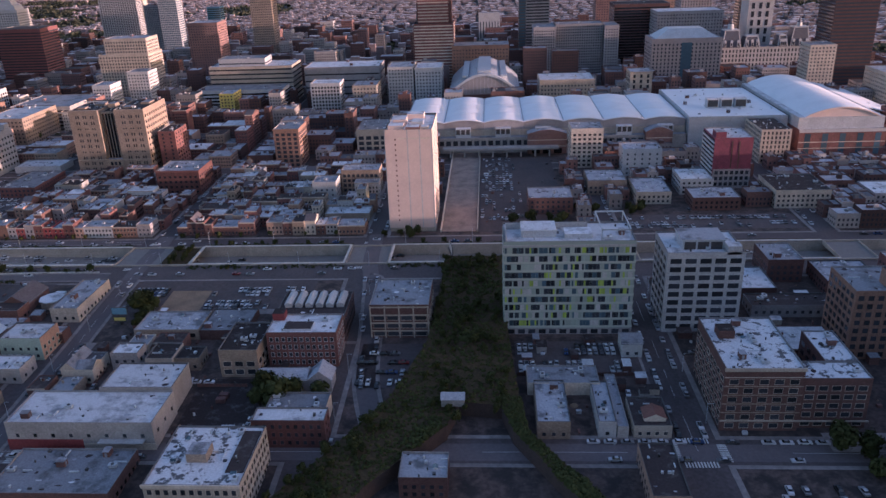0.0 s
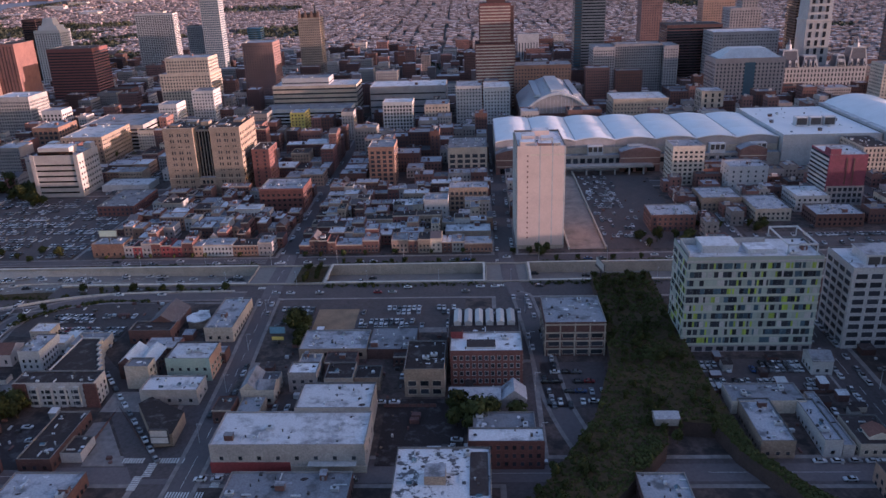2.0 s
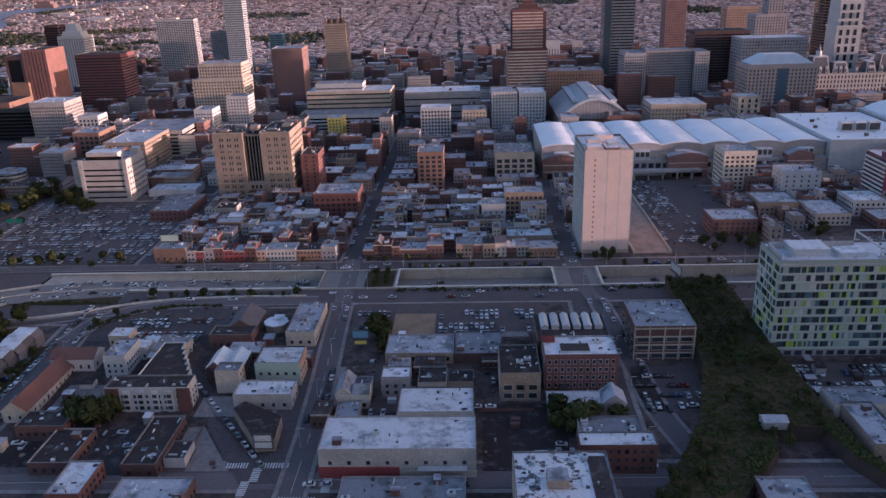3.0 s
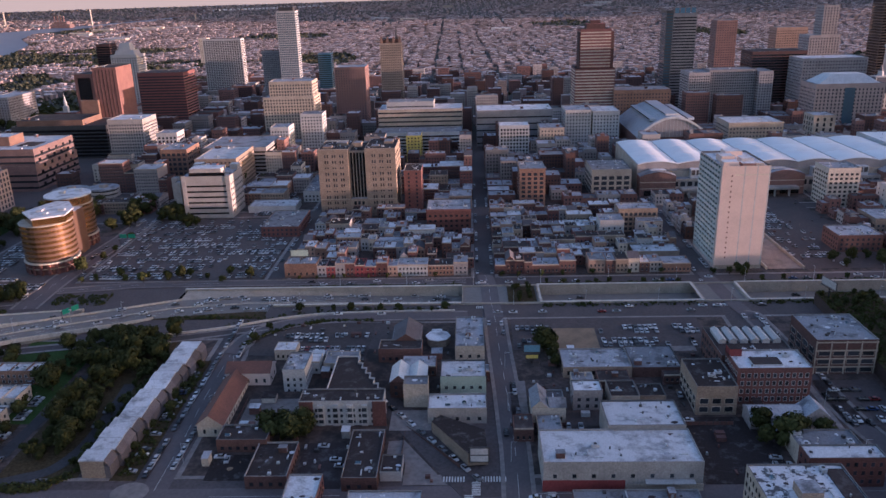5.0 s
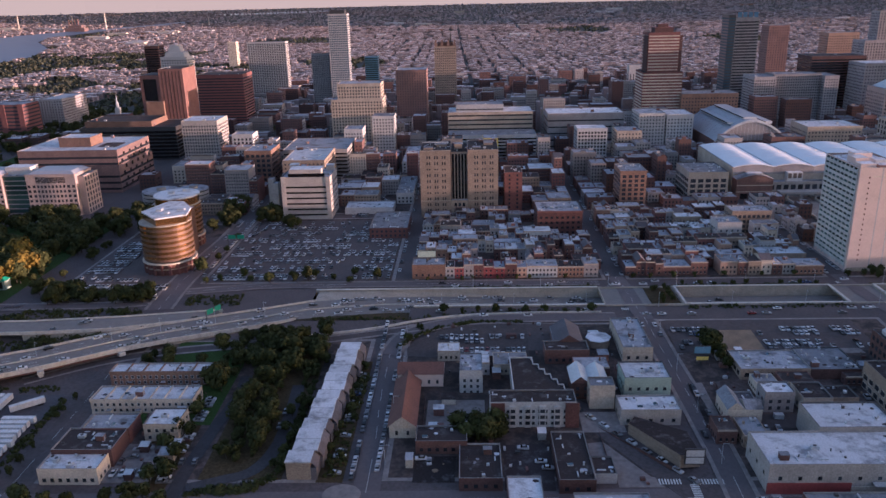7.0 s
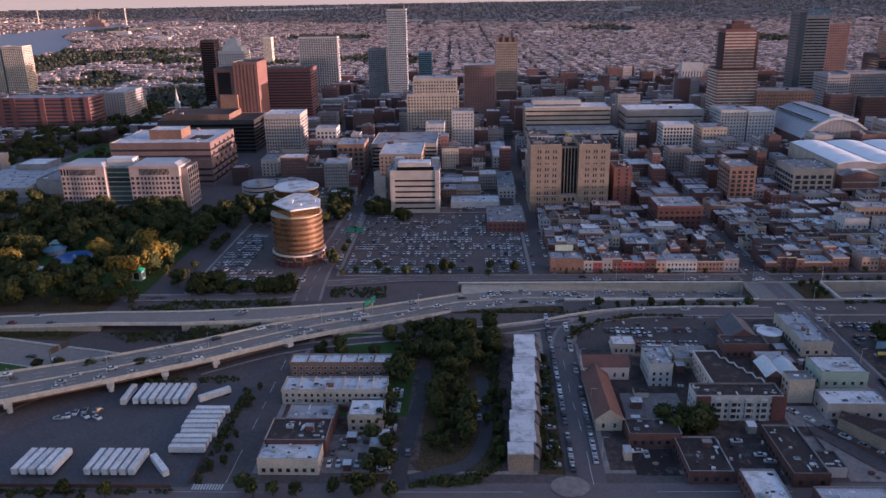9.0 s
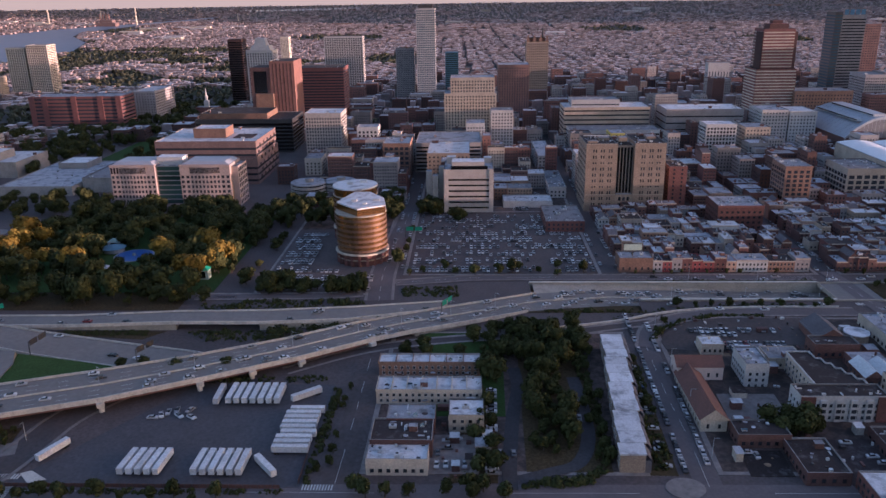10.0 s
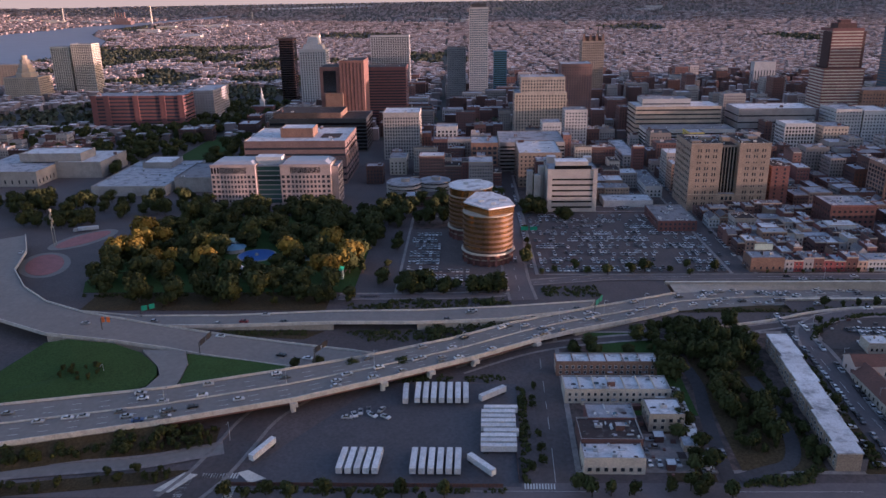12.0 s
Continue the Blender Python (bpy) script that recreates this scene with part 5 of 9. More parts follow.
# the round twin-drum office
def drum_office():
    """Two glass drums under stepped white penthouse roofs, standing on a recessed base with a flared skirt."""
    b = thing("round_office", -542, 526, 0, "twin round bronze glass office drums glowing in sunset", "building")
    TAKEN.append((-576, -520, 505, 606))
    for cx, cy, r, h, front in ((-542, 526, 18.0, 36.5, True), (-554, 584, 17.4, 34.5, False)):
        n = 40
        extra(b, "base_wall", Shape().tube(cx, cy, r - 0.9, 0, 8.4, n), [BRICK_RED])
        for k in range(20):
            a = 2 * math.pi * k / 20
            x, y = cx + (r - 0.4) * math.cos(a), cy + (r - 0.4) * math.sin(a)
            extra(b, "column", Shape().box(x - 0.9, x + 0.9, y - 0.9, y + 0.9, 0, 8.4), [BRICK_RED])
        extra(b, "lower_ring", Shape().tube(cx, cy, r + 0.5, 4.4, 5.0, n), [BRICK_TAN])
        extra(b, "skirt", Shape().tube(cx, cy, r + 1.3, 8.5, 9.4, n), [STUCCO])
        floors = 7
        tall = (h - 10.4) / floors
        extra(b, "skirt_glazing", Shape().tube(cx, cy, r - 0.3, 9.6, 10.4, n), [BLACK_GLASS_AND_SHADE])
        for f in range(floors):
            z = 10.4 + f * tall
            extra(b, "spandrel_band", Shape().tube(cx, cy, r + 0.12, z, z + tall * 0.46, n), [BRONZE_PANEL])
            extra(b, "glass_ring", Shape().tube(cx, cy, r, z + tall * 0.46, z + tall, n), [GLASS_GOLD])
        extra(b, "rim", Shape().tube(cx, cy, r + 0.3, h, h + 0.8, n), [CONCRETE_TAN])
        if front:
            pts = [(cx, cy - 17.4), (cx + 18.2, cy - 7), (cx + 15, cy + 12), (cx + 3, cy + 30), (cx - 8, cy + 30), (cx - 17.2, cy + 2)]
            extra(b, "penthouse_wall", Shape().prism(pts, h + 0.8, h + 5.4, 0, 0), [GLASS_GOLD])
            extra(b, "penthouse_roof", Shape().prism([(cx + (x - cx) * 1.03, cy + (y - cy) * 1.03) for x, y in pts], h + 5.4, h + 6.4, 0, 0), [ROOF_WHITE])
        else:
            extra(b, "penthouse_wall", Shape().tube(cx, cy, r - 0.6, h + 0.8, h + 6.6, n), [GLASS_GOLD])
            extra(b, "penthouse_roof", Shape().tube(cx, cy, r + 0.2, h + 6.6, h + 7.6, n), [ROOF_WHITE])
    extra(b, "link_block", Shape().box(-557, -536, 542, 570, 0, 35, 0, 1), [BRONZE_PANEL, ROOF_WHITE])
    for x, y, w, d in ((-549, 528, 4, 5), (-540, 520, 3, 3), (-534, 530, 5, 3), (-560, 582, 4, 4), (-551, 590, 5, 3)):
        extra(b, "roof_unit", Shape().box(x, x + w, y, y + d, 42, 44.2, 0, 0), [METAL_LIGHT])


drum_office()

# ---- Chinatown and the market quarter ----
def white_garage():
    x0, x1, y0, y1, h = -486.6, -443.4, 651.5, 690, 37.5
    b = building("parking_garage", "white parking garage with dark horizontal openings", x0, x1, y0, y1, h, GARAGE_CREAM, ROOF_GREY, bay=4.4, floor=5, ww=2.0, wh=2.0, base=3, faces="W", units=0)
    # Black strips on the wall stand in for the shaded deck openings.
    for f in range(6):
        z = 3.5 + f * 5.0
        extra(b, "deck_opening", Shape().box(x0 + 4, x1 - 4, y0 - 0.04, y0 + 0.02, z, z + 1.5, 0, 0, False), [BLACK_GLASS_AND_SHADE])
    for x in (x0, x1 - 3.6):
        extra(b, "corner_pier", Shape().box(x, x + 3.6, y0 - 0.35, y0 + 0.02, 0, h + 1.2, 0, 0, False), [GARAGE_CREAM])
    # Black upright panel paints the shade of the recess under the lift house.
    extra(b, "roof_recess", Shape().box(x0 + 6, x1 - 5, y0 + 3, y0 + 3.6, h, h + 3.4, 0, 0, False), [BLACK_GLASS_AND_SHADE])
    extra(b, "lift_house", Shape().box(x0 + 8, x1 - 9, y0 + 4, y0 + 18, h, h + 6.5, 0, 1).box(x0 + 7, x1 - 8, y0 + 3.2, y0 + 18.5, h + 3.4, h + 6.9, 0, 1, False), [GARAGE_CREAM, ROOF_WHITE])
    for k, bx in enumerate((-497, -503, -492)):
        building("stair_tower", "", bx, bx + 5, y0 + 10 + 9 * k, y0 + 18 + 9 * k, 30 + 2 * k, GARAGE_CREAM, ROOF_GREY, bay=0, units=0, parent=b)
    extra(b, "rear_tower", Shape().box(x0 + 2, x0 + 10, y1 - 10, y1 - 1, h, h + 6, 0, 1).box(x1 - 8, x1 - 1, y1 - 9, y1 - 1, h, h + 5, 0, 1), [GARAGE_CREAM, ROOF_WHITE])


white_garage()
building("low_building", "low white flat-roofed hall", -434, -390, 666, 690, 5.3, PAINT_WHITE, ROOF_WHITE, bay=0, units=1)
building("shop", "low brick shop with pale roof", -403, -372, 592, 642, 8, BRICK_RED, ROOF_GREY, units=3)
building("slab_building", "long white office slab with window bands", -392, -376, 800, 890, 19, PAINT_WHITE, ROOF_GREY, bay=3, floor=3.6, units=4)
building("slab_building", "long low white building", -390, -374, 700, 770, 10, PAINT_WHITE, ROOF_GREY, bay=3, floor=3.4, units=6)


def deco_block():
    """A masonry block of two wings with paired windows, and a dark ribbed recess between them."""
    x0, x1, y0, y1, h = -364, -296, 653, 702, 58.5
    xa, xb = -337.5, -322.5
    b = building("telephone_exchange", "buff art deco block with dark central recess", x0, xa, y0, y1, h, BRICK_TAN, ROOF_TAR, bay=4.4, floor=5.2, ww=2.2, wh=2.4, base=4, units=3, faces="E", trim=STONE)
    building("wing", "", xb, x1, y0, y1, h + 0.6, BRICK_TAN, ROOF_TAR, bay=4.4, floor=5.2, ww=2.2, wh=2.4, base=4, faces="W", units=4, parent=b, trim=STONE)
    building("recess", "", xa + 0.2, xb - 0.2, y0 + 5, y1, h - 2, BRICK_TAN, ROOF_TAR, bay=0, units=1, parent=b)
    for w0, w1 in ((x0, xa), (xb, x1)):
        for k in (0.28, 0.53, 0.78):
            cx = w0 + (w1 - w0) * k
            for f in range(10):
                z = 53.5 - f * 5.25
                small = f in (2, 6)
                hh = 0.65 if small else 1.3
                for dx in (-1.05, 1.05):
                    extra(b, "window", Shape().box(cx + dx - 0.55, cx + dx + 0.55, y0 - 0.03, y0 + 0.02, z - hh, z + hh, 0, 0, False), [GLASS])
        extra(b, "string_course", Shape().box(w0, w1, y0 - 0.1, y0 + 0.02, 14.6, 15.2, 0, 0, False), [STONE])
        extra(b, "parapet_coping", Shape().box(w0, w1, y0 - 0.06, y0 + 0.6, h + 0.9, h + 1.3, 0, 0, False), [STONE])
    for k in range(5):
        x = xa + 1.3 + k * 2.75
        extra(b, "dark_glazing", Shape().box(x, x + 1.7, y0 + 4.8, y0 + 5.02, 15.5, h - 3, 0, 0, False), [BLACK_GLASS_AND_SHADE])
    extra(b, "base_front", Shape().box(xa + 0.2, xb - 0.2, y0 + 0.4, y0 + 5, 0, 15, 0, 1), [BRICK_TAN, ROOF_GREY])
    for k in range(3):
        for z in (4, 9.5):
            extra(b, "base_window", Shape().box(xa + 3 + k * 3.6, xa + 5.2 + k * 3.6, y0 + 0.36, y0 + 0.42, z, z + 3.2, 0, 0, False), [GLASS])
    for k, (dx, dy, w, d, hh) in enumerate(((3, 10, 8, 7, 1.8), (14, 22, 9, 8, 2.6), (46, 9, 7, 8, 1.8), (56, 24, 8, 12, 2.8), (30, 14, 7, 9, 4))):
        extra(b, "roof_house", Shape().box(x0 + dx, x0 + dx + w, y0 + dy, y0 + dy + d, h, h + hh, 0, 1), [BRICK_TAN, ROOF_GREY])
    extra(b, "roof_rail", Shape().box(x0 + 1, x0 + 24, y0 + 28, y0 + 28.4, h + 3, h + 3.8, 0, 0, False), [METAL_LIGHT])


deco_block()
building("brick_block", "narrow red brick block", -290, -274.5, 661, 690, 37, BRICK_RED, ROOF_TAR, bay=5, floor=3.6, units=1)
building("brick_block", "red brick commercial block with roof huts", -267, -231, 593, 626, 20, BRICK_RED, ROOF_GREY, bay=4, floor=4.2, ww=2, units=6, cornice=True)
building("brick_block", "orange brick loft with gridded windows", -187, -164, 668, 700, 35, BRICK_ORANGE, ROOF_GREY, bay=4.5, floor=4, ww=3.2, wh=2.6, units=3, cornice=True)
building("frame_building", "pale concrete frame building with dark bays", -117.5, -81, 700, 745, 25.5, STUCCO, ROOF_GREY, bay=6, floor=5, ww=4.8, wh=3.4, units=3)
building("brick_block", "tan brick loft with rows of windows", -113, -82, 591, 610, 18.6, BRICK_TAN, ROOF_GREY, bay=3.6, floor=4, ww=2.4, wh=2.4, units=2)
building("white_block", "white rendered block with small windows", -131.5, -113, 567, 586, 16.5, PAINT_WHITE, ROOF_GREY, bay=3.6, floor=4, ww=1.2, wh=1.6, units=2)
building("shop", "low shop with bright white roof", -114, -81, 525, 542, 5.3, BRICK_TAN, ROOF_WHITE, bay=5, floor=4.5, units=3)
building("yellow_building", "yellow painted building with many windows", -304, -287, 870, 900, 30, PAINT_YELLOW, ROOF_GREY, bay=3.2, floor=3.6, units=1)
# Black bands here put the shade of the open decks into colour.
building("parking_deck", "low long parking deck with pale roof", -522, -452, 814, 885, 31, CONCRETE, ROOF_GREY, band=True, floor=4, wh=1.7, units=4, glass=BLACK_GLASS_AND_SHADE)
building("beige_tower", "beige office tower with punched windows", 77, 104.3, 652, 680, 34, STUCCO, ROOF_GREY, bay=3.8, floor=3.8, ww=2.4, wh=1.9, units=2)
building("white_block", "blank white rendered block", 117.3, 148.9, 625, 648, 22.4, PAINT_WHITE, ROOF_GREY, bay=6, floor=4, ww=1.4, wh=1.6, units=1)
b = building("red_tower", "block with red party wall and white bays", 180, 209, 588, 622, 40, CRIMSON, ROOF_WHITE, bay=0, units=2)
for f in range(9):
    extra(b, "balcony_band", Shape().box(179.4, 180.02, 588.5, 621.5, 9 + f * 3.4, 10.6 + f * 3.4, 0, 0, False), [PAINT_WHITE])
    extra(b, "glass_band", Shape().box(179.6, 180.02, 589, 621, 10.62 + f * 3.4, 12.2 + f * 3.4, 0, 0, False), [GLASS])
for k in (193, 198.5):
    extra(b, "window_slot", Shape().box(k, k + 1.0, 587.85, 588.02, 17, 38, 0, 0, False), [BRICK_DARK])
extra(b, "stair_head", Shape().box(181, 189, 590, 600, 40, 45, 0, 1), [CRIMSON, ROOF_GREY])
extra(b, "stone_base", Shape().box(180.5, 209.3, 587.7, 588.02, 0, 16, 0, 0, False), [STONE_GREY])
for f in range(3):
    for k in range(7):
        extra(b, "base_window", Shape().box(182 + k * 3.9, 184.4 + k * 3.9, 587.5, 587.72, 2.6 + f * 4.6, 5.4 + f * 4.6, 0, 0, False), [GLASS])
building("stone_block", "beige ribbed stone block", 238, 263, 655, 700, 29, STONE, ROOF_TAR, bay=3, floor=4, ww=1.4, wh=2.6, units=2)
building("brick_block", "low brick building with tan gable", 83, 113, 577, 607, 11, BRICK_TAN, ROOF_GREY, units=3)
building("brick_block", "brick shop with pale blue roof", 35, 67, 534, 560, 12, BRICK_BROWN, ROOF_GREY, units=5)
building("brick_block", "small stucco building", 116, 142, 553, 590, 9, STUCCO, ROOF_GREY, units=3)
building("white_block", "white-walled shop building", 153, 178, 574, 603, 12, PAINT_WHITE, ROOF_WHITE, units=1)
building("brick_block", "brown brick shop terrace", 154, 188, 538, 564, 9, BRICK_BROWN, ROOF_GREY, units=5)
building("stone_block", "low tan building with dark roof", 213, 252, 540, 580, 13, STUCCO, ROOF_TAR, units=4)
building("low_building", "low hall with white roof", 285, 330, 545, 575, 8, STONE_GREY, ROOF_WHITE, units=2)


def convention_hall():
    """A hall under seven white barrel vaults, each of three pillowed bays."""
    x0, x1, y0, y1, h = -73, 188, 713, 826, 27.5
    b = building("convention_hall", "long convention hall under white barrel-vaulted roofs", x0, x1, y0, y1, h - 0.6, STUCCO, ROOF_GREY, bay=0, units=0, par=0.1)
    n, m, bays = 7, 14, 3
    w = (x1 - x0) / n
    deep = (y1 - y0 - 1) / bays
    for k in range(n):
        xa = x0 + k * w
        extra(b, "valley_gutter", Shape().box(xa - 0.35, xa + 0.35, y0 + 0.5, y1 - 1, h, h + 0.4, 0, 0, False), [SHED_METAL])
        pts = [(xa + 0.3 + (w - 0.6) * i / m, math.sin(math.pi * i / m) ** 0.85) for i in range(m + 1)]
        for j in range(bays):
            s = Shape()
            ya = y0 + 0.5 + j * deep
            yb = ya + deep - 0.12
            rings = [(ya, 2.1), (ya + 2.5, 2.6), (ya + deep * 0.3, 3.2), (yb - deep * 0.3, 3.2), (yb - 2.5, 2.6), (yb, 2.1)]
            for (yc, ra), (yd, rb) in zip(rings, rings[1:]):
                for (xc, ca), (xd, cb) in zip(pts, pts[1:]):
                    s.face([(xc, yc, h + ca * ra), (xd, yc, h + cb * ra), (xd, yd, h + cb * rb), (xc, yd, h + ca * rb)])
            for yc in (ya, yb):
                s.face([(x, yc, h + c * 2.1) for x, c in pts])
            extra(b, "vault", s, [ROOF_VAULT])
        arch = [(xa + w * i / m, h + 0.2 + 2.6 * math.sin(math.pi * i / m) ** 0.85) for i in range(m + 1)]
        extra(b, "arched_gable", Shape().face([(x, y0 - 0.4, z) for x, z in arch] + [(xa + w, y0 - 0.4, 21), (xa, y0 - 0.4, 21)]), [STONE_GREY])
        rim = Shape()
        for (xc, za), (xd, zb) in zip(arch, arch[1:]):
            rim.face([(xc, y0 - 0.9, za + 0.3), (xd, y0 - 0.9, zb + 0.3), (xd, y0 + 0.6, zb + 0.5), (xc, y0 + 0.6, za + 0.5)]).face([(xc, y0 - 0.9, za - 0.4), (xd, y0 - 0.9, zb - 0.4), (xd, y0 - 0.9, zb + 0.3), (xc, y0 - 0.9, za + 0.3)])
        extra(b, "eave_trim", rim, [ROOF_VAULT])
        plant = Shape().box(xa + 11, xa + 25, y0 - 7, y0 - 0.5, 15, 23.5, 0, 1)
        for i in range(3):
            plant.box(xa + 11.6 + i * 4.6, xa + 15 + i * 4.6, y0 - 7.1, y0 - 6.9, 18, 22.6, 2, 2, False)
        extra(b, "roof_plant", plant, [METAL_LIGHT, ROOF_WHITE, STEEL])
    extra(b, "lower_roof", Shape().box(x0 + 20, x1, y0 - 8, y0 - 0.2, 13, 15, 0, 1, False), [CONCRETE, ROOF_GREY])
    for i in range(34):
        x = x0 + 26 + i * 6.6
        extra(b, "lower_window", Shape().box(x, x + 4.4, y0 - 7.6, y0 - 7.4, 7.5, 12, 0, 0, False), [GLASS])
    extra(b, "lower_wall", Shape().box(x0 + 20, x1, y0 - 7.5, y0 - 0.3, 0, 13), [CONCRETE])
    for xa, xb in ((42, 78), (150, 174), (-73, -40)):
        extra(b, "brick_bay", Shape().box(xa, xb, y0 - 14, y0 - 0.5, 0, 19, 0, 1), [BRICK_PINK, ROOF_TAR])
        arch = [(xa - 0.5 + (xb - xa + 1) * i / 10, 19 + 4.2 * math.sin(math.pi * i / 10)) for i in range(11)]
        s = Shape().face([(x, y0 - 14.1, z) for x, z in arch])
        for (xc, za), (xd, zb) in zip(arch, arch[1:]):
            s.face([(xc, y0 - 14.5, za), (xd, y0 - 14.5, zb), (xd, y0 - 0.6, zb), (xc, y0 - 0.6, za)], 1)
        extra(b, "arched_roof", s, [BRICK_PINK, ROOF_GREY])
        for z in (7, 13):
            extra(b, "stone_band", Shape().box(xa, xb, y0 - 14.1, y0 - 13.98, z, z + 0.7, 0, 0, False), [STUCCO])
        for k in range(3):
            x = xa + (xb - xa) * (0.12 + 0.28 * k)
            extra(b, "dark_bay", Shape().box(x, x + (xb - xa) * 0.2, y0 - 14.06, y0 - 13.98, 0.5, 5.5, 0, 0, False), [BLACK_GLASS_AND_SHADE])
    extra(b, "street_bridge", Shape().box(-36, 70, y0 - 24, y0 - 15, 7, 9, 0, 0, False), [CONCRETE])
    for k in range(8):
        extra(b, "column", Shape().box(-30 + k * 13, -28.6 + k * 13, y0 - 23, y0 - 21.6, 0, 7), [CONCRETE])


convention_hall()
building("convention_wing", "white convention wing with roof plant", 189, 277, 704, 840, 30, METAL_LIGHT, ROOF_VAULT, bay=0, units=10)
def exhibition_hall():
    """A brick hall with a pale attic and one wide arched roof."""
    x0, x1, y0, y1 = 278, 352, 677, 850
    b = building("exhibition_hall", "brick exhibition hall with arched white roof", x0, x1, y0, y1, 22.5, BRICK_RED, ROOF_WHITE, bay=0, units=3)
    extra(b, "attic", Shape().box(x0 + 0.4, x1 - 0.4, y0 + 6, y1 - 2, 22.7, 33, 0, 1), [METAL_LIGHT, ROOF_WHITE])
    s, eave = Shape(), Shape()
    m = 18
    pts = [(x0 + 6 + 64 * i / m, 33.1 + 8.5 * math.sin(math.pi * i / m) ** 0.8) for i in range(m + 1)]
    for (xa, za), (xb, zb) in zip(pts, pts[1:]):
        s.face([(xa, y0 + 7, za), (xb, y0 + 7, zb), (xb, y1 - 2, zb), (xa, y1 - 2, za)], 0)
        eave.face([(xa, y0 + 6.4, za - 1.2), (xb, y0 + 6.4, zb - 1.2), (xb, y0 + 6.4, zb + 0.1), (xa, y0 + 6.4, za + 0.1)]).face([(xa, y0 + 6.4, za + 0.1), (xb, y0 + 6.4, zb + 0.1), (xb, y0 + 7.2, zb + 0.1), (xa, y0 + 7.2, za + 0.1)])
    s.face([(x, y0 + 7.3, z) for x, z in pts], 1).face([(x, y1 - 2.3, z) for x, z in pts], 1)
    extra(b, "arched_roof", s, [ROOF_VAULT, STUCCO_PINK])
    extra(b, "arch_trim", eave, [STUCCO_PINK])
    for k in range(5):
        extra(b, "glass_bay", Shape().box(x0 + 5 + k * 15, x0 + 10 + k * 15, y0 - 0.06, y0 + 0.02, 1, 20, 0, 0, False), [GLASS_BLUE])
    for z in (6.5, 12):
        extra(b, "stone_band", Shape().box(x0, x1, y0 - 0.1, y0 + 0.02, z, z + 0.6, 0, 0, False), [STUCCO])
    extra(b, "pale_band", Shape().box(x0 - 0.2, x1 + 0.2, y0 - 0.35, y0 + 0.02, 21, 24, 0, 0, False), [PAINT_WHITE])
    extra(b, "side_roof", Shape().face([(x1 - 1, y0 + 40, 33.2), (x1 + 36, y0 + 40, 24), (x1 + 36, y1 - 4, 24), (x1 - 1, y1 - 4, 33.2)]).box(x1, x1 + 36, y0 + 40, y1 - 4, 0, 24), [ROOF_VAULT])


exhibition_hall()
g = thing("chiller_row", 214, 742, 30.2, "three boxed chillers with dark louvred fronts", "roof plant")
for k in range(3):
    extra(g, "chiller", Shape().box(214 + k * 13, 225 + k * 13, 742, 750, 30.2, 39, 0, 1).box(214.8 + k * 13, 224.2 + k * 13, 741.8, 742.02, 31.5, 37.8, 2, 2, False), [METAL_LIGHT, ROOF_WHITE, STEEL])


def train_shed():
    """The old station roof: one wide metal arch with raised monitors, and a glazed gable in a pale frame."""
    b = thing("train_shed", -30, 876, 0, "old train shed with great arched metal roof", "building")
    TAKEN.append((-42, 46, 872, 1004))
    x0, x1, y0, y1, z0, rise, m = -40, 43, 877, 1004, 22, 23, 20
    pts = [(x0 + (x1 - x0) * i / m, z0 + rise * math.sin(math.pi * i / m) ** 0.9) for i in range(m + 1)]
    s = Shape()
    for k in range(13):
        ya, yb = y0 + (y1 - y0) * k / 13, y0 + (y1 - y0) * (k + 1) / 13 - 0.25
        for (xa, za), (xb, zb) in zip(pts, pts[1:]):
            s.face([(xa, ya, za), (xb, ya, zb), (xb, yb, zb), (xa, yb, za)])
            s.face([(xa, yb, za - 0.1), (xb, yb, zb - 0.1), (xb, yb + 0.25, zb - 0.1), (xa, yb + 0.25, za - 0.1)], 1)
        extra(b, "roof_bay", s, [SHED_METAL, STEEL])
        s = Shape()
    frame_arch, gable = Shape(), Shape()
    for (xa, za), (xb, zb) in zip(pts, pts[1:]):
        frame_arch.face([(xa, y0 - 0.6, za - 2.4), (xb, y0 - 0.6, zb - 2.4), (xb, y0 - 0.6, zb + 0.4), (xa, y0 - 0.6, za + 0.4)]).face([(xa, y0 - 0.6, za + 0.4), (xb, y0 - 0.6, zb + 0.4), (xb, y0 + 0.4, zb + 0.4), (xa, y0 + 0.4, za + 0.4)])
    gable.face([(x, y0 + 0.2, z - 0.1) for x, z in pts])
    extra(b, "arch_frame", frame_arch, [METAL_LIGHT])
    extra(b, "glazed_gable", gable, [STONE_GREY])
    bars = Shape()
    for i in range(1, m):
        bars.box(pts[i][0] - 0.15, pts[i][0] + 0.15, y0 + 0.05, y0 + 0.18, z0, pts[i][1] - 2.4, 0, 0, False)
    extra(b, "mullion", bars, [METAL_LIGHT], "", "stuff")
    for xa, xb, za in ((-6, 9, 44.4), (-24, -17, 39.2), (20, 27, 39.2)):
        extra(b, "ridge_monitor", Shape().box(xa, xb, y0 + 10, y1 - 8, za, za + 2.6, 0, 1).box(xa - 0.1, xa, y0 + 11, y1 - 9, za + 0.8, za + 2.2, 2, 2, False), [METAL_LIGHT, SHED_METAL, BLACK_GLASS_AND_SHADE])
    extra(b, "wall", Shape().box(x0, x1, y0 + 0.6, y1, 0, z0 + 0.2), [BRICK_BROWN])


train_shed()

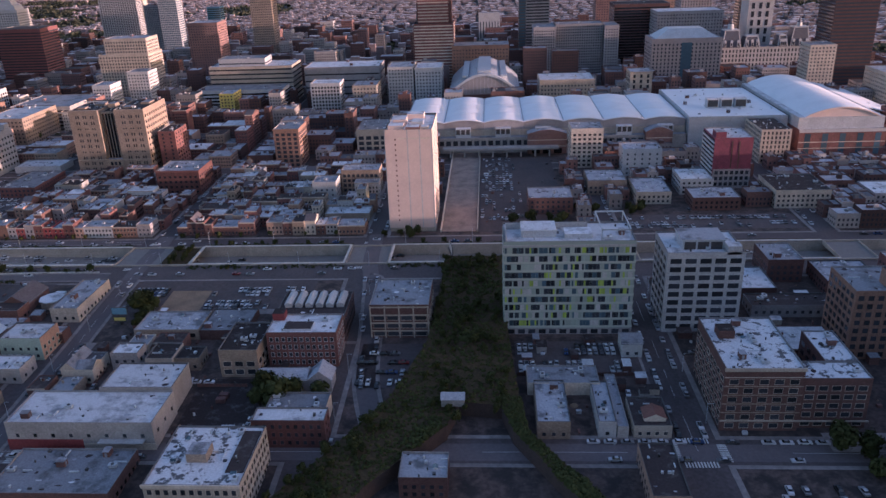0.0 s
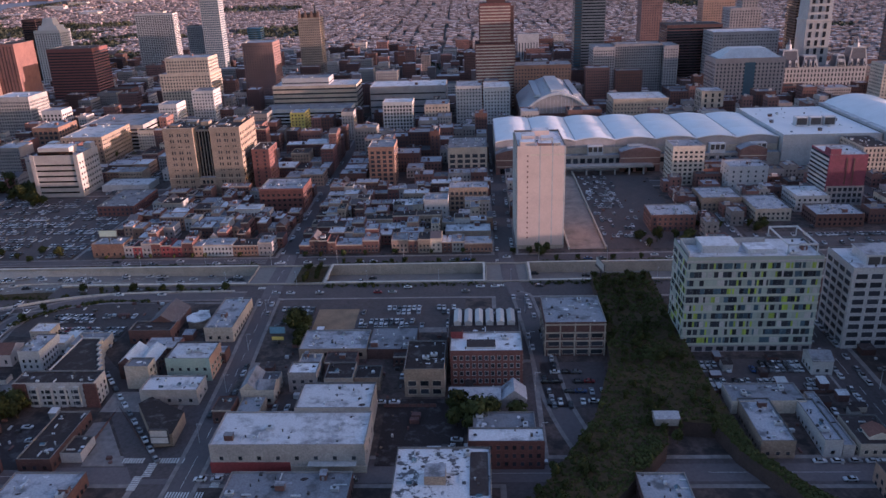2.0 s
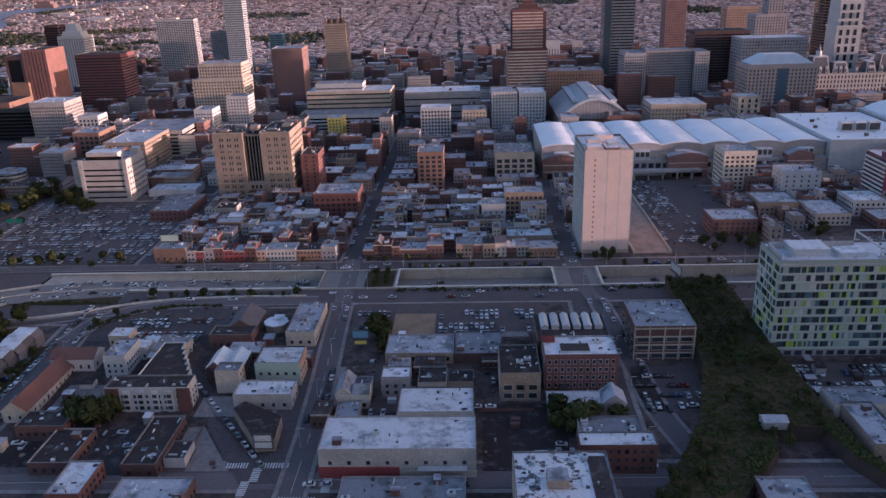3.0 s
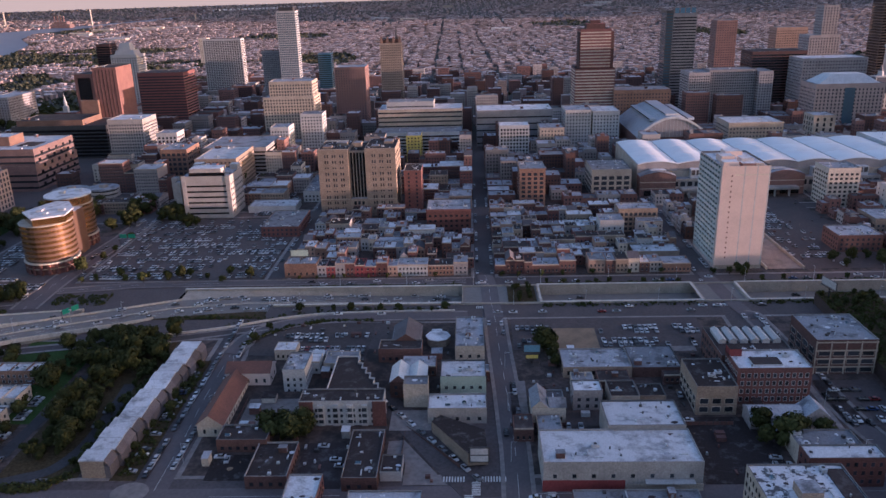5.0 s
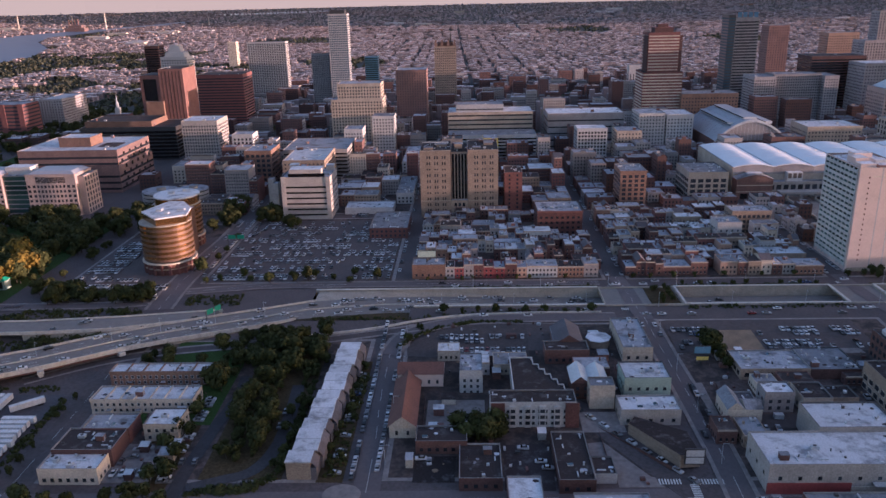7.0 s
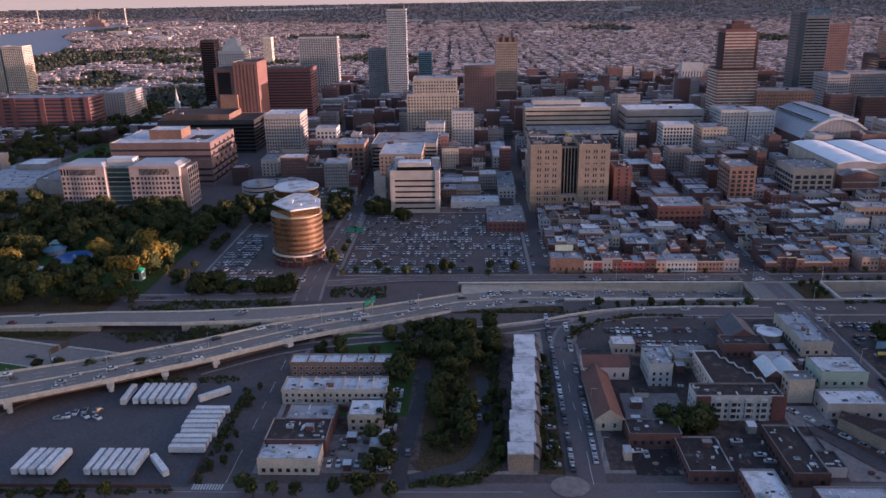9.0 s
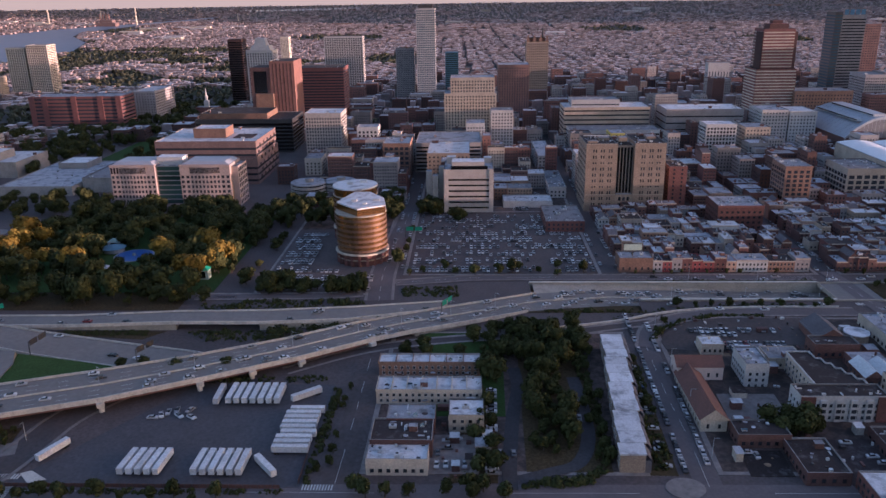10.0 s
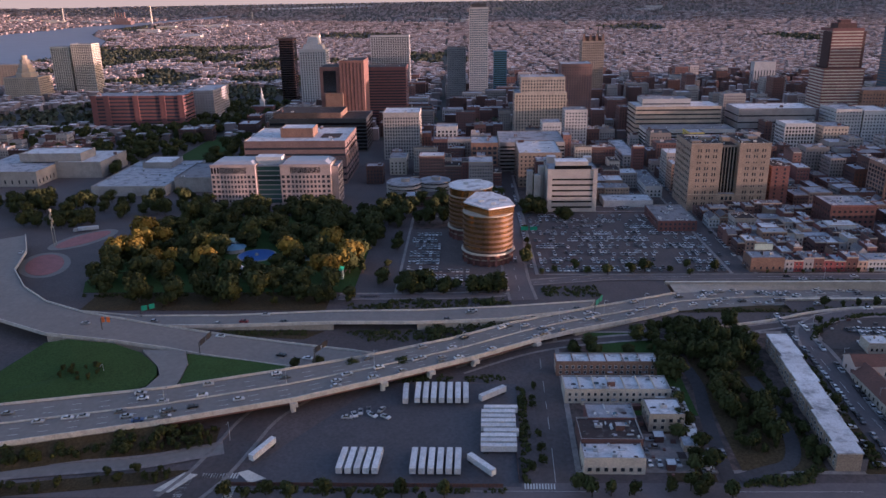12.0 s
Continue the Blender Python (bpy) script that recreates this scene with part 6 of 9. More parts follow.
# ---- towers of the centre ----
def striped_tower():
    b = building("striped_tower", "stepped office tower with maroon and cream stripes", -91, -39, 1031, 1075, 84, MAROON, ROOF_TAR, band=True, floor=3.9, wh=1.6, base=2, units=2, glass=STUCCO)
    building("shaft", "", -85, -45, 1035.5, 1071, 49, MAROON, ROOF_TAR, band=True, floor=3.9, wh=1.6, base=0.5, units=0, z0=85, parent=b, glass=STUCCO)
    extra(b, "dark_corner", Shape().box(-45, -41, 1037, 1062, 85, 131, 0, 0, False), [BRICK_DARK])
    extra(b, "dark_corner", Shape().box(-86, -84.9, 1036, 1060, 85, 131, 0, 0, False), [BRICK_DARK])
    extra(b, "crown", Shape().box(-76, -52, 1042, 1064, 134, 141, 0, 1).box(-71, -58, 1048, 1058, 141, 145, 0, 1), [BRICK_DARK, PAINT_RED])


striped_tower()
b = building("slab_tower", "dark slab skyscraper with pale stone fins", 60, 93, 1140, 1168, 147, STONE_GREY, ROOF_TAR, band=True, floor=4.1, wh=1.7, base=4, units=1)
building("spine", "", 50, 59.8, 1140, 1170, 151, STEEL, ROOF_TAR, band=True, floor=4.1, wh=2.4, units=0, parent=b, glass=GLASS_BLUE)
for k in range(4):
    extra(b, "roof_letter_panel", Shape().box(62 + k * 7.6, 67.6 + k * 7.6, 1140, 1140.6, 148, 155, 0, 0, False), [PAINT_BLUE])
b = building("slim_tower", "slim white glass apartment skyscraper with balconies", -553, -521, 1334, 1360, 160, PAINT_WHITE, ROOF_GREY, bay=3.0, floor=3.7, ww=2.2, wh=2.3, base=3, units=0, glass=GLASS_BLUE)
extra(b, "crown", Shape().box(-549, -525, 1338, 1356, 160, 167, 0, 0), [STEEL])
b = building("deco_tower", "brown brick deco tower with golden crown", -373, -338, 1262, 1294, 108, BRICK_TAN, ROOF_TAR, bay=3, floor=3.8, ww=1.4, wh=2.1, units=0)
for x in (-373, -363, -353, -343):
    extra(b, "pinnacle", Shape().prism([(x, 1262), (x + 5, 1262), (x + 5, 1267), (x, 1267)], 108, 119, 0, 0, 0.4), [BRICK_ORANGE])
extra(b, "spire", Shape().tube(-347, 1274, 2.2, 108, 134, 8, 0, 0, 0.1), [STEEL])
extra(b, "upper_stage", Shape().box(-368, -343, 1267, 1289, 108, 115, 0, 1), [BRICK_ORANGE, ROOF_TAR])
b = building("stepped_block", "cream stepped office block with many windows", -496, -430, 985, 1030, 62, STONE, ROOF_GREY, bay=3.6, floor=4, ww=1.7, wh=2.2, units=3)
building("stage", "", -488, -432, 990, 1028, 19, STONE, ROOF_GREY, bay=3.6, floor=4, ww=1.7, wh=2.2, units=2, z0=62.3, parent=b)
extra(b, "cornice", Shape().box(-497, -429, 984, 985.02, 52, 54, 0, 0, False), [STONE])
building("brick_tower", "pinkish brick hotel tower", -423, -379, 1113, 1155, 86, BRICK_PINK, ROOF_GREY, bay=3.4, floor=3.6, ww=1.4, wh=1.9, units=2)
building("grey_tower", "grey concrete slab tower", -591, -559, 1362, 1386, 94, STONE_GREY, ROOF_TAR, bay=3, floor=3.4, ww=1.6, wh=1.6, units=1)
building("teal_tower", "teal glass tower beside brick block", -508, -484, 1440, 1465, 82, PAINT_BLUE, ROOF_GREY, band=True, floor=3.8, wh=2.2, units=0, glass=GLASS_GREEN)
building("apartment_slab", "white concrete apartment slab with gridded balconies", -741, -667, 1505, 1530, 108, PAINT_WHITE, ROOF_GREY, bay=4.5, floor=3.2, ww=3.2, wh=1.9, units=1)
building("apartment_tower_far", "cream apartment tower lit by sunset", -1002, -978, 2245, 2272, 72, STUCCO, ROOF_GREY, bay=4, floor=3.4, units=0)
building("river_tower", "cream concrete apartment tower near the river", -1383, -1346, 1538, 1570, 92, STUCCO, ROOF_GREY, bay=4, floor=3.2, ww=2.8, wh=1.8, units=0)
building("river_tower", "cream concrete apartment tower near the river", -1338, -1296, 1532, 1566, 97, STUCCO, ROOF_GREY, bay=4, floor=3.2, ww=2.8, wh=1.8, units=0)
building("river_flats", "pink brick riverside flats", -1620, -1500, 1640, 1670, 50, BRICK_TAN, ROOF_GREY, bay=6, floor=4, units=0)
b = building("customs_house", "stone office with stepped wedding-cake top", -1436, -1368, 1450, 1500, 42, STONE, ROOF_GREY, bay=4, floor=4, units=0)
for k in range(5):
    extra(b, "tier", Shape().tube(-1402, 1475, 20 - k * 3.6, 42 + k * 8, 50 + k * 8, 8, 0, 1), [STONE, ROOF_GREY])


def federal_tower():
    b = building("court_tower", "brown brick court tower of joined shafts", -748, -722, 1006, 1048, 95, TERRACOTTA, ROOF_TAR, bay=0, units=0)
    building("shaft", "", -721.7, -690, 1003, 1052, 103, TERRACOTTA, ROOF_TAR, bay=0, units=1, parent=b)
    building("shaft", "", -741, -718, 998, 1002.8, 62, BRICK_ORANGE, ROOF_TAR, bay=0, units=0, parent=b)
    for k in range(6):
        x = -718 + k * 4.6
        extra(b, "rib", Shape().box(x, x + 1.4, 1002.85, 1003.02, 4, 101, 0, 0, False), [BRICK_DARK])
    extra(b, "dark_glazing", Shape().box(-744, -727, 1005.9, 1006.02, 63, 91, 0, 0, False), [BLACK_GLASS_AND_SHADE])


federal_tower()
building("court_podium", "wide dark glass federal block", -800, -680, 930, 994, 40, STEEL, ROOF_TAR, band=True, floor=4.4, wh=3, units=3, glass=BLACK_GLASS_AND_SHADE)
building("court_annex", "orange brick annex on the federal block", -796, -712, 937, 990, 6, BRICK_ORANGE, ROOF_TAR, bay=0, units=2, z0=40.2, claim=False)
building("office_block_red", "dark red office slab with ribbon windows", -713, -645, 1120, 1170, 84, MAROON, ROOF_TAR, band=True, floor=4, wh=1.7, units=3)
building("black_tower", "black glass tower with lit edge", -885, -860, 1368, 1395, 112, BRICK_DARK, ROOF_TAR, band=True, floor=4, wh=2.6, units=0, glass=BLACK_GLASS_AND_SHADE)
b = building("white_tower", "white stone tower with setback crown", -841, -796, 1323, 1360, 96, PAINT_WHITE, ROOF_GREY, bay=4, floor=4, ww=2, wh=2.4, units=0)
extra(b, "crown", Shape().prism(rect(-836, -801, 1328, 1356), 96, 104, 0, 1, 0.85).prism(rect(-830, -808, 1332, 1352), 104, 116, 0, 1, 0.7), [PAINT_WHITE, ROOF_GREY])
b = building("government_block", "long red government block with ribbon windows", -1104, -968, 1105, 1150, 48, MAROON, ROOF_GREY, band=True, floor=5.2, wh=2.0, units=5)
for x in (-1104, -1085, -1042, -1003, -976):
    extra(b, "stair_pier", Shape().box(x, x + 8, 1104.2, 1105.02, 0, 49.5, 0, 0, False), [MAROON])
building("brick_block", "brick office block by the mall", -1014, -985, 1200, 1260, 40, BRICK_RED, ROOF_GREY, bay=4, floor=4, units=1)
building("stone_block", "grey stone office block by the mall", -984, -948, 1180, 1260, 46, STONE_GREY, ROOF_GREY, bay=4, floor=4, units=1)
b = building("steeple_hall", "red brick hall with white clock steeple", -905, -870, 1230, 1250, 14, BRICK_RED, ROOF_GREY, bay=4, floor=4.5, units=0)
extra(b, "steeple", Shape().box(-891, -884, 1232, 1239, 14, 25).tube(-887.5, 1235.5, 2.6, 25, 33, 8).tube(-887.5, 1235.5, 1.7, 33, 46, 8, 0, 0, 0.1), [PAINT_WHITE])
building("office_tower", "pale grey concrete office tower", -654, -612, 880, 922, 54, CONCRETE, ROOF_WHITE, bay=3, floor=3.8, ww=1.6, wh=2.2, units=3)
building("white_block", "small white block with window grid", -592, -568, 866, 890, 40, PAINT_WHITE, ROOF_GREY, bay=4, floor=4, ww=2.4, wh=2.4, units=1)
# Orange brick colour stands in for low sunlight on this block.
building("scaffold_block", "orange brick block lit by low sun", -553, -525, 775, 815, 38, BRICK_ORANGE, ROOF_GREY, bay=5, floor=5, ww=3.4, wh=3, units=5)
building("hospital_block", "low brick block with white roof plant", -506, -464, 742, 808, 34, BRICK_TAN, ROOF_WHITE, bay=4, floor=4, units=9)
building("white_tower_small", "white narrow office block", -438, -411, 932, 960, 48, PAINT_WHITE, ROOF_GREY, bay=3.4, floor=3.8, units=1)
building("white_block", "white block with dark windows", -468, -446, 900, 930, 38, PAINT_WHITE, ROOF_GREY, bay=3.4, floor=3.8, units=2)
building("shopping_mall", "long pale shopping mall block", -346, -240, 965, 1015, 46, STONE, ROOF_WHITE, band=True, floor=5.6, wh=1.8, units=9)
building("mall_upper_storey", "pale upper storey on the shopping mall", -336, -276, 975, 1008, 8, PAINT_WHITE, ROOF_GREY, band=True, floor=4, wh=1.4, units=3, z0=46.2, claim=False)
building("shopping_mall", "low white mall building with blank walls", -222, -128, 955, 1005, 44, STONE_GREY, ROOF_WHITE, band=True, floor=8, wh=1.6, units=8)
# Black bands again stand for shade between this garage's decks.
building("mall_garage", "white mall parking garage", -345, -240, 908, 945, 27, PAINT_WHITE, ROOF_GREY, band=True, floor=4, wh=1.8, units=4, glass=BLACK_GLASS_AND_SHADE)
building("white_block", "white office with square windows", -197, -163, 872, 900, 39, PAINT_WHITE, ROOF_WHITE, bay=3.6, floor=4, ww=2.2, wh=2.4, units=2)
building("white_block", "white commercial block", -115, -84, 930, 975, 46, PAINT_WHITE, ROOF_GREY, bay=3.6, floor=4, units=2)
building("white_block", "white commercial block with cornice", -82, -50, 930, 975, 44, PAINT_WHITE, ROOF_WHITE, bay=3.6, floor=4, units=2, cornice=True)
building("stone_block", "cream stone block", -150, -122, 880, 915, 34, STONE, ROOF_GREY, bay=3.6, floor=4, units=1)
building("orange_block", "golden brick block beyond the train shed", -41, 33, 1022, 1060, 56.5, BRICK_ORANGE, ROOF_GREY, bay=4, floor=4.4, units=2)
b = building("courthouse_tower", "grey stone justice tower with pointed roof", 212, 299, 1005, 1052, 60.5, PINK_STONE, ROOF_GREY, bay=4.5, floor=4.6, ww=1.8, wh=2.6, units=0)
extra(b, "hipped_roof", Shape().prism(rect(217, 294, 1008, 1049), 61, 72, 0, 0, 0.55), [METAL_LIGHT])
extra(b, "tall_glazing", Shape().box(249, 262, 1004.9, 1005.02, 8, 56, 0, 0, False), [GLASS_BLUE])
b = building("hotel_block", "broad grey hotel with ribbed concrete wings", 67, 96, 1065, 1110, 72, STONE_GREY, ROOF_GREY, bay=3, floor=3.6, units=1)
building("wing", "", 97, 160, 1075, 1110, 74, STONE_GREY, ROOF_GREY, bay=3, floor=3.6, units=2, parent=b)
building("wing", "", 161, 180, 1065, 1110, 72, STONE_GREY, ROOF_GREY, bay=3, floor=3.6, units=0, parent=b)
building("stone_block", "cream stone market house", 64, 125.5, 878, 925, 35.5, STONE, ROOF_WHITE, bay=3.6, floor=4.4, units=5, cornice=True)
building("stone_block", "small classical stone bank", 169, 194, 902, 930, 38, STONE, ROOF_GREY, bay=6, floor=6, ww=2.6, wh=4, units=0, cornice=True)


def ornate_hall():
    b = building("city_hall", "ornate pale stone hall with slate mansard pavilions", 317, 432, 1071, 1130, 38, PAINT_WHITE, ROOF_GREY, bay=4.4, floor=6, ww=1.9, wh=3.8, units=0, cornice=True)
    for x0, x1, z in ((317, 343, 60), (346, 368, 52), (390, 404, 52), (406, 432, 62)):
        extra(b, "mansard", Shape().prism(rect(x0, x1, 1069.5, 1092), 38.8, z, 0, 0, 0.72), [SLATE])
        extra(b, "mansard_crest", Shape().prism(rect(x0 + 3, x1 - 3, 1072, 1089), z, z + 1.5, 0, 0, 0.95), [PAINT_WHITE])
        for k in range(3):
            xk = x0 + 3 + k * (x1 - x0 - 9) / 2
            extra(b, "dormer", Shape().box(xk, xk + 3, 1069.2, 1074, 39.5, 46, 0, 1).prism(rect(xk - 0.4, xk + 3.4, 1069, 1074), 46, 48.5, 0, 0, 0.4).box(xk + 0.8, xk + 2.2, 1069.1, 1069.22, 40.5, 44.5, 2, 2, False), [PAINT_WHITE, SLATE, GLASS])
        for xk, lean in ((x0, 1), (x1, -1)):
            dx = lean * 0.14 * (x1 - x0)
            extra(b, "corner_rib", Shape().face([(xk, 1069.4, 38.8), (xk + lean * 1.6, 1069.4, 38.8), (xk + dx + lean * 1.4, 1072.6, z), (xk + dx, 1072.6, z)]).face([(xk, 1069.4, 38.8), (xk + dx, 1072.6, z), (xk + dx, 1074.4, z), (xk, 1071.2, 38.8)]), [PAINT_WHITE])
    for x in (330, 419):
        extra(b, "lantern", Shape().tube(x, 1081, 4.5, 60, 68, 8, 0, 0, 0.8).tube(x, 1081, 2.5, 68, 76, 8, 1, 1, 0.2), [PAINT_WHITE, SLATE])
    extra(b, "clock_tower", Shape().box(354, 387, 1092, 1125, 38, 96).prism(rect(353, 388, 1091, 1126), 96, 99).prism(rect(354.5, 386.5, 1092.5, 1124.5), 99, 138, 0, 0, 0.97).prism(rect(353.5, 387.5, 1091.5, 1125.5), 138, 141).tube(370.5, 1108, 14, 141, 175, 8, 0, 0, 0.4), [PAINT_WHITE])
    for k in range(3):
        for f in range(8):
            extra(b, "tower_window", Shape().box(358 + k * 9.5, 362 + k * 9.5, 1091.8, 1092.02, 42 + f * 11, 49.5 + f * 11, 0, 0, False), [GLASS])


ornate_hall()
building("ribbed_tower", "tall dark ribbed office tower", 407, 457, 950, 995, 130, BRICK_DARK, ROOF_TAR, band=True, floor=4, wh=2, units=0)
building("stone_block", "tan stone office tower", 358, 386, 880, 910, 66, STONE, ROOF_GREY, bay=3.4, floor=3.8, units=1)
building("stone_block", "wide tan stone block", 410, 480, 800, 860, 46, STONE, ROOF_GREY, bay=4, floor=4, units=3)
building("dark_tower", "dark glass skyscraper", 372, 400, 1180, 1215, 170, STEEL, ROOF_TAR, band=True, floor=4, wh=2.6, units=0, glass=BLACK_GLASS_AND_SHADE)
b = building("pale_tower", "grey stone skyscraper with a slim upper shaft", 304, 352, 1260, 1300, 104, STONE_GREY, ROOF_GREY, bay=4, floor=4.2, ww=1.6, wh=2.4, units=0)
building("shaft", "", 322, 346, 1262, 1290, 44, STONE_GREY, ROOF_GREY, bay=4, floor=4.2, ww=1.6, wh=2.4, units=0, z0=104.3, parent=b)
building("pale_tower", "pink brick office tower", 185, 219, 1345, 1380, 126, BRICK_PINK, ROOF_GREY, bay=4, floor=4, units=0)
building("pale_tower", "salmon brick apartment tower", 287, 338, 1350, 1385, 112, PAINT_PEACH, ROOF_GREY, bay=4, floor=4, units=0)
building("pale_tower", "white ribbed apartment slab", -12, 28, 1500, 1520, 52, PAINT_WHITE, ROOF_GREY, bay=5, floor=40, ww=1.6, wh=30, units=0)
building("dark_block", "long dark office block", 190, 270, 1180, 1230, 88, BRICK_DARK, ROOF_TAR, band=True, floor=4, wh=2.4, units=1, glass=BLACK_GLASS_AND_SHADE)
building("tan_block", "wide tan institutional block", 240, 330, 1120, 1170, 82, STONE_GREY, ROOF_WHITE, bay=4, floor=4.4, units=3)

# ---- east: mall museums and federal offices ----
def curved_office():
    """Two stone wings whose windows bow gently outwards, a recessed glass centre and a tall top-floor loggia."""
    x0, x1, y0, y1, h = -791, -681, 672, 706, 39
    b = building("federal_office", "pale stone office with bowed wings and glass centre", -750, -727, y0 + 4, y1, 37, PINK_STONE, ROOF_GREY, bay=0, units=2)
    for xa, xb in ((x0, -750), (-727, x1)):
        w = xb - xa
        bow = [(xa, y0 + 1.2), (xa + w * 0.2, y0 + 1.2)] + [(xa + w * (0.2 + 0.6 * k / 8), y0 + 1.2 - 0.7 * math.sin(math.pi * k / 8)) for k in range(1, 8)] + [(xa + w * 0.8, y0 + 1.2), (xb, y0 + 1.2)]
        extra(b, "wing", Shape().prism(bow + [(xb, y1), (xa, y1)], 0, h, 0, 1), [PINK_STONE, ROOF_GREY])
        for k in range(len(bow) - 1):
            p, q = Vector(bow[k]), Vector(bow[k + 1])
            u = q - p
            nrm = Vector((u.y, -u.x)).normalized() * 0.05
            cols = 2 if u.length > 6 else 1
            for c in range(cols):
                a, e = p + u * ((c + 0.22) / cols) + nrm, p + u * ((c + 0.78) / cols) + nrm
                for f in range(6):
                    z = 4.5 + f * 4.5
                    extra(b, "window", Shape().face([(*a, z), (*e, z), (*e, z + 2.5), (*a, z + 2.5)]), [GLASS])
            for c in range(3):
                if 0 < k < len(bow) - 2 or u.length > 6:
                    a, e = p + u * ((c + 0.22) / 3) + nrm, p + u * ((c + 0.78) / 3) + nrm
                    if k not in (0, len(bow) - 2) or (xa == x0 and k == 0):
                        extra(b, "loggia_slot", Shape().face([(*a, 31.5), (*e, 31.5), (*e, 37), (*a, 37)]), [BLACK_GLASS_AND_SHADE])
        extra(b, "cornice", Shape().prism([(xa - 0.3, y0 + 0.7), (xb + 0.3, y0 + 0.7), (xb + 0.3, y0 + 3.5), (xa - 0.3, y0 + 3.5)], h - 1.2, h + 0.5), [PINK_STONE])
        extra(b, "hip_roof", Shape().prism([(xa + 1, y0 + 3.6), (xb - 1, y0 + 3.6), (xb - 1, y1 - 1), (xa + 1, y1 - 1)], h, h + 2.6, 0, 0, 0.8), [SHED_METAL])
    for f in range(8):
        z = 3 + f * 4.4
        extra(b, "glass_band", Shape().box(-749, -728, y0 + 3.88, y0 + 4.02, z, z + 3.5, 0, 0, False), [GLASS_GREEN])
        extra(b, "floor_band", Shape().box(-749.5, -727.5, y0 + 3.7, y0 + 4.02, z + 3.5, z + 4.4, 0, 0, False), [STONE_GREY])
    building("end_tower", "", x1 + 0.2, x1 + 6, y0 + 6, y1, 36, PINK_STONE, ROOF_GREY, bay=4.6, floor=5, ww=2.6, wh=3.4, faces="NW", units=0, parent=b)
    extra(b, "penthouse", Shape().box(-752, -728, y0 + 14, y0 + 28, 37, 44, 0, 1), [PAINT_WHITE, ROOF_WHITE])
    TAKEN.append((-795, -672, 660, 712))


curved_office()


def federal_block():
    """A broad brown block of stepped storeys with continuous dark window bands."""
    x0, x1, y0, y1 = -790, -680, 762, 850
    b = building("federal_block", "broad brown stepped office block with roof pavilion", x0, x1, y0, y1, 26, BRICK_MAUVE, ROOF_GREY, band=True, floor=6.4, wh=2.2, base=1, units=3)
    building("tier", "", x0 + 5, x1 - 1, y0 + 3, y1 - 2, 17, BRICK_MAUVE, ROOF_WHITE, band=True, floor=6.4, wh=2.2, base=0.5, units=6, z0=26.2, parent=b)
    for k in range(5):
        for f in range(6):
            y = y0 + 10 + k * 15 + (f % 2) * 6
            extra(b, "deep_window", Shape().box(x1 - 0.98, x1 - 0.9 + (0 if f > 3 else 0.98), y, y + 4.6, 4 + f * 6.4, 7.6 + f * 6.4, 0, 0, False), [BLACK_GLASS_AND_SHADE])
    building("pavilion", "", -752, -718, y0 + 26, y0 + 54, 9, BRICK_ORANGE, ROOF_WHITE, bay=0, units=1, z0=43.4, parent=b)
    extra(b, "roof_court", Shape().box(-710, -690, y0 + 24, y0 + 46, 43.5, 44.1, 0, 0), [ROOF_TAR])


federal_block()
b = building("museum", "long low pale museum with stepped flat roofs", -1078, -1002, 757, 852, 15, CONCRETE, ROOF_GREY, bay=7, floor=8, ww=1.6, wh=4, units=3)
building("east_hall", "", -1001.8, -952, 796, 862, 16.5, CONCRETE, ROOF_WHITE, bay=0, units=2, parent=b)
building("roof_hall", "", -1044, -976, 803, 838, 8, CONCRETE, ROOF_WHITE, bay=0, units=1, z0=16.6, parent=b)
b = building("visitor_centre", "low angular pale visitor centre with raised entrance", -926, -852, 716, 838, 9, CONCRETE, ROOF_GREY, bay=0, units=2)
building("entrance_hall", "", -908, -876, 800, 834, 5.5, CONCRETE, ROOF_WHITE, bay=8, floor=5, ww=5, wh=3, units=0, z0=9.2, parent=b)
building("low_hall", "pale low exhibition hall", -848, -800, 730, 800, 14, CONCRETE, ROOF_GREY, bay=0, units=1)
for cx, cy, r in ((-617, 706, 17), (-588, 712, 15)):
    g = thing("round_garage", cx, cy, 0, "round grey concrete parking ramp", "parking ramp")
    TAKEN.append((cx - r, cx + r, cy - r, cy + r))
    for f in range(4):
        extra(g, "deck", Shape().tube(cx, cy, r, f * 3.6, f * 3.6 + 2.5, 28), [CONCRETE])
        # Black drum set in the gap stands for the shade inside the ramp.
        extra(g, "opening", Shape().tube(cx, cy, r - 0.6, f * 3.6 + 2.5, f * 3.6 + 3.6, 28), [BLACK_GLASS_AND_SHADE])
    extra(g, "roof_deck", Shape().tube(cx, cy, r, 14.4, 15.6, 28), [ROOF_GREY])
    extra(g, "lift_house", Shape().tube(cx + 1, cy, 4.2, 15.6, 18.8, 14, 0, 1), [CONCRETE, ROOF_GREY])
building("tan_block", "small tan stone block by the avenue", -640, -622, 800, 830, 18, STUCCO, ROOF_GREY, units=1)

# ---- street rows and small houses, block by block ----
WALLS = (BRICK_RED, BRICK_RED, BRICK_RED, BRICK_BROWN, BRICK_BROWN, BRICK_BROWN, BRICK_DARK, BRICK_DARK, BRICK_ORANGE, STUCCO, BRICK_TAN, STONE_GREY, PAINT_WHITE, PAINT_PEACH, CONCRETE)
ROOFS = (ROOF_GREY, ROOF_GREY, ROOF_GREY, ROOF_GREY, ROOF_WHITE, ROOF_WHITE, ROOF_TAR, ROOF_TAR)
EW = ((653, 668), (795, 806), (907, 924))
hr = random.Random(3)


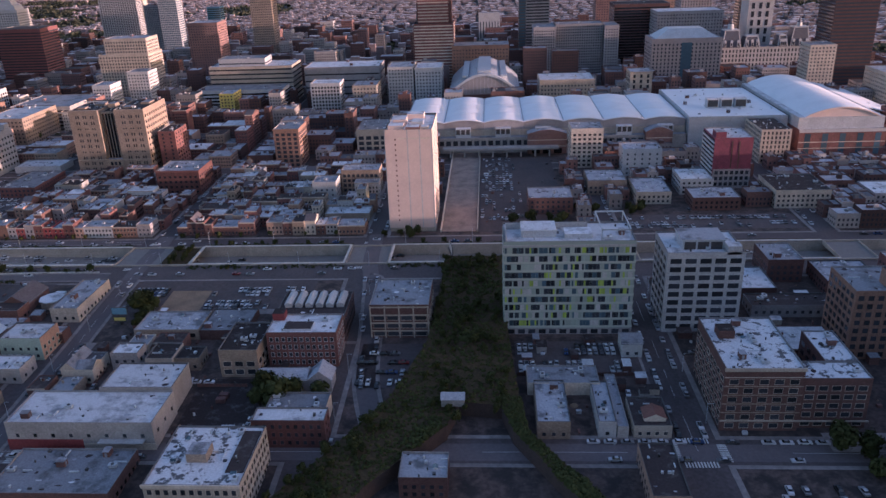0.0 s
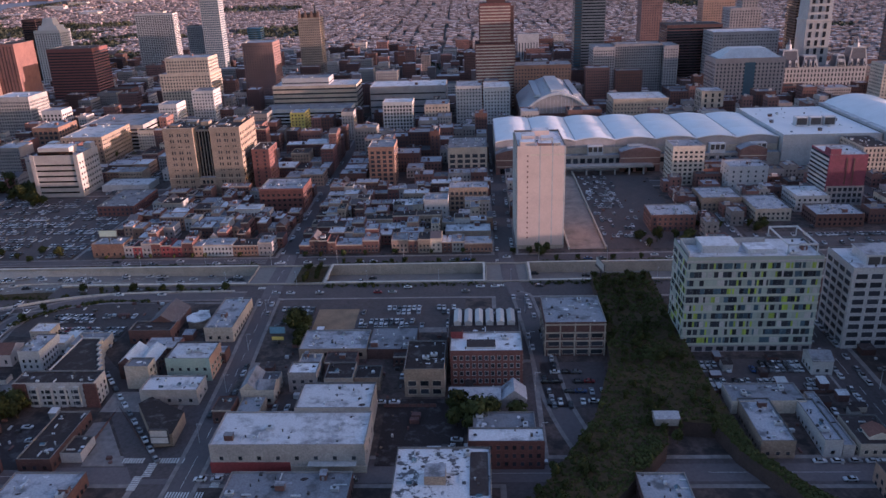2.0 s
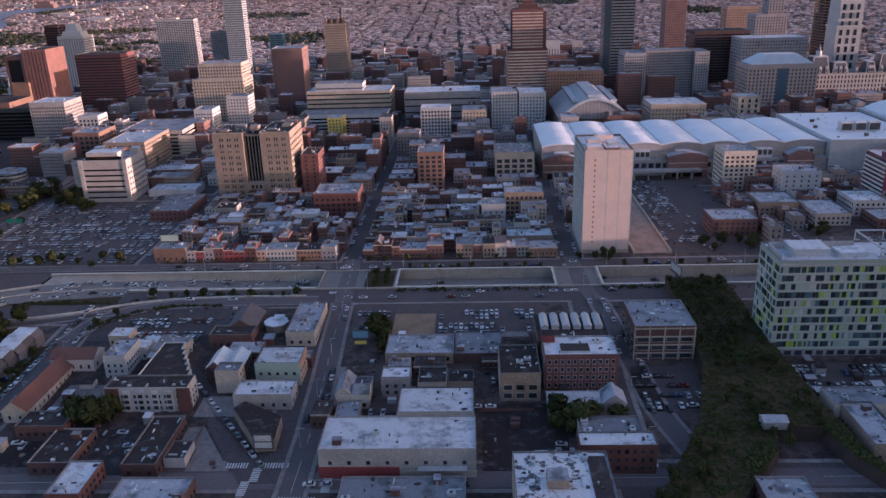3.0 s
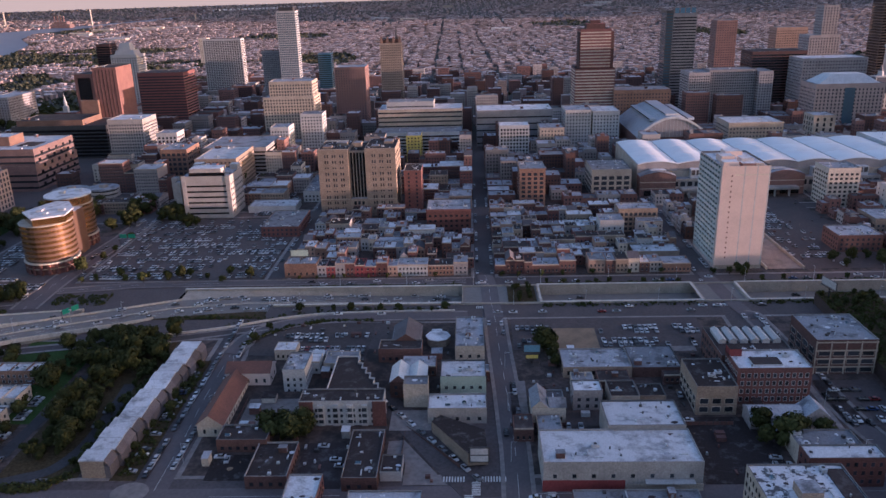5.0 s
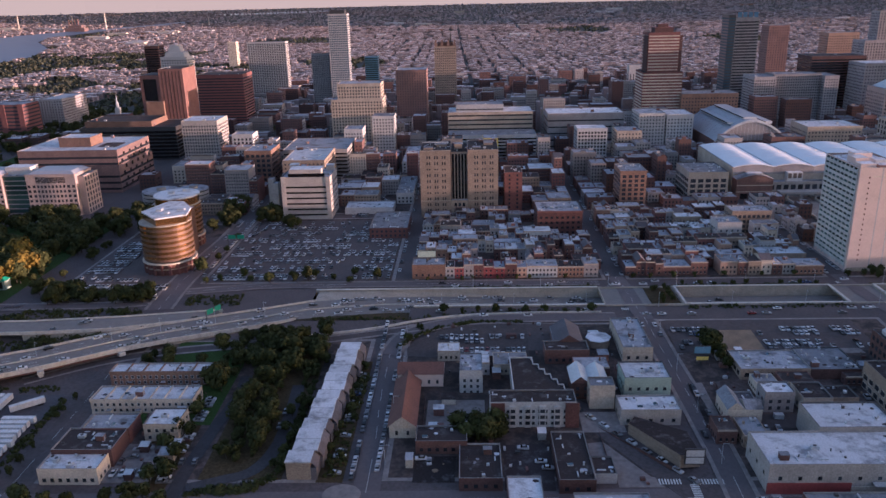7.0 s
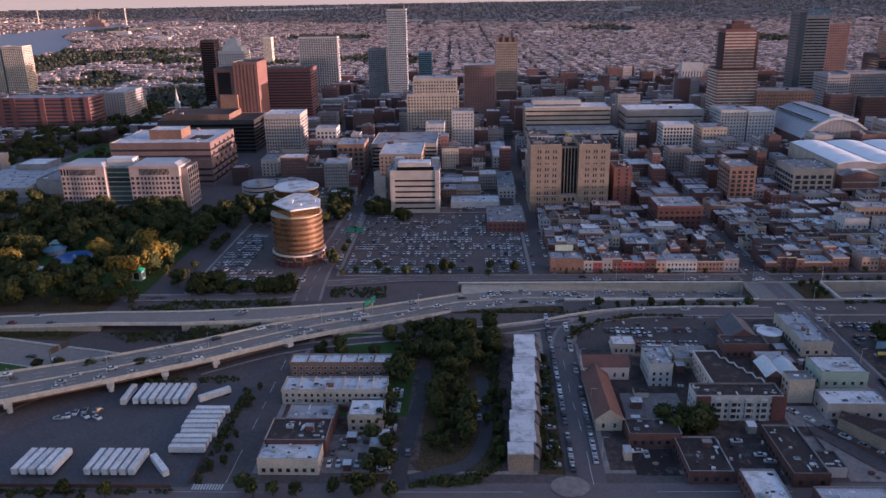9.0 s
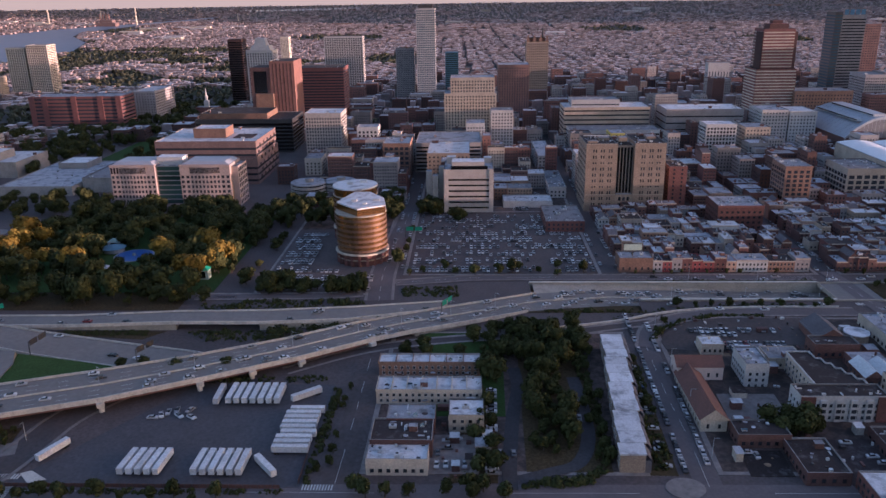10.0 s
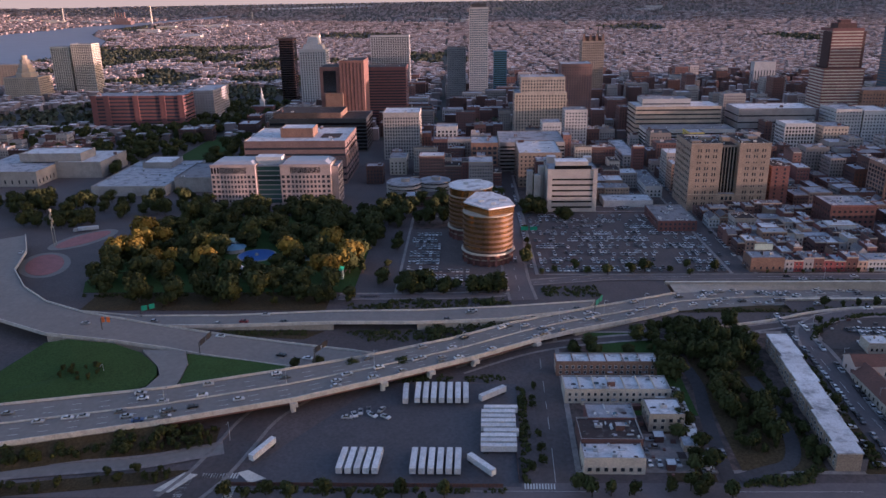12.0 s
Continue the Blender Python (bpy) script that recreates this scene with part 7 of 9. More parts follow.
def free(x0, x1, y0, y1):
    return not any(x0 < b and x1 > a and y0 < d and y1 > c for a, b, c, d in TAKEN)


def buildable(x0, x1, y0, y1):
    return free(x0, x1, y0, y1) and not (x0 < -520 and y0 < 660) and not any(x0 < b and x1 > a and y0 < d and y1 > c for a, b, c, d in OPEN)


def row_house(x0, x1, y0, y1, h, wall, roof, group):
    """A narrow town house: walls with cornice, flat or pitched roof, windows, a chimney."""
    w, d = x1 - x0, y1 - y0
    ob = thing("town_house", x0, y0, 0.15, "", "house", group)
    ob["label"] = {BRICK_RED: "red brick town house", BRICK_BROWN: "brown brick town house", BRICK_DARK: "dark brick town house", BRICK_ORANGE: "orange brick town house", STUCCO: "cream rendered town house",
                   BRICK_TAN: "buff brick town house", STONE_GREY: "grey rendered town house", PAINT_WHITE: "white painted town house", PAINT_PEACH: "peach painted town house", CONCRETE: "grey block-built town house", PAINT_RED: "red painted town house"}[wall] + {
        ROOF_GREY: " with flat grey roof", ROOF_WHITE: " with flat white roof", ROOF_TAR: " with black tar roof", SHINGLE: " with pitched roof"}[roof]
    s = Shape().box(0, w, 0, d, -0.4, h).box(0.05, w - 0.05, -0.35, -0.0, h - 0.45, h + 0.35, 1, 1, False)
    for a in ((0, 0.3, 0, d), (w - 0.3, w, 0, d), (0.3, w - 0.3, d - 0.3, d)):
        s.box(a[0], a[1], a[2], a[3], h, h + 0.45, 0)
    c = hr.uniform(0.5, max(0.6, w - 1.5))
    s.box(c, c + 0.8, d * 0.6, d * 0.6 + 0.8, h, h + hr.uniform(1.2, 2.2))
    part("wall", s, [wall, STONE], ob)
    if roof is SHINGLE:
        part("roof", Shape().gable(-0.2, w + 0.2, -0.2, d + 0.2, h + 0.1, h + 3.2, "x" if hr.random() < 0.6 else "y", 0, 1), [SHINGLE, wall], ob)
    else:
        part("roof", Shape().box(0.3, w - 0.3, 0.0, d - 0.3, h, h + 0.12), roof, ob)
    if w > 6 and roof is not SHINGLE:
        for _ in range(hr.choice((1, 2, 2, 3))):
            nm, me = UNIT_MESHES[hr.choice((0, 1, 2, 2, 3))]
            o = new(nm, me)
            o.parent = ob
            o.matrix_basis = place(hr.uniform(1.8, w - 1.8), hr.uniform(2.4, max(2.5, d - 2.4)), h + 0.1, hr.choice((0, 90))) @ Matrix.Scale(0.8, 4)
    s = Shape()
    for x, y, z, turn in face_spots(w, d, h, 2.4, 3.2, 1.1, 0.6, "NW" if hr.random() < 0.5 else "NE", 0.5):
        if turn == 0:
            s.box(x - 0.55, x + 0.55, -0.03, 0.02, z - 0.8, z + 0.8, 0, 0, False).box(x - 0.65, x + 0.65, -0.07, 0.02, z - 0.95, z - 0.8, 1, 1, False)
        elif turn == 90:
            s.box(w - 0.02, w + 0.06, y - 0.55, y + 0.55, z - 0.8, z + 0.8, 0, 0, False)
        else:
            s.box(-0.06, 0.02, y - 0.55, y + 0.55, z - 0.8, z + 0.8, 0, 0, False)
    if s.f:
        part("facade_glazing", s, [GLASS, STONE], ob, "", "stuff")
    return ob


count = 0
REST = Shape()
REST_MATS = [BRICK_MIX, ROOF_MIX, GLASS, PALE_MIX]


def plain_house(x0, x1, y0, y1, h):
    """One of the many: walls, parapet, sunk roof and windows, added to the joined rest."""
    w, d = x1 - x0, y1 - y0
    m = 3 if hr.random() < 0.34 else 0
    one = Shape().shell(w, d, -0.3, h, h + 0.7, 0.3, m)
    one.face([(0.3, 0.3, h), (w - 0.3, 0.3, h), (w - 0.3, d - 0.3, h), (0.3, d - 0.3, h)], 1)
    for _ in range(0 if w < 7 or d < 7 else hr.choice((1, 2, 3, 4))):
        ux, uy = hr.uniform(1, w - 5), hr.uniform(1, max(1.5, d - 5))
        one.box(ux, ux + hr.uniform(1.2, 4.5), uy, uy + hr.uniform(1.2, 3.5), h, h + hr.uniform(0.8, 3.2), hr.choice((0, 3, 3)), 1)
    for x, y, z, turn in face_spots(w, d, h, 2.8, 3.5, 1.3, 0.8, "NEW", 0.5):
        if turn == 0:
            one.face([(x - 0.65, -0.05, z - 0.9), (x + 0.65, -0.05, z - 0.9), (x + 0.65, -0.05, z + 0.9), (x - 0.65, -0.05, z + 0.9)], 2)
        else:
            q = -0.05 if turn < 0 else w + 0.05
            one.face([(q, y - 0.65, z - 0.9), (q, y + 0.65, z - 0.9), (q, y + 0.65, z + 0.9), (q, y - 0.65, z + 0.9)], 2)
    i = len(REST.v)
    REST.v += [(x + x0, y + y0, z) for x, y, z in one.v]
    REST.f += [tuple(i + k for k in f) for f in one.f]
    REST.m += one.m
# painted row along the expressway
building("corner_shop", "orange brick corner shop with billboard on its roof", -362, -339.2, 497, 513, 9.6, BRICK_ORANGE, ROOF_GREY, bay=3.6, floor=4.4, ww=1.3, wh=1.9, units=1)
x = -339
for w, wall in ((6.4, STONE_GREY), (6.4, PAINT_RED), (6.8, STONE_GREY), (6.8, BRICK_RED), (7, PAINT_RED), (8, PAINT_RED), (8, BRICK_RED), (7, PAINT_PEACH), (21, PAINT_WHITE), (18, BRICK_ORANGE), (10, STONE_GREY)):
    row_house(x, x + w - 0.05, 497, 511, hr.uniform(7.5, 10.5), wall, hr.choice((ROOF_GREY, ROOF_GREY, ROOF_TAR)), "houses along the expressway")
    x += w
TAKEN.append((-362, -230, 490, 512))
TAKEN.append((-31, -1, 494, 714))
TAKEN.append((-1, 78, 688, 718))
cols = [(-613, -524), (-504, -374), (-360, -229), (-215, -79), (-65, 81), (95, 225), (239, 373), (387, 500)]
for cx0, cx1 in cols:
    for by0, by1 in ((498, 651), (670, 793), (808, 905), (926, 1000)):
        y = by0
        while y < by1 - 9:
            d = hr.uniform(11, 17) if y < 660 else hr.uniform(14, 26)
            if y + d > by1:
                d = by1 - y
            x = cx0
            while x < cx1 - 4:
                w = (hr.uniform(5.5, 9.5) if hr.random() < 0.7 else hr.uniform(10, 22)) if y < 660 else hr.uniform(8, 26)
                w = min(w, cx1 - x)
                yy = y + hr.uniform(-0.8, 0.8)
                if w > 4 and buildable(x, x + w, yy, yy + d) and hr.random() > 0.13:
                    h = hr.choice((6.5, 7.5, 9, 9.5, 10, 11, 12.5)) if y < 700 else hr.choice((9, 11, 13, 15, 18, 22, 26, 32))
                    wall, roof = hr.choice(WALLS), hr.choice(ROOFS)
                    if w < 9 and hr.random() < 0.12:
                        roof = SHINGLE
                    if y < 800 and count < 250:
                        row_house(x, x + w - 0.04, yy, yy + d - 1.2, h, wall, roof, "town houses of the old quarter")
                        count += 1
                    else:
                        plain_house(x, x + w - 0.04, yy, yy + d - 1.2, h)
                x += w
            y += d + (hr.uniform(3, 7) if hr.random() < 0.45 else 0.3)


for x0e, x1e, y0e, y1e in ((-1420, -1020, 760, 1000), (-1300, -1100, 560, 740), (-660, -632, 760, 1000)):
    y = y0e
    while y < y1e - 12:
        x = x0e
        while x < x1e - 6:
            w = hr.uniform(9, 24)
            if buildable(x, x + w, y, y + 16) and hr.random() < 0.72 and (x + 1000) % 120 > 14:
                plain_house(x, x + w, y, y + hr.uniform(12, 17), hr.choice((8, 9, 11, 13, 18)))
            x += w + hr.choice((0.2, 0.2, 5))
        y += 25
# small houses north of the expressway
for x0, x1, y0, y1, h, wall, roof in ((-181, -170, 333, 344, 6, STUCCO, ROOF_GREY), (-168, -152, 334, 345, 6.5, BRICK_BROWN, ROOF_TAR), (-134, -112, 342, 347, 5, BRICK_DARK, ROOF_TAR), (-212, -203, 290, 302, 7, BRICK_BROWN, ROOF_TAR), (-201, -190, 287, 303, 6, BRICK_TAN, ROOF_GREY),
                                      (-268, -250, 352, 364, 6, BRICK_BROWN, ROOF_GREY), (-245, -222, 346, 354, 6, BRICK_DARK, ROOF_GREY), (-340, -328, 372, 382, 6, STUCCO, ROOF_WHITE), (-322, -312, 356, 366, 7, PAINT_WHITE, ROOF_WHITE), (-310, -292, 356, 370, 6, STUCCO, ROOF_GREY),
                                      (118, 140, 332, 350, 8, BRICK_RED, ROOF_GREY), (140, 170, 322, 345, 9, BRICK_BROWN, ROOF_WHITE), (110, 140, 395, 422, 10, BRICK_RED, ROOF_GREY), (190, 220, 365, 390, 12, BRICK_DARK, ROOF_GREY)):
    row_house(x0, x1, y0, y1, h, wall, roof, "small houses north of the expressway")

# ---- trees ----
tr = random.Random(5)


def leaf_tree(name, height, spread, n_leaf, leaf, size):
    """Meshes of a tapered trunk with limbs, and of a crown of many leaf clumps."""
    t = Shape()
    t.tube(0, 0, 0.32, -0.2, height * 0.5, 7, 0, 0, 0.55)
    lobes = []
    for k in range(10):
        a, r = tr.uniform(0, 6.28), tr.uniform(0.2, 0.66) * spread
        z = height * tr.uniform(0.32, 0.78)
        lobes.append((r * math.cos(a), r * math.sin(a), z, spread * tr.uniform(0.42, 0.6)))
        p, q = Vector((0, 0, height * 0.34)), Vector(lobes[-1][:3])
        for o in ((0.1, 0), (0, 0.1)):
            t.face([(p.x - o[0], p.y - o[1], p.z), (p.x + o[0], p.y + o[1], p.z), (q.x + o[0] * 0.3, q.y + o[1] * 0.3, q.z), (q.x - o[0] * 0.3, q.y - o[1] * 0.3, q.z)])
    lobes.append((0, 0, height * 0.72, spread * 0.6))
    c = Shape()
    for k in range(n_leaf):
        lx, ly, lz, lr = tr.choice(lobes)
        d = Vector((tr.gauss(0, 1), tr.gauss(0, 1), tr.gauss(0, 0.8))).normalized()
        p = Vector((lx, ly, lz)) + d * lr * tr.uniform(0.55, 1.12)
        u = Vector((tr.gauss(0, 1), tr.gauss(0, 1), tr.gauss(0, 1))).normalized()
        v = d.cross(u).normalized()
        w = (d.cross(v) + d * tr.uniform(-0.5, 0.5)).normalized()
        s1, s2 = size * tr.uniform(0.6, 1.3), size * tr.uniform(0.5, 1.0)
        c.face([p - v * s1, p - w * s2, p + v * s1 * 0.9, p + w * s2 * 1.1])
    return t.mesh("trunk", [BARK]), c.mesh("crown", [leaf])


TREES = [leaf_tree("a", 13, 5.4, 950, LEAF, 0.9), leaf_tree("b", 16, 6.8, 1250, LEAF, 1.02), leaf_tree("c", 9, 3.8, 620, LEAF, 0.7), leaf_tree("d", 15, 6.4, 1150, LEAF_SUNLIT, 1.0), leaf_tree("e", 6.2, 2.8, 420, LEAF, 0.56)]
TREE_LABELS = ("leafy green street tree", "tall broad green park tree", "small rounded green tree", "tall tree with low sunlight painted gold into its crown", "young slender green tree")


def tree(x, y, k, s=1.0, z=0.1, group=""):
    ob = tagged(new("tree", TREES[k][0]), TREE_LABELS[k], "tree", group)
    ob.matrix_world = place(*site(x, y, z), tr.uniform(0, 360)) @ Matrix.Diagonal((s, s, s * tr.uniform(0.88, 1.12), 1))
    part("crown", TREES[k][1], [], ob)


WOOD = Shape()


def wood_tree(x, y, k, s, z):
    """One more tree for the joined thickets."""
    for j, me in enumerate(TREES[k]):
        m = pose(*site(x, y, z), 0, 0, tr.uniform(0, 360)) @ Matrix.Diagonal((s / PLAN, s / PLAN, s / PLAN, 1))
        i = len(WOOD.v)
        WOOD.v += [tuple(m @ v.co) for v in me.vertices]
        WOOD.f += [tuple(i + a for a in p.vertices) for p in me.polygons]
        WOOD.m += [1 - j] * len(me.polygons)


def grove(n, x0, x1, y0, y1, kinds, gap, group, keep=lambda x, y: True, z=0.1, s=(0.8, 1.2), joined=False):
    pts = []
    tries = 0
    while len(pts) < n and tries < n * 30:
        tries += 1
        x, y = tr.uniform(x0, x1), tr.uniform(y0, y1)
        if keep(x, y) and all((x - a) ** 2 + (y - b) ** 2 > gap * gap for a, b in pts):
            pts.append((x, y))
            if joined:
                wood_tree(x, y, tr.choice(kinds), tr.uniform(*s), z)
            else:
                tree(x, y, tr.choice(kinds), tr.uniform(*s), z, group)


def in_park(x, y):
    """Ground of the square where trees stand, clear of the pool, the stalls and the paths."""
    if x < (-794 - (y - 434) * 0.5 if y < 480 else -817) or (x < -795 and y > 605):
        return False
    if ((x + 715) / 21) ** 2 + ((y - 530) / 24) ** 2 < 1:
        return False
    return all((x - a) ** 2 + (y - b) ** 2 > 60 for a, b in ((-719, 492), (-679, 524), (-740, 558), (-646, 486)))


# Gold-coloured trees stand where low sun strikes the park crowns.
for x, y, s in ((-807, 558, 1.2), (-791, 552, 0.85), (-809, 530, 1.0), (-803, 540, 1.1), (-812, 516, 0.95), (-801, 520, 1.05), (-815, 508, 0.8), (-780, 502, 0.9), (-770, 508, 0.8), (-742, 496, 1.05), (-746, 532, 1.0), (-752, 540, 0.8),
                (-686, 520, 1.05), (-680, 514, 0.8), (-656, 531, 1.1), (-655, 480, 1.05), (-649, 484, 0.8), (-640, 509, 1.15), (-643, 498, 1.0)):
    tree(x, y, 3, s * 1.3, 0.2, "park trees turning golden")
grove(98, -816, -628, 437, 640, (0, 1, 1, 0, 1), 9.5, "park trees", in_park, s=(0.95, 1.3))
grove(68, -812, -630, 434, 642, (0, 0, 2), 7, "park trees", in_park, s=(0.75, 1.1), joined=True)
grove(16, -936, -880, 604, 634, (1, 0), 7, "trees behind the plaza", lambda x, y: free(x - 3, x + 3, y - 3, y + 3), s=(0.7, 0.95), joined=True)
grove(20, -800, -670, 640, 660, (0, 1), 7, "trees before the federal office", joined=True)
grove(50, -1100, -800, 590, 690, (0, 1), 8, "trees by the visitor centre", lambda x, y: free(x - 3, x + 3, y - 3, y + 3) and y > 640 + (x + 800) * 0.1, joined=True)
grove(120, -1010, -795, 800, 1100, (0, 0, 1), 8, "mall trees", lambda x, y: not (-905 < x < -862) and free(x - 3, x + 3, y - 3, y + 3), joined=True)
grove(22, -632, -566, 608, 690, (0, 1), 6.5, "trees by the parking ramp", lambda x, y: free(x - 3, x + 3, y - 3, y + 3), joined=True)
grove(10, -540, -526, 604, 690, (0, 1, 0), 7, "trees behind the round office", s=(0.8, 1.1), joined=True)
grove(12, -508, -489, 640, 672, (0, 0, 2), 5, "trees by the garage", s=(0.8, 1.0), joined=True)
for x, y, k, s_ in ((-474, 624, 0, 1.0), (-478, 628, 0, 0.9), (-470, 630, 2, 1.1), (-482, 503, 2, 0.9), (-461, 499, 4, 0.9), (-430, 501, 2, 0.8), (-403, 506, 2, 0.8), (-515, 514, 1, 0.75), (-511, 540, 2, 0.8), (-511, 560, 2, 0.7), (-511, 590, 2, 0.8)):
    tree(x, y, k, s_, 0.2, "trees along the parking lot")
grove(12, -607, -570, 456, 470, (2, 0, 2), 4.5, "trees before the round office", s=(0.8, 1.1), joined=True)
grove(7, -556, -533, 458, 470, (0, 2), 4.5, "trees before the round office", s=(0.7, 1.0), joined=True)
grove(16, -634, -610, 470, 610, (2, 0, 2), 6, "trees beside the park street", lambda x, y: abs(x + 622) > 7, s=(0.7, 1.0), joined=True)
grove(46, -1140, -955, 925, 1098, (2,), 9, "trees by the government block", lambda x, y: free(x - 3, x + 3, y - 3, y + 3), s=(1.3, 1.9), joined=True)
grove(55, -985, -868, 1105, 1340, (2,), 10, "trees by the old hall", lambda x, y: free(x - 3, x + 3, y - 3, y + 3), s=(1.4, 2.0), joined=True)
for x, y in ((-1180, 1015), (-1168, 1028), (-1196, 1005), (-1150, 1000)):
    wood_tree(x, y, 2, 1.7, 0.1)
grove(7, -500, -440, 700, 770, (0, 1), 9, "trees by the garage", joined=True)
grove(70, -455, -403, 268, 404, (0, 1, 2, 2), 5.2, "thicket behind the terrace", lambda x, y: (-435 < x < -416 and y > 279) or y > 352 or (x < -449 and y > 338), s=(0.6, 0.95), joined=True)
grove(18, -505, -420, 362, 408, (0, 2, 2), 6, "trees below the viaduct", lambda x, y: y < 410 - (x + 420) * -0.2 - (12 if x < -470 else 0) and not (x < -455 and y < 362), s=(0.6, 0.9))
grove(12, -600, -532, 456, 470, (2, 4, 2), 5, "trees round the parking lot")
grove(9, -506, -380, 490, 497, (4, 2), 9, "trees along the parking lot", z=0.15)
grove(8, -358, -240, 492.5, 496, (4, 4), 8, "street trees", s=(0.45, 0.65))
grove(7, -210, -95, 492.5, 497, (4, 4, 2), 8, "street trees", s=(0.5, 0.7))
grove(5, -73, -42, 488, 495, (2, 4), 5, "trees before the tower", s=(0.8, 1.0))
grove(9, -208, -191, 448, 473, (4, 4), 3, "shrubs on the bridge planter", z=0.5, s=(0.6, 0.9), joined=True)
grove(10, -340, -245, 434.5, 437, (4, 2), 8, "trees beside the frontage road", s=(0.5, 0.85))
tree(-358, 396, 4, 1.0, 0.3, "trees beside the frontage road")
tree(-352, 410, 4, 0.8, 0.3, "trees beside the frontage road")
grove(8, -184, -90, 477.5, 480.5, (4, 4), 9, "trees above the expressway wall", s=(0.5, 0.8))
grove(6, -50, 70, 477.5, 480.5, (4, 4), 12, "trees above the expressway wall", s=(0.5, 0.8))
grove(6, -194, -186, 356, 390, (2, 0), 4, "trees at the parking lot edge")
grove(10, -330, -305, 292, 304, (2, 0, 4), 4, "trees in a back garden")
grove(9, -104, -70, 286, 298, (2, 0), 4, "trees in a dark yard")
grove(10, -650, -560, 240, 246, (4, 2, 2), 7, "trees along the truck yard", s=(0.8, 1.1))
grove(9, -512, -440, 244, 252, (2, 4, 2), 5, "trees along the street", s=(0.8, 1.05))
grove(7, -526, -521, 262, 336, (4, 4), 6, "trees at the yard fence", s=(0.6, 0.8))
grove(9, -462, -450, 258, 335, (2, 2), 5, "trees behind the brick rows")
grove(26, -436, -418, 276, 350, (2, 2, 4), 4.5, "trees on the lane green", s=(0.5, 0.8), joined=True)
grove(16, -408, -401, 262, 372, (4, 2), 4.5, "trees behind the terrace gardens", s=(0.6, 0.9), joined=True)
grove(18, -386, -377, 262, 372, (4, 4, 2), 4.5, "trees in the front gardens", s=(0.5, 0.8), joined=True)
grove(110, -840, -668, 250, 294, (2, 4, 4), 3.2, "bushes on the embankment", lambda x, y: 281 + (x + 680) * 0.2 - 4 < y < 290 + (x + 691) * 0.29 - 0.5, s=(0.55, 0.85), joined=True)
grove(30, -840, -675, 232, 262, (2, 4, 4), 4, "bushes beside the slip road", lambda x, y: 252 + (x + 680) * 0.16 < y < 260 + (x + 690) * 0.17, s=(0.5, 0.8), joined=True)
grove(8, -660, -540, 340, 356, (2, 0), 6, "trees below the viaduct", lambda x, y: y > 345 - (x + 600) * 0.1 and x < -580, s=(0.6, 0.8))
grove(6, 20, 60, 496, 520, (2, 4), 6, "trees by the parking lot")
grove(6, 66, 120, 528, 545, (4, 2), 6, "trees by the parking lot")
grove(5, 300, 330, 520, 540, (4, 2), 6, "trees by the parking lot")
grove(5, 140, 175, 238, 256, (1, 0), 6, "trees at the corner")
grove(12, -772, -735, 325, 352, (4, 4), 3.5, "bushes on the ramp lawn", lambda x, y: ((x + 754) / 1.6) ** 2 + (y - 338) ** 2 < 80, z=6.2, s=(0.35, 0.6), joined=True)
grove(70, -34, 14, 262, 436, (2, 4, 4), 3.5, "trees on the old railway", lambda x, y: -22 - max(0, 334 - y) * 0.3 < x < 13, z=7.4, s=(0.5, 0.8), joined=True)
grove(30, -95, -40, 170, 270, (2, 4, 4), 3.5, "trees on the old railway", lambda x, y: abs((x + 50) - (y - 244) * 0.62) < 12, z=7.3, s=(0.5, 0.8), joined=True)

tagged(new("thicket_trees", WOOD.mesh("thicket_trees", [LEAF, BARK])), "dense green thicket trees with dark gaps", "trees", "", "stuff")


def scrub(name, label, areas, n, seed, lo=0.5, hi=1.5):
    """Low bushes as many leaf clumps."""
    r = random.Random(seed)
    s = Shape()
    for poly, z in areas:
        xs, ys = [p[0] for p in poly], [p[1] for p in poly]
        made = 0
        k = 0
        while made < n and k < n * 20:
            k += 1
            x, y = r.uniform(min(xs), max(xs)), r.uniform(min(ys), max(ys))
            inside = False
            for (ax, ay), (bx, by) in zip(poly, poly[1:] + poly[:1]):
                if (ay > y) != (by > y) and x < (bx - ax) * (y - ay) / (by - ay) + ax:
                    inside = not inside
            if not inside:
                continue
            made += 1
            rad = r.uniform(lo, hi) * (1 + 1.1 * max(0, noise.noise((x * 0.06, y * 0.06, 3.0))) * 2)
            for _ in range(22):
                d = Vector((r.gauss(0, 1), r.gauss(0, 1), abs(r.gauss(0, 1)))).normalized()
                p = Vector((x, y, z)) + Vector((d.x, d.y, d.z * 1.2)) * rad * r.uniform(0.6, 1.1)
                u = Vector((r.gauss(0, 1), r.gauss(0, 1), r.gauss(0, 1))).normalized()
                v = d.cross(u).normalized()
                w = d.cross(v)
                q = 0.42 * rad ** 0.5
                s.face([p - v * q, p - w * q * 0.8, p + v * q, p + w * q * 0.9])
    tagged(new(name, s.laid().mesh(name, [LEAF])), label, "bushes", "", "stuff")


scrub("viaduct_bushes", "dense low green bushes on the old railway", RAIL, 1500, 21, 0.35, 0.9)
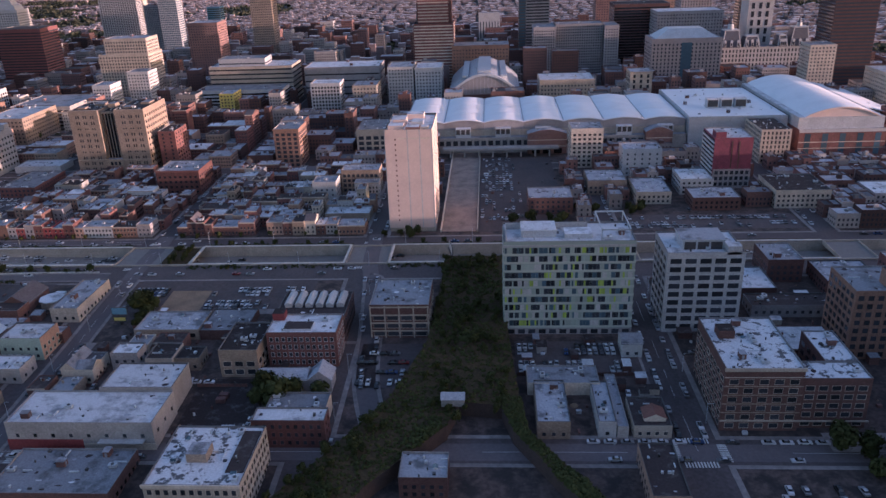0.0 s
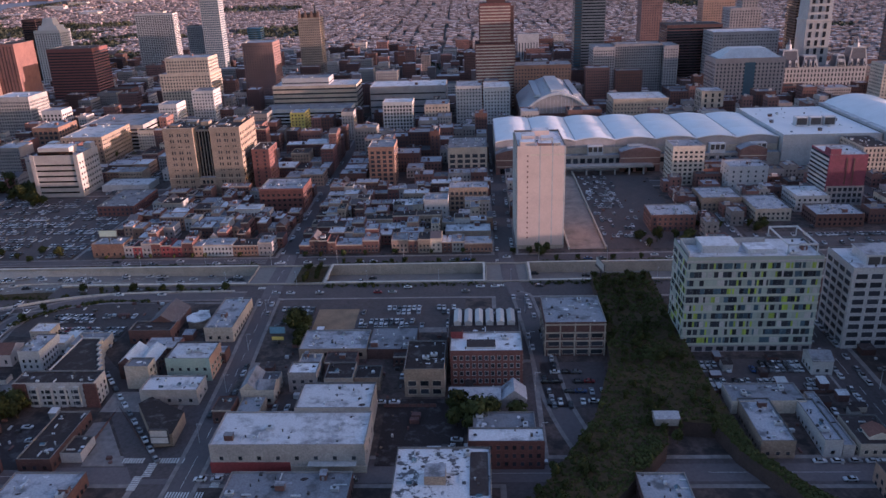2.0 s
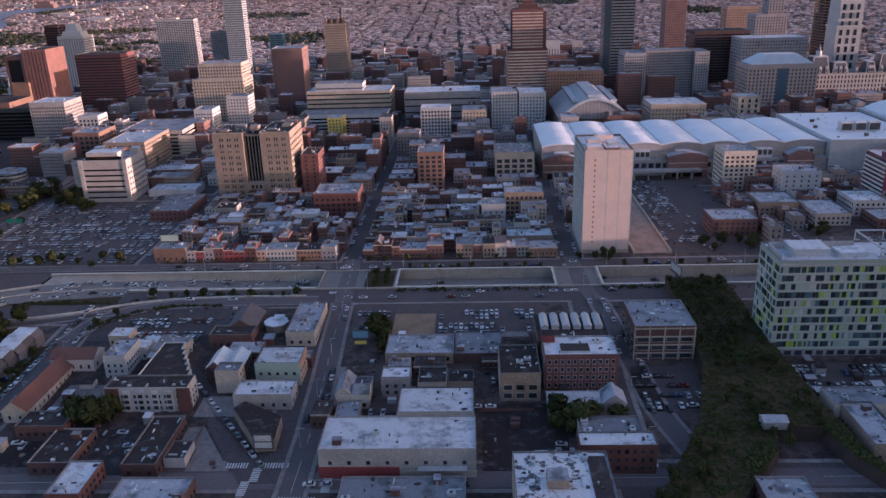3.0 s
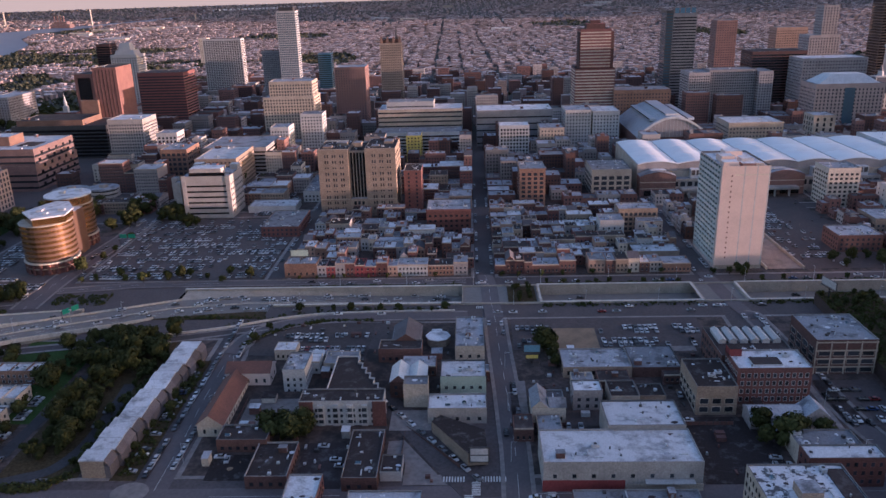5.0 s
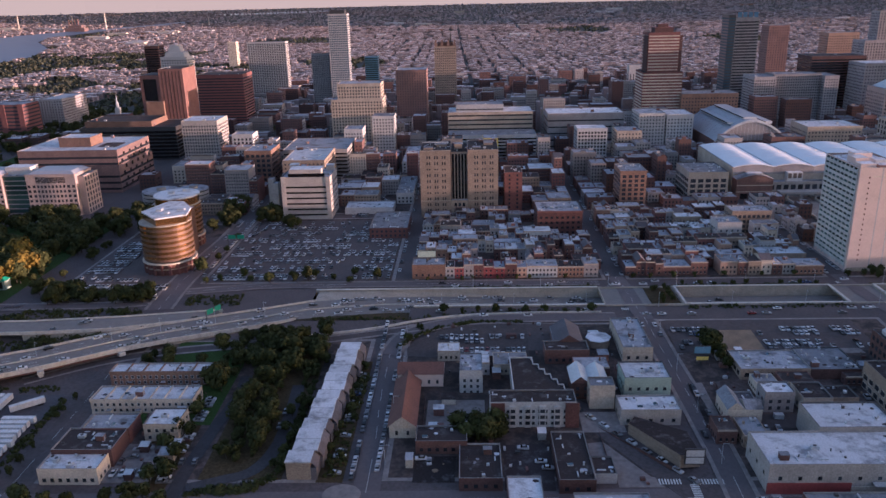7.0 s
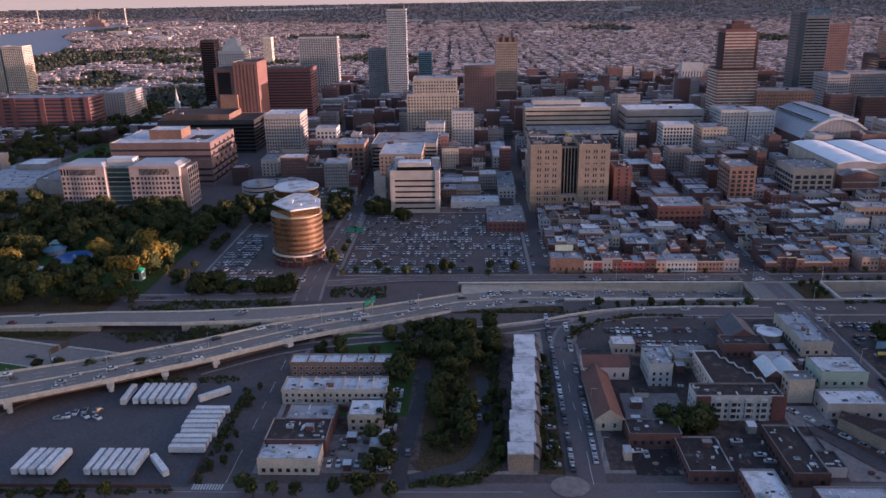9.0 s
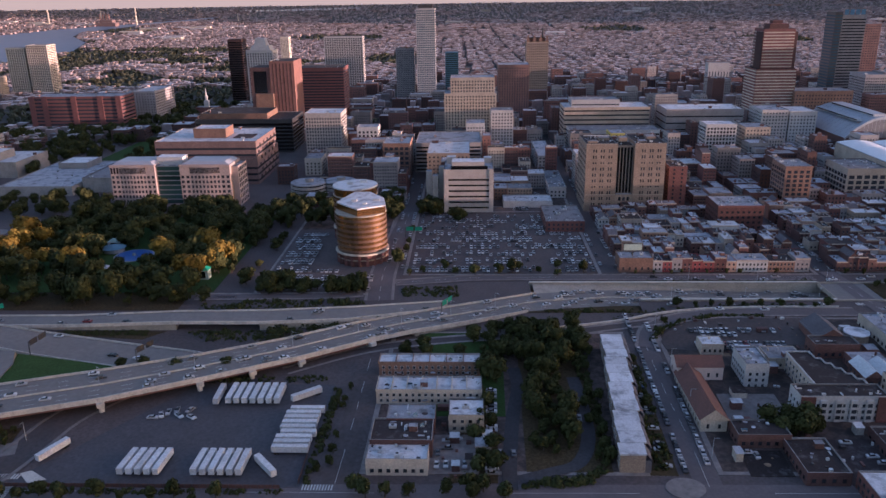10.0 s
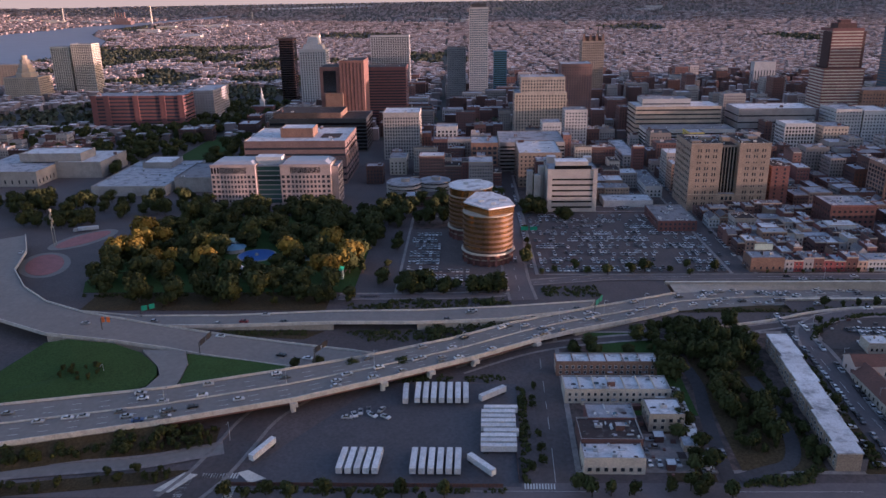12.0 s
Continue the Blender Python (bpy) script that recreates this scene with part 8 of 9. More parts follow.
scrub("verge_bushes", "low green bushes along the expressway walls", [([(-242, 436), (-325, 433), (-354, 426), (-380, 415), (-380, 419), (-354, 431), (-325, 438.5), (-242, 441)], 0.3), (rect(-184, -90, 477.5, 480.5), 0.2), (rect(-54, 74, 477.5, 480.5), 0.2), (rect(-350, -240, 477.5, 480.5), 0.2), (rect(-188, -86, 440, 444.6), 0.2), (rect(-58, 70, 440, 444.6), 0.2), (rect(-188, -86, 447, 452), -6), (rect(-420, -365, 427, 432), 0)], 90, 22, 0.4, 1.0)
scrub("hedge", "low dark hedges beside roads", [(rect(-810, -640, 452, 458), 0.1), (rect(-700, -650, 394, 400), 0.1), (rect(-632, -540, 430, 438), 0.2), (rect(-640, -535, 340, 346), 0.1), ([(-500, 417), (-583, 401), (-577, 384), (-532, 402)], 0.3), ([(-583, 401), (-577, 384), (-532, 402), (-500, 417)], 1.5), ([(-628, 399), (-583, 401), (-577, 385), (-612, 387)], 0.3), (rect(-606, -530, 439, 446), 0.1), (rect(-508, -472, 452, 470), 0.1), ([(-290, 420.5), (-318, 421), (-340, 414), (-355, 400), (-361, 388), (-363.5, 388), (-357, 402), (-341, 416.5), (-318, 423.5), (-290, 423)], 0.3), (rect(-405.5, -401.5, 268, 350), 0.3), (rect(-384, -376, 266, 362), 0.3), ([(-440, 252), (-412, 256), (-403, 266), (-406, 268), (-414, 260), (-440, 256)], 0.4), (rect(-357, -352, 300, 345), 0.3), (rect(-530.5, -527, 254, 336), 0.2), (rect(-650, -535, 246.5, 249.5), 0.2)], 110, 23, 0.6, 1.3)


# ---- cars ----
def car_meshes(paint):
    """A saloon: body with bonnet and boot, glasshouse, wheels. Length along y."""
    s = Shape()
    prof = [(-2.25, 0.35), (-2.25, 0.72), (-2.05, 0.86), (-1.05, 0.95), (1.55, 0.98), (2.2, 0.9), (2.28, 0.55), (2.2, 0.35)]
    for sx in (-0.88, 0.88):
        s.face([(sx, y, z) for y, z in prof])
    for (ya, za), (yb, zb) in zip(prof, prof[1:] + prof[:1]):
        s.face([(-0.88, ya, za), (0.88, ya, za), (0.88, yb, zb), (-0.88, yb, zb)])
    s.prism([(-0.62, -0.25), (0.62, -0.25), (0.62, 1.0), (-0.62, 1.0)], 1.42, 1.47)
    g = Shape().prism([(-0.82, -1.05), (0.82, -1.05), (0.82, 1.65), (-0.82, 1.65)], 0.94, 1.44, 0, 0, 0.72)
    return s.mesh("body", [paint]), g.mesh("glasshouse", [BLACK_GLASS_AND_SHADE])


WHEEL = Shape()
for k in range(10):
    a, b_ = 2 * math.pi * k / 10, 2 * math.pi * (k + 1) / 10
    WHEEL.face([(-0.1, 0.32 * math.cos(a), 0.32 * math.sin(a)), (0.1, 0.32 * math.cos(a), 0.32 * math.sin(a)), (0.1, 0.32 * math.cos(b_), 0.32 * math.sin(b_)), (-0.1, 0.32 * math.cos(b_), 0.32 * math.sin(b_))])
for sx in (-0.1, 0.1):
    WHEEL.face([(sx, 0.32 * math.cos(2 * math.pi * k / 10), 0.32 * math.sin(2 * math.pi * k / 10)) for k in range(10)])
WHEEL = WHEEL.mesh("wheel", [RUBBER])
CARS = [car_meshes(p) for p in CAR_PAINTS]
CAR_NAMES = ("white", "silver", "black", "dark grey", "dark red", "dark blue")
cr = random.Random(9)
CAR_SPOTS = []


def car(x, y, z, turn, where):
    k = cr.choices(range(6), (26, 22, 22, 16, 8, 6))[0]
    ob = new("car", CARS[k][0])
    ob.matrix_world = place(*site(x, y, z), turn) @ Matrix.Diagonal((1.2, 1.2 * cr.uniform(0.94, 1.1), 1.2 * cr.uniform(0.95, 1.2), 1))
    tagged(ob, CAR_NAMES[k] + " car " + where, "car", "cars " + where)
    part("glasshouse", CARS[k][1], [], ob)
    for wx in (-0.8, 0.8):
        for wy in (-1.4, 1.4):
            w = new("wheel", WHEEL)
            w.parent = ob
            w.location = (PLAN * wx, PLAN * wy, PLAN * 0.32)


def lot(x0, x1, y0, y1, where, fill=0.75, pitch=2.9, aisle=15.5, along="x", near=False):
    """Rows of parked cars, two back to back between aisles."""
    y = y0
    while y + 5 < y1:
        for dy in (0, 5.4):
            x = x0
            while x < x1:
                if y + dy + 5 < y1 and cr.random() < fill * (1 + 1.5 * noise.noise((x * 0.045, y * 0.045, 1.0))) and free(x, x + 2, y + dy, y + dy + 5):
                    CAR_SPOTS.append((x + 1.2, y + dy + 2.5, 0.26, cr.choice((0, 180)) + cr.uniform(-4, 4), where, near))
                x += pitch
        y += aisle + 1.5


lot(-505, -380, 497, 640, "parked in the big lot", 0.5)
lot(-600, -560, 462, 590, "parked beside the round office", 0.7)
lot(-558, -531, 462, 512, "parked beside the round office", 0.7)
lot(-206, -186, 383, 420, "parked in the lot by the expressway", 0.7, near=True)
lot(-158, -100, 383, 420, "parked in the lot by the expressway", 0.65, near=True)
lot(0, 30, 505, 688, "parked in the lot by the tower", 0.3)
lot(19, 70, 315, 345, "parked behind the flats", 0.85, near=True)
lot(-340, -291, 376, 414, "parked in the rounded lot", 0.75, near=True)
lot(102, 218, 502, 528, "parked in the lot", 0.5)
for k in range(22):
    if cr.random() < 0.6:
        CAR_SPOTS.append((-452.5, 262 + k * 3.3, 0.34, 90 + cr.uniform(-4, 4), "parked beside the lane", True))
    if cr.random() < 0.5:
        CAR_SPOTS.append((-379.5, 268 + k * 4.2, 0.3, 90 + cr.uniform(-4, 4), "parked behind the terrace", True))
    if cr.random() < 0.2:
        CAR_SPOTS.append((-412, 290 + k * 2.6, 0.46, 0, "parked in the lane", True))
for k in range(7):
    CAR_SPOTS.append((-612 + 3.1 * k + cr.uniform(-1, 1), 308 + cr.uniform(-4, 5), 0.16, cr.uniform(0, 360), "parked in the truck yard", True))
lot(110, 140, 222, 244, "parked at the corner", 0.4, near=True)
lot(-432, -410, 655, 700, "parked in the small lot", 0.6)
lot(-435, -400, 705, 790, "parked in the small lot", 0.6)
for xs in NS[1:7]:
    for side in (-5.2, 5.2):
        y = 266
        while y < 780:
            if xs in (-222, -72) and 285 < y < 425 and cr.random() < (0.18 if xs == -222 else 0.4):
                at = -211 - 7 * (y - 285) / 140 if xs == -222 else -50 - 16 * (y - 285) / 140
                CAR_SPOTS.append((at + side * 0.72, y, 0.3, cr.choice((0, 180)), "parked along the street", True))
            elif (y < 425 and xs not in (-222, -72) or y > 500) and not 650 < y < 670 and cr.random() < ((0.85 if xs == -367 else 0.55) if y < 425 else 0.4) and not (xs == -517 and y < 420):
                CAR_SPOTS.append((xs + side, y, 0.02, cr.choice((0, 180)), "parked along the street", y < 425))
            y += 6.2
for x in range(-205, 220, 7):
    if cr.random() < 0.6 and not -50 < x < 45:
        CAR_SPOTS.append((x, 260.5, 0.02, 90, "parked along the street", True))
    if cr.random() < 0.35:
        CAR_SPOTS.append((x, 248.5, 0.02, 270, "parked along the street", True))
for x in range(-350, 370, 9):
    if cr.random() < 0.35:
        CAR_SPOTS.append((x, 431 if cr.random() < 0.5 else 438, 0.02, 90, "on the frontage road", True))
    if cr.random() < 0.4:
        CAR_SPOTS.append((x, 482 if cr.random() < 0.5 else 487, 0.02, 90, "on the frontage road", True))
for k in range(11):
    CAR_SPOTS.append((-228.5 - k * 5.2, 262 + k * 7.2, 0.24, 36, "parked along the slanting street", True))
for rows, n in ((TRENCH, 120), (MAIN, 84), (RAMP_B, 12), (RAMP_C, 12)):
    for k in range(n):
        i = cr.choices(range(len(rows) - 1), [min(200.0, math.hypot(p[0][0] - q[0][0], p[0][1] - q[0][1])) for p, q in zip(rows, rows[1:])])[0]
        (a, b, z), (c, d, w) = rows[i], rows[i + 1]
        u, v = cr.random(), cr.choice((0.1, 0.26, 0.42, 0.58, 0.74, 0.9))
        p, q = Vector(a).lerp(Vector(b), v), Vector(c).lerp(Vector(d), v)
        m = p.lerp(q, u)
        CAR_SPOTS.append((m.x, m.y, z + (w - z) * u + 0.02, math.degrees(math.atan2(q.y - p.y, q.x - p.x)) - 90, "on the expressway", True))
for x0, x1, y0, y1, n in ((-350, -232, 258, 368, 16), (-204, -72, 258, 350, 24), (24, 80, 258, 300, 6), (96, 222, 262, 424, 22), (-478, -452, 256, 300, 4), (-505, -382, 702, 790, 14), (-212, -82, 500, 650, 12), (70, 220, 532, 650, 18)):
    for _ in range(n):  # short rows of cars in the yards between buildings
        x, y, turn = cr.uniform(x0, x1), cr.uniform(y0, y1), cr.choice((0, 90))
        for k in range(cr.choice((2, 3, 4, 5))):
            px, py = (x + 2.9 * k, y) if turn == 0 else (x, y + 2.9 * k)
            slant = abs((px + 224) * 0.82 + (py - 250) * 0.57) if -310 < px < -216 and py < 368 else 99
            if free(px - 2.6, px + 2.6, py - 2.8, py + 2.8) and slant > 8 and all((px - c[0]) ** 2 + (py - c[1]) ** 2 > 12 for c in CAR_SPOTS):
                CAR_SPOTS.append((px, py, 0.26, turn + cr.choice((0, 180)) + cr.uniform(-4, 4), "parked in a yard", False))
near_cars = [c for c in CAR_SPOTS if c[5]]
far_cars = [c for c in CAR_SPOTS if not c[5]]
cr.shuffle(near_cars)
for c in near_cars[:175]:
    car(*c[:5])
s = Shape()
for x, y, z, turn, where, _ in near_cars[175:] + far_cars:
    rot = pose(x, y, z, 0, 0, turn) @ Matrix.Diagonal((1.18, 1.18, 1.2, 1))
    for prof, hw in (([(-2.2, 0.25), (-2.2, 0.8), (-1.0, 0.95), (1.6, 0.98), (2.25, 0.85), (2.25, 0.25)], 0.88),):
        i = len(s.v)
        ring = [(-hw, a, b_) for a, b_ in prof] + [(hw, a, b_) for a, b_ in prof]
        s.v += [tuple(rot @ Vector(p)) for p in ring]
        n = len(prof)
        s.f += [tuple(i + k for k in range(n)), tuple(i + n + k for k in range(n))] + [(i + k, i + (k + 1) % n, i + n + (k + 1) % n, i + n + k) for k in range(n)]
        s.m += [0] * (n + 2)
        cab = [(-0.8, -1.0, 0.94), (0.8, -1.0, 0.94), (0.8, 1.6, 0.96), (-0.8, 1.6, 0.96), (-0.62, -0.35, 1.45), (0.62, -0.35, 1.45), (0.62, 1.05, 1.45), (-0.62, 1.05, 1.45)]
        i = len(s.v)
        s.v += [tuple(rot @ Vector(p)) for p in cab]
        s.f += [tuple(i + a for a in q) for q in ((0, 1, 5, 4), (1, 2, 6, 5), (2, 3, 7, 6), (3, 0, 4, 7), (4, 5, 6, 7))]
        s.m += [1, 1, 1, 1, 0]
tagged(new("parked_cars", s.laid().mesh("parked_cars", [CAR_MIXED, BLACK_GLASS_AND_SHADE])), "many parked cars in white, silver and dark colours", "cars", "", "stuff")


# ---- trailers, signs, lamps ----
def trailer_meshes():
    box = Shape().box(-1.3, 1.3, -8, 8, 1.15, 4.0, 0, 0, False)
    ribs = Shape()
    for k in range(17):
        for sx in (-1.34, 1.3):
            ribs.box(sx, sx + 0.04, -7.9 + k * 0.97, -7.8 + k * 0.97, 1.2, 3.95, 0, 0, False)
    bogie = Shape().box(-0.6, 0.6, 4, 7.4, 0.7, 1.15, 0, 0, False)
    legs = Shape().box(-0.9, -0.75, -4.2, -4, 0, 1.15).box(0.75, 0.9, -4.2, -4, 0, 1.15)
    return [("box_body", box.mesh("box_body", [TRAILER_WHITE])), ("side_ribbing", ribs.mesh("side_ribbing", [METAL_LIGHT])), ("bogie", bogie.mesh("bogie", [STEEL])), ("landing_gear", legs.mesh("landing_gear", [STEEL]))]


TRAILER = trailer_meshes()
TWHEEL = Shape()
for k in range(12):
    a, b_ = 2 * math.pi * k / 12, 2 * math.pi * (k + 1) / 12
    TWHEEL.face([(-0.3, 0.5 * math.cos(a), 0.5 * math.sin(a)), (0.3, 0.5 * math.cos(a), 0.5 * math.sin(a)), (0.3, 0.5 * math.cos(b_), 0.5 * math.sin(b_)), (-0.3, 0.5 * math.cos(b_), 0.5 * math.sin(b_))])
for sx in (-0.3, 0.3):
    TWHEEL.face([(sx, 0.5 * math.cos(2 * math.pi * k / 12), 0.5 * math.sin(2 * math.pi * k / 12)) for k in range(12)])
TWHEEL = TWHEEL.mesh("wheel", [RUBBER])


def trailer(x, y, turn):
    ob = thing("truck_trailer", x, y, 0.12, "white box truck trailer parked in the yard", "trailer", "trailers in the yard")
    ob.rotation_euler.z = radians(turn)
    parts = {nm: part(nm, me, [], ob) for nm, me in TRAILER}
    for wx in (-0.95, 0.95):
        for wy in (5, 6.4):
            w = new("wheel", TWHEEL)
            w.parent = parts["bogie"]
            w.location = (PLAN * wx, PLAN * wy, PLAN * 0.5)


trailer(-585.5, 324, 2)
for k in range(7):
    trailer(-579.6 + k * 3.9, 325, 0)
trailer(-543, 324.5, -51)
for k in range(9):
    trailer(-540.5 + (1.2 if k in (0, 5) else 0), 309.5 - k * 4.1, 90)
for k in range(5):
    trailer(-606.5 + k * 3.7, 266.5, -3)
for k in range(6):
    trailer(-576.5 + k * 3.7, 266.5, -1)
trailer(-548, 264, 40)
trailer(-642.5, 275, -24)


def billboard(x, y, w, h, z, turn, face, label, lit=False):
    ob = thing("billboard", x, y, 0, label, "billboard")
    ob.rotation_euler.z = radians(turn)
    part("post", Shape().tube(0, 0.5, 0.45, -0.2, z + 1, 10), [STEEL], ob)
    part("board", Shape().box(-w / 2, w / 2, -0.2, 0.3, z, z + h, 0, 0, False), [STEEL], ob)
    part("sign_face", Shape().box(-w / 2 + 0.3, w / 2 - 0.3, -0.26, -0.19, z + 0.3, z + h - 0.3, 0, 0, False), [face], ob)
    part("walkway", Shape().box(-w / 2, w / 2, -1.2, -0.25, z - 0.3, z - 0.2, 0, 0, False), [STEEL], ob)


billboard(-17, 432, 14, 5, 14, -80, PAINT_WHITE, "tall roadside billboard on a steel post")
billboard(-199, 367, 9, 4.5, 6, 0, PAINT_BLUE, "blue billboard beside the avenue")
billboard(-199, 366, 7, 2.6, 2.6, 0, PAINT_YELLOW, "yellow billboard beside the avenue")


def gantry(x, y, z, turn, w, face, label):
    ob = thing("sign_gantry", x, y, z, label, "road sign")
    ob.rotation_euler.z = radians(turn)
    part("post", Shape().tube(-w / 2, 0, 0.25, 0, 8, 8), [STEEL], ob)
    part("beam", Shape().box(-w / 2, w / 2, -0.2, 0.2, 7.6, 8.1, 0, 0, False), [STEEL], ob)
    for k in (0, 1):
        part("sign_panel", Shape().box(-w / 2 + 0.6 + k * w / 2, -0.6 + k * w / 2, -0.35, -0.2, 5.6, 8.8, 0, 0, False), [face], ob)


billboard(-352, 504, 13, 5, 13.5, 0, PAINT_MINT, "pale aqua billboard above brick houses")
gantry(-508, 578, 0.2, 0, 14, SIGN_GREEN, "green highway signs over the avenue")
gantry(-752, 421, -0.8, 35, 9, SIGN_GREEN, "green roadside signs by the park")
gantry(-700, 372, 2, 80, 14, STEEL, "sign gantry seen from behind")
gantry(-632, 352, 7.3, 65, 12, STEEL, "sign gantry on the viaduct seen from behind")
gantry(-478, 424, 2, 60, 12, SIGN_GREEN, "green sign gantry over the expressway")
gantry(-762, 388, 6, 0, 6, ORANGE_PAINT, "orange work sign beside the ramp")

LAMP = [("pole", Shape().tube(0, 0, 0.14, 0, 10, 8, 0, 0, 0.5).mesh("pole", [METAL_LIGHT])), ("arm", Shape().box(-0.06, 0.06, -2.6, 0, 9.8, 9.95, 0, 0, False).mesh("arm", [METAL_LIGHT])), ("lamp_head", Shape().box(-0.18, 0.18, -3.2, -2.5, 9.7, 9.9, 0, 0, False).mesh("lamp_head", [STEEL]))]


def street_lamp(x, y, z, turn):
    ob = thing("street_lamp", x, y, z, "grey metal street lamp with curved arm", "street lamp", "street lamps")
    ob.rotation_euler.z = radians(turn)
    arm = None
    for nm, me in LAMP:
        arm = part(nm, me, [], arm if nm == "lamp_head" else ob)


for x in range(-340, 80, 45):
    street_lamp(x, 443.5, 0.1, 0)
    street_lamp(x + 20, 478.5, 0.1, 180)
for a, b, z in MAIN[1:9]:
    street_lamp((a[0] + b[0]) / 2, (a[1] + b[1]) / 2, z, 60)
for xs in (-222, -72, 88, -367):
    for y in range(275, 425, 42):
        street_lamp(xs + 8.2, y, 0.16, 90)
street_lamp(-660, 285, 0.1, 0)
street_lamp(-742, 340, 0.2, 0)

# park pavilion and carousel roof
ob = thing("carousel", -735, 545, 0.2, "blue-roofed round park carousel", "pavilion")
extra(ob, "roof", Shape().tube(-735, 545, 9, 3.4, 5.6, 16, 0, 0, 0.15), [PAINT_BLUE])
extra(ob, "base", Shape().tube(-735, 545, 7.5, 0.2, 3.4, 16), [PAINT_WHITE])
ob = thing("signal_hut", -30, 292, 7.5, "small derelict hut on the old railway", "hut")
extra(ob, "wall", Shape().box(-16, -6, 276, 282, 7.4, 11.0), [CONCRETE])
extra(ob, "roof", Shape().gable(-16.4, -5.6, 275.6, 282.4, 11.0, 12.6, "x", 0, 1), [ROOF_GREY, CONCRETE])

# ---- the city beyond, to the horizon ----
def far_city():
    r = np.random.RandomState(4)
    rr = random.Random(12)
    V, F, M = [], [], []

    def blk(x0, x1, y0, y1, z, h):
        i = len(V)
        V.extend([(x0, y0, z - 2), (x1, y0, z - 2), (x1, y1, z - 2), (x0, y1, z - 2), (x0, y0, z + h), (x1, y0, z + h), (x1, y1, z + h), (x0, y1, z + h)])
        F.extend([(i, i + 1, i + 5, i + 4), (i + 1, i + 2, i + 6, i + 5), (i + 3, i, i + 4, i + 7), (i + 4, i + 5, i + 6, i + 7)])
        M.extend([0, 0, 0, 1])

    LV, LF, WV, WF = [], [], [], []

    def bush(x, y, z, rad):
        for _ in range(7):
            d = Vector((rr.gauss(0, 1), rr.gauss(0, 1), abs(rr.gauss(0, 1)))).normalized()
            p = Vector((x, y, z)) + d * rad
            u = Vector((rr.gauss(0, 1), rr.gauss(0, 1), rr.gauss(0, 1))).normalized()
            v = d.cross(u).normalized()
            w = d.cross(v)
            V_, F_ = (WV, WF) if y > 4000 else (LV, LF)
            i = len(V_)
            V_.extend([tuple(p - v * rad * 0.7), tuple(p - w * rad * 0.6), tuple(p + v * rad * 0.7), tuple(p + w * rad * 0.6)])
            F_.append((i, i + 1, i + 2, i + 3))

    def wet(x, y):
        return in_river(x, y, 14)

    y = 1004.0
    while y < 5900:
        step = 17 if y < 2200 else (20 if y < 3200 else (28 if y < 4300 else 42))
        if int(y / 130) != int((y + step) / 130):
            y += 14
        half_l, half_r = -0.66 * y - 560, 0.66 * y + 60
        x = half_l
        while x < half_r:
            w = rr.uniform(6, 15) if y < 3200 else rr.uniform(9, 24)
            sx = (x + 0.0215 * (y - 476)) % 148
            skip = sx < 13 or abs(sx - 76) < 5 or (y > 1600 and (abs(sx - 40) < 3.5 or abs(sx - 112) < 3.5))
            cx, cy = x + w / 2, y + step / 2
            if not skip and math.hypot(cx + 270, cy) < 5800 and not wet(cx, cy) and rr.random() < 0.86 and free(x, x + w, y, y + step * 0.62):
                park = noise.noise((cx * 0.0022, cy * 0.0022, 7.0)) > 0.36 - max(0, cy - 3900) / 2300 or (-1060 < cx < -860 and 1100 < cy < 1640 and noise.noise((cx * 0.01, cy * 0.01, 5.0)) > -0.25) or (-1400 < cx < -820 and 1620 < cy < 2350 and noise.noise((cx * 0.006, cy * 0.006, 9.0)) > 0.05) or (-1900 < cx < -1250 and 2250 < cy < 2900 and noise.noise((cx * 0.006, cy * 0.006, 3.0)) > -0.12)
                if park and y > 1100:
                    if rr.random() < 0.8:
                        bush(cx, cy, ground_z(cx, cy) + 3, rr.uniform(4, 8))
                else:
                    core = max(0.0, 1 - abs(cx + 200) / 650) * max(0.0, 1 - (cy - 1000) / 800)
                    h = rr.uniform(6.5, 11) + (rr.uniform(0, 42) * core if rr.random() < 0.5 else 0)
                    big = rr.random() < 0.006 and y > 1800
                    blk(x, x + w * (3 if big else 1), y, y + step * rr.uniform(0.5, 0.66), ground_z(cx, cy), h * (1.2 if big else 1))
                    if rr.random() < 0.12:
                        bush(cx + rr.uniform(-8, 8), y + step * 0.85, ground_z(cx, cy) + 3, rr.uniform(2.5, 5))
            x += w + (0.3 if rr.random() < 0.8 else rr.uniform(3, 9))
        y += step
    # Unseen blocks round the view; some western ones are raised to block the sun.
    for k in range(2600):
        x, y = rr.uniform(-1500, 1900), rr.uniform(-880, 1000)
        if (x + 0.0215 * y) % 148 < 16 or y % 130 < 15 or (y > 205 and -1060 - 0.4 * y < x < 190 + 0.56 * (y - 205)) or 150 < y < 225 or abs(y) < 30:
            continue
        h = rr.uniform(7, 14) + (rr.uniform(10, 50) if rr.random() < 0.4 and x > 260 and y < 330 else 0)
        blk(x, x + rr.uniform(9, 30), y, y + rr.uniform(9, 22), -fall(y), h)
    for k in range(14):  # unseen slabs added west of the view to keep low sun off the foreground
        blk(292, 325 + 6 * (k % 3), -262 + 45 * k, -262 + 45 * k + 44.6, -fall(-262 + 45 * k), 76 + (k * 7) % 5)
    for x0, x1, y0, y1, h in ((460, 495, 300, 394, 46), (460, 495, 394.4, 450, 32), (460, 495, 450.4, 474, 44), (520, 555, 478, 590, 42)):
        blk(x0, x1, y0, y1, -fall(y1), h)  # unseen blocks added to shade the expressway and the low houses
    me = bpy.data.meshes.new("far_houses")
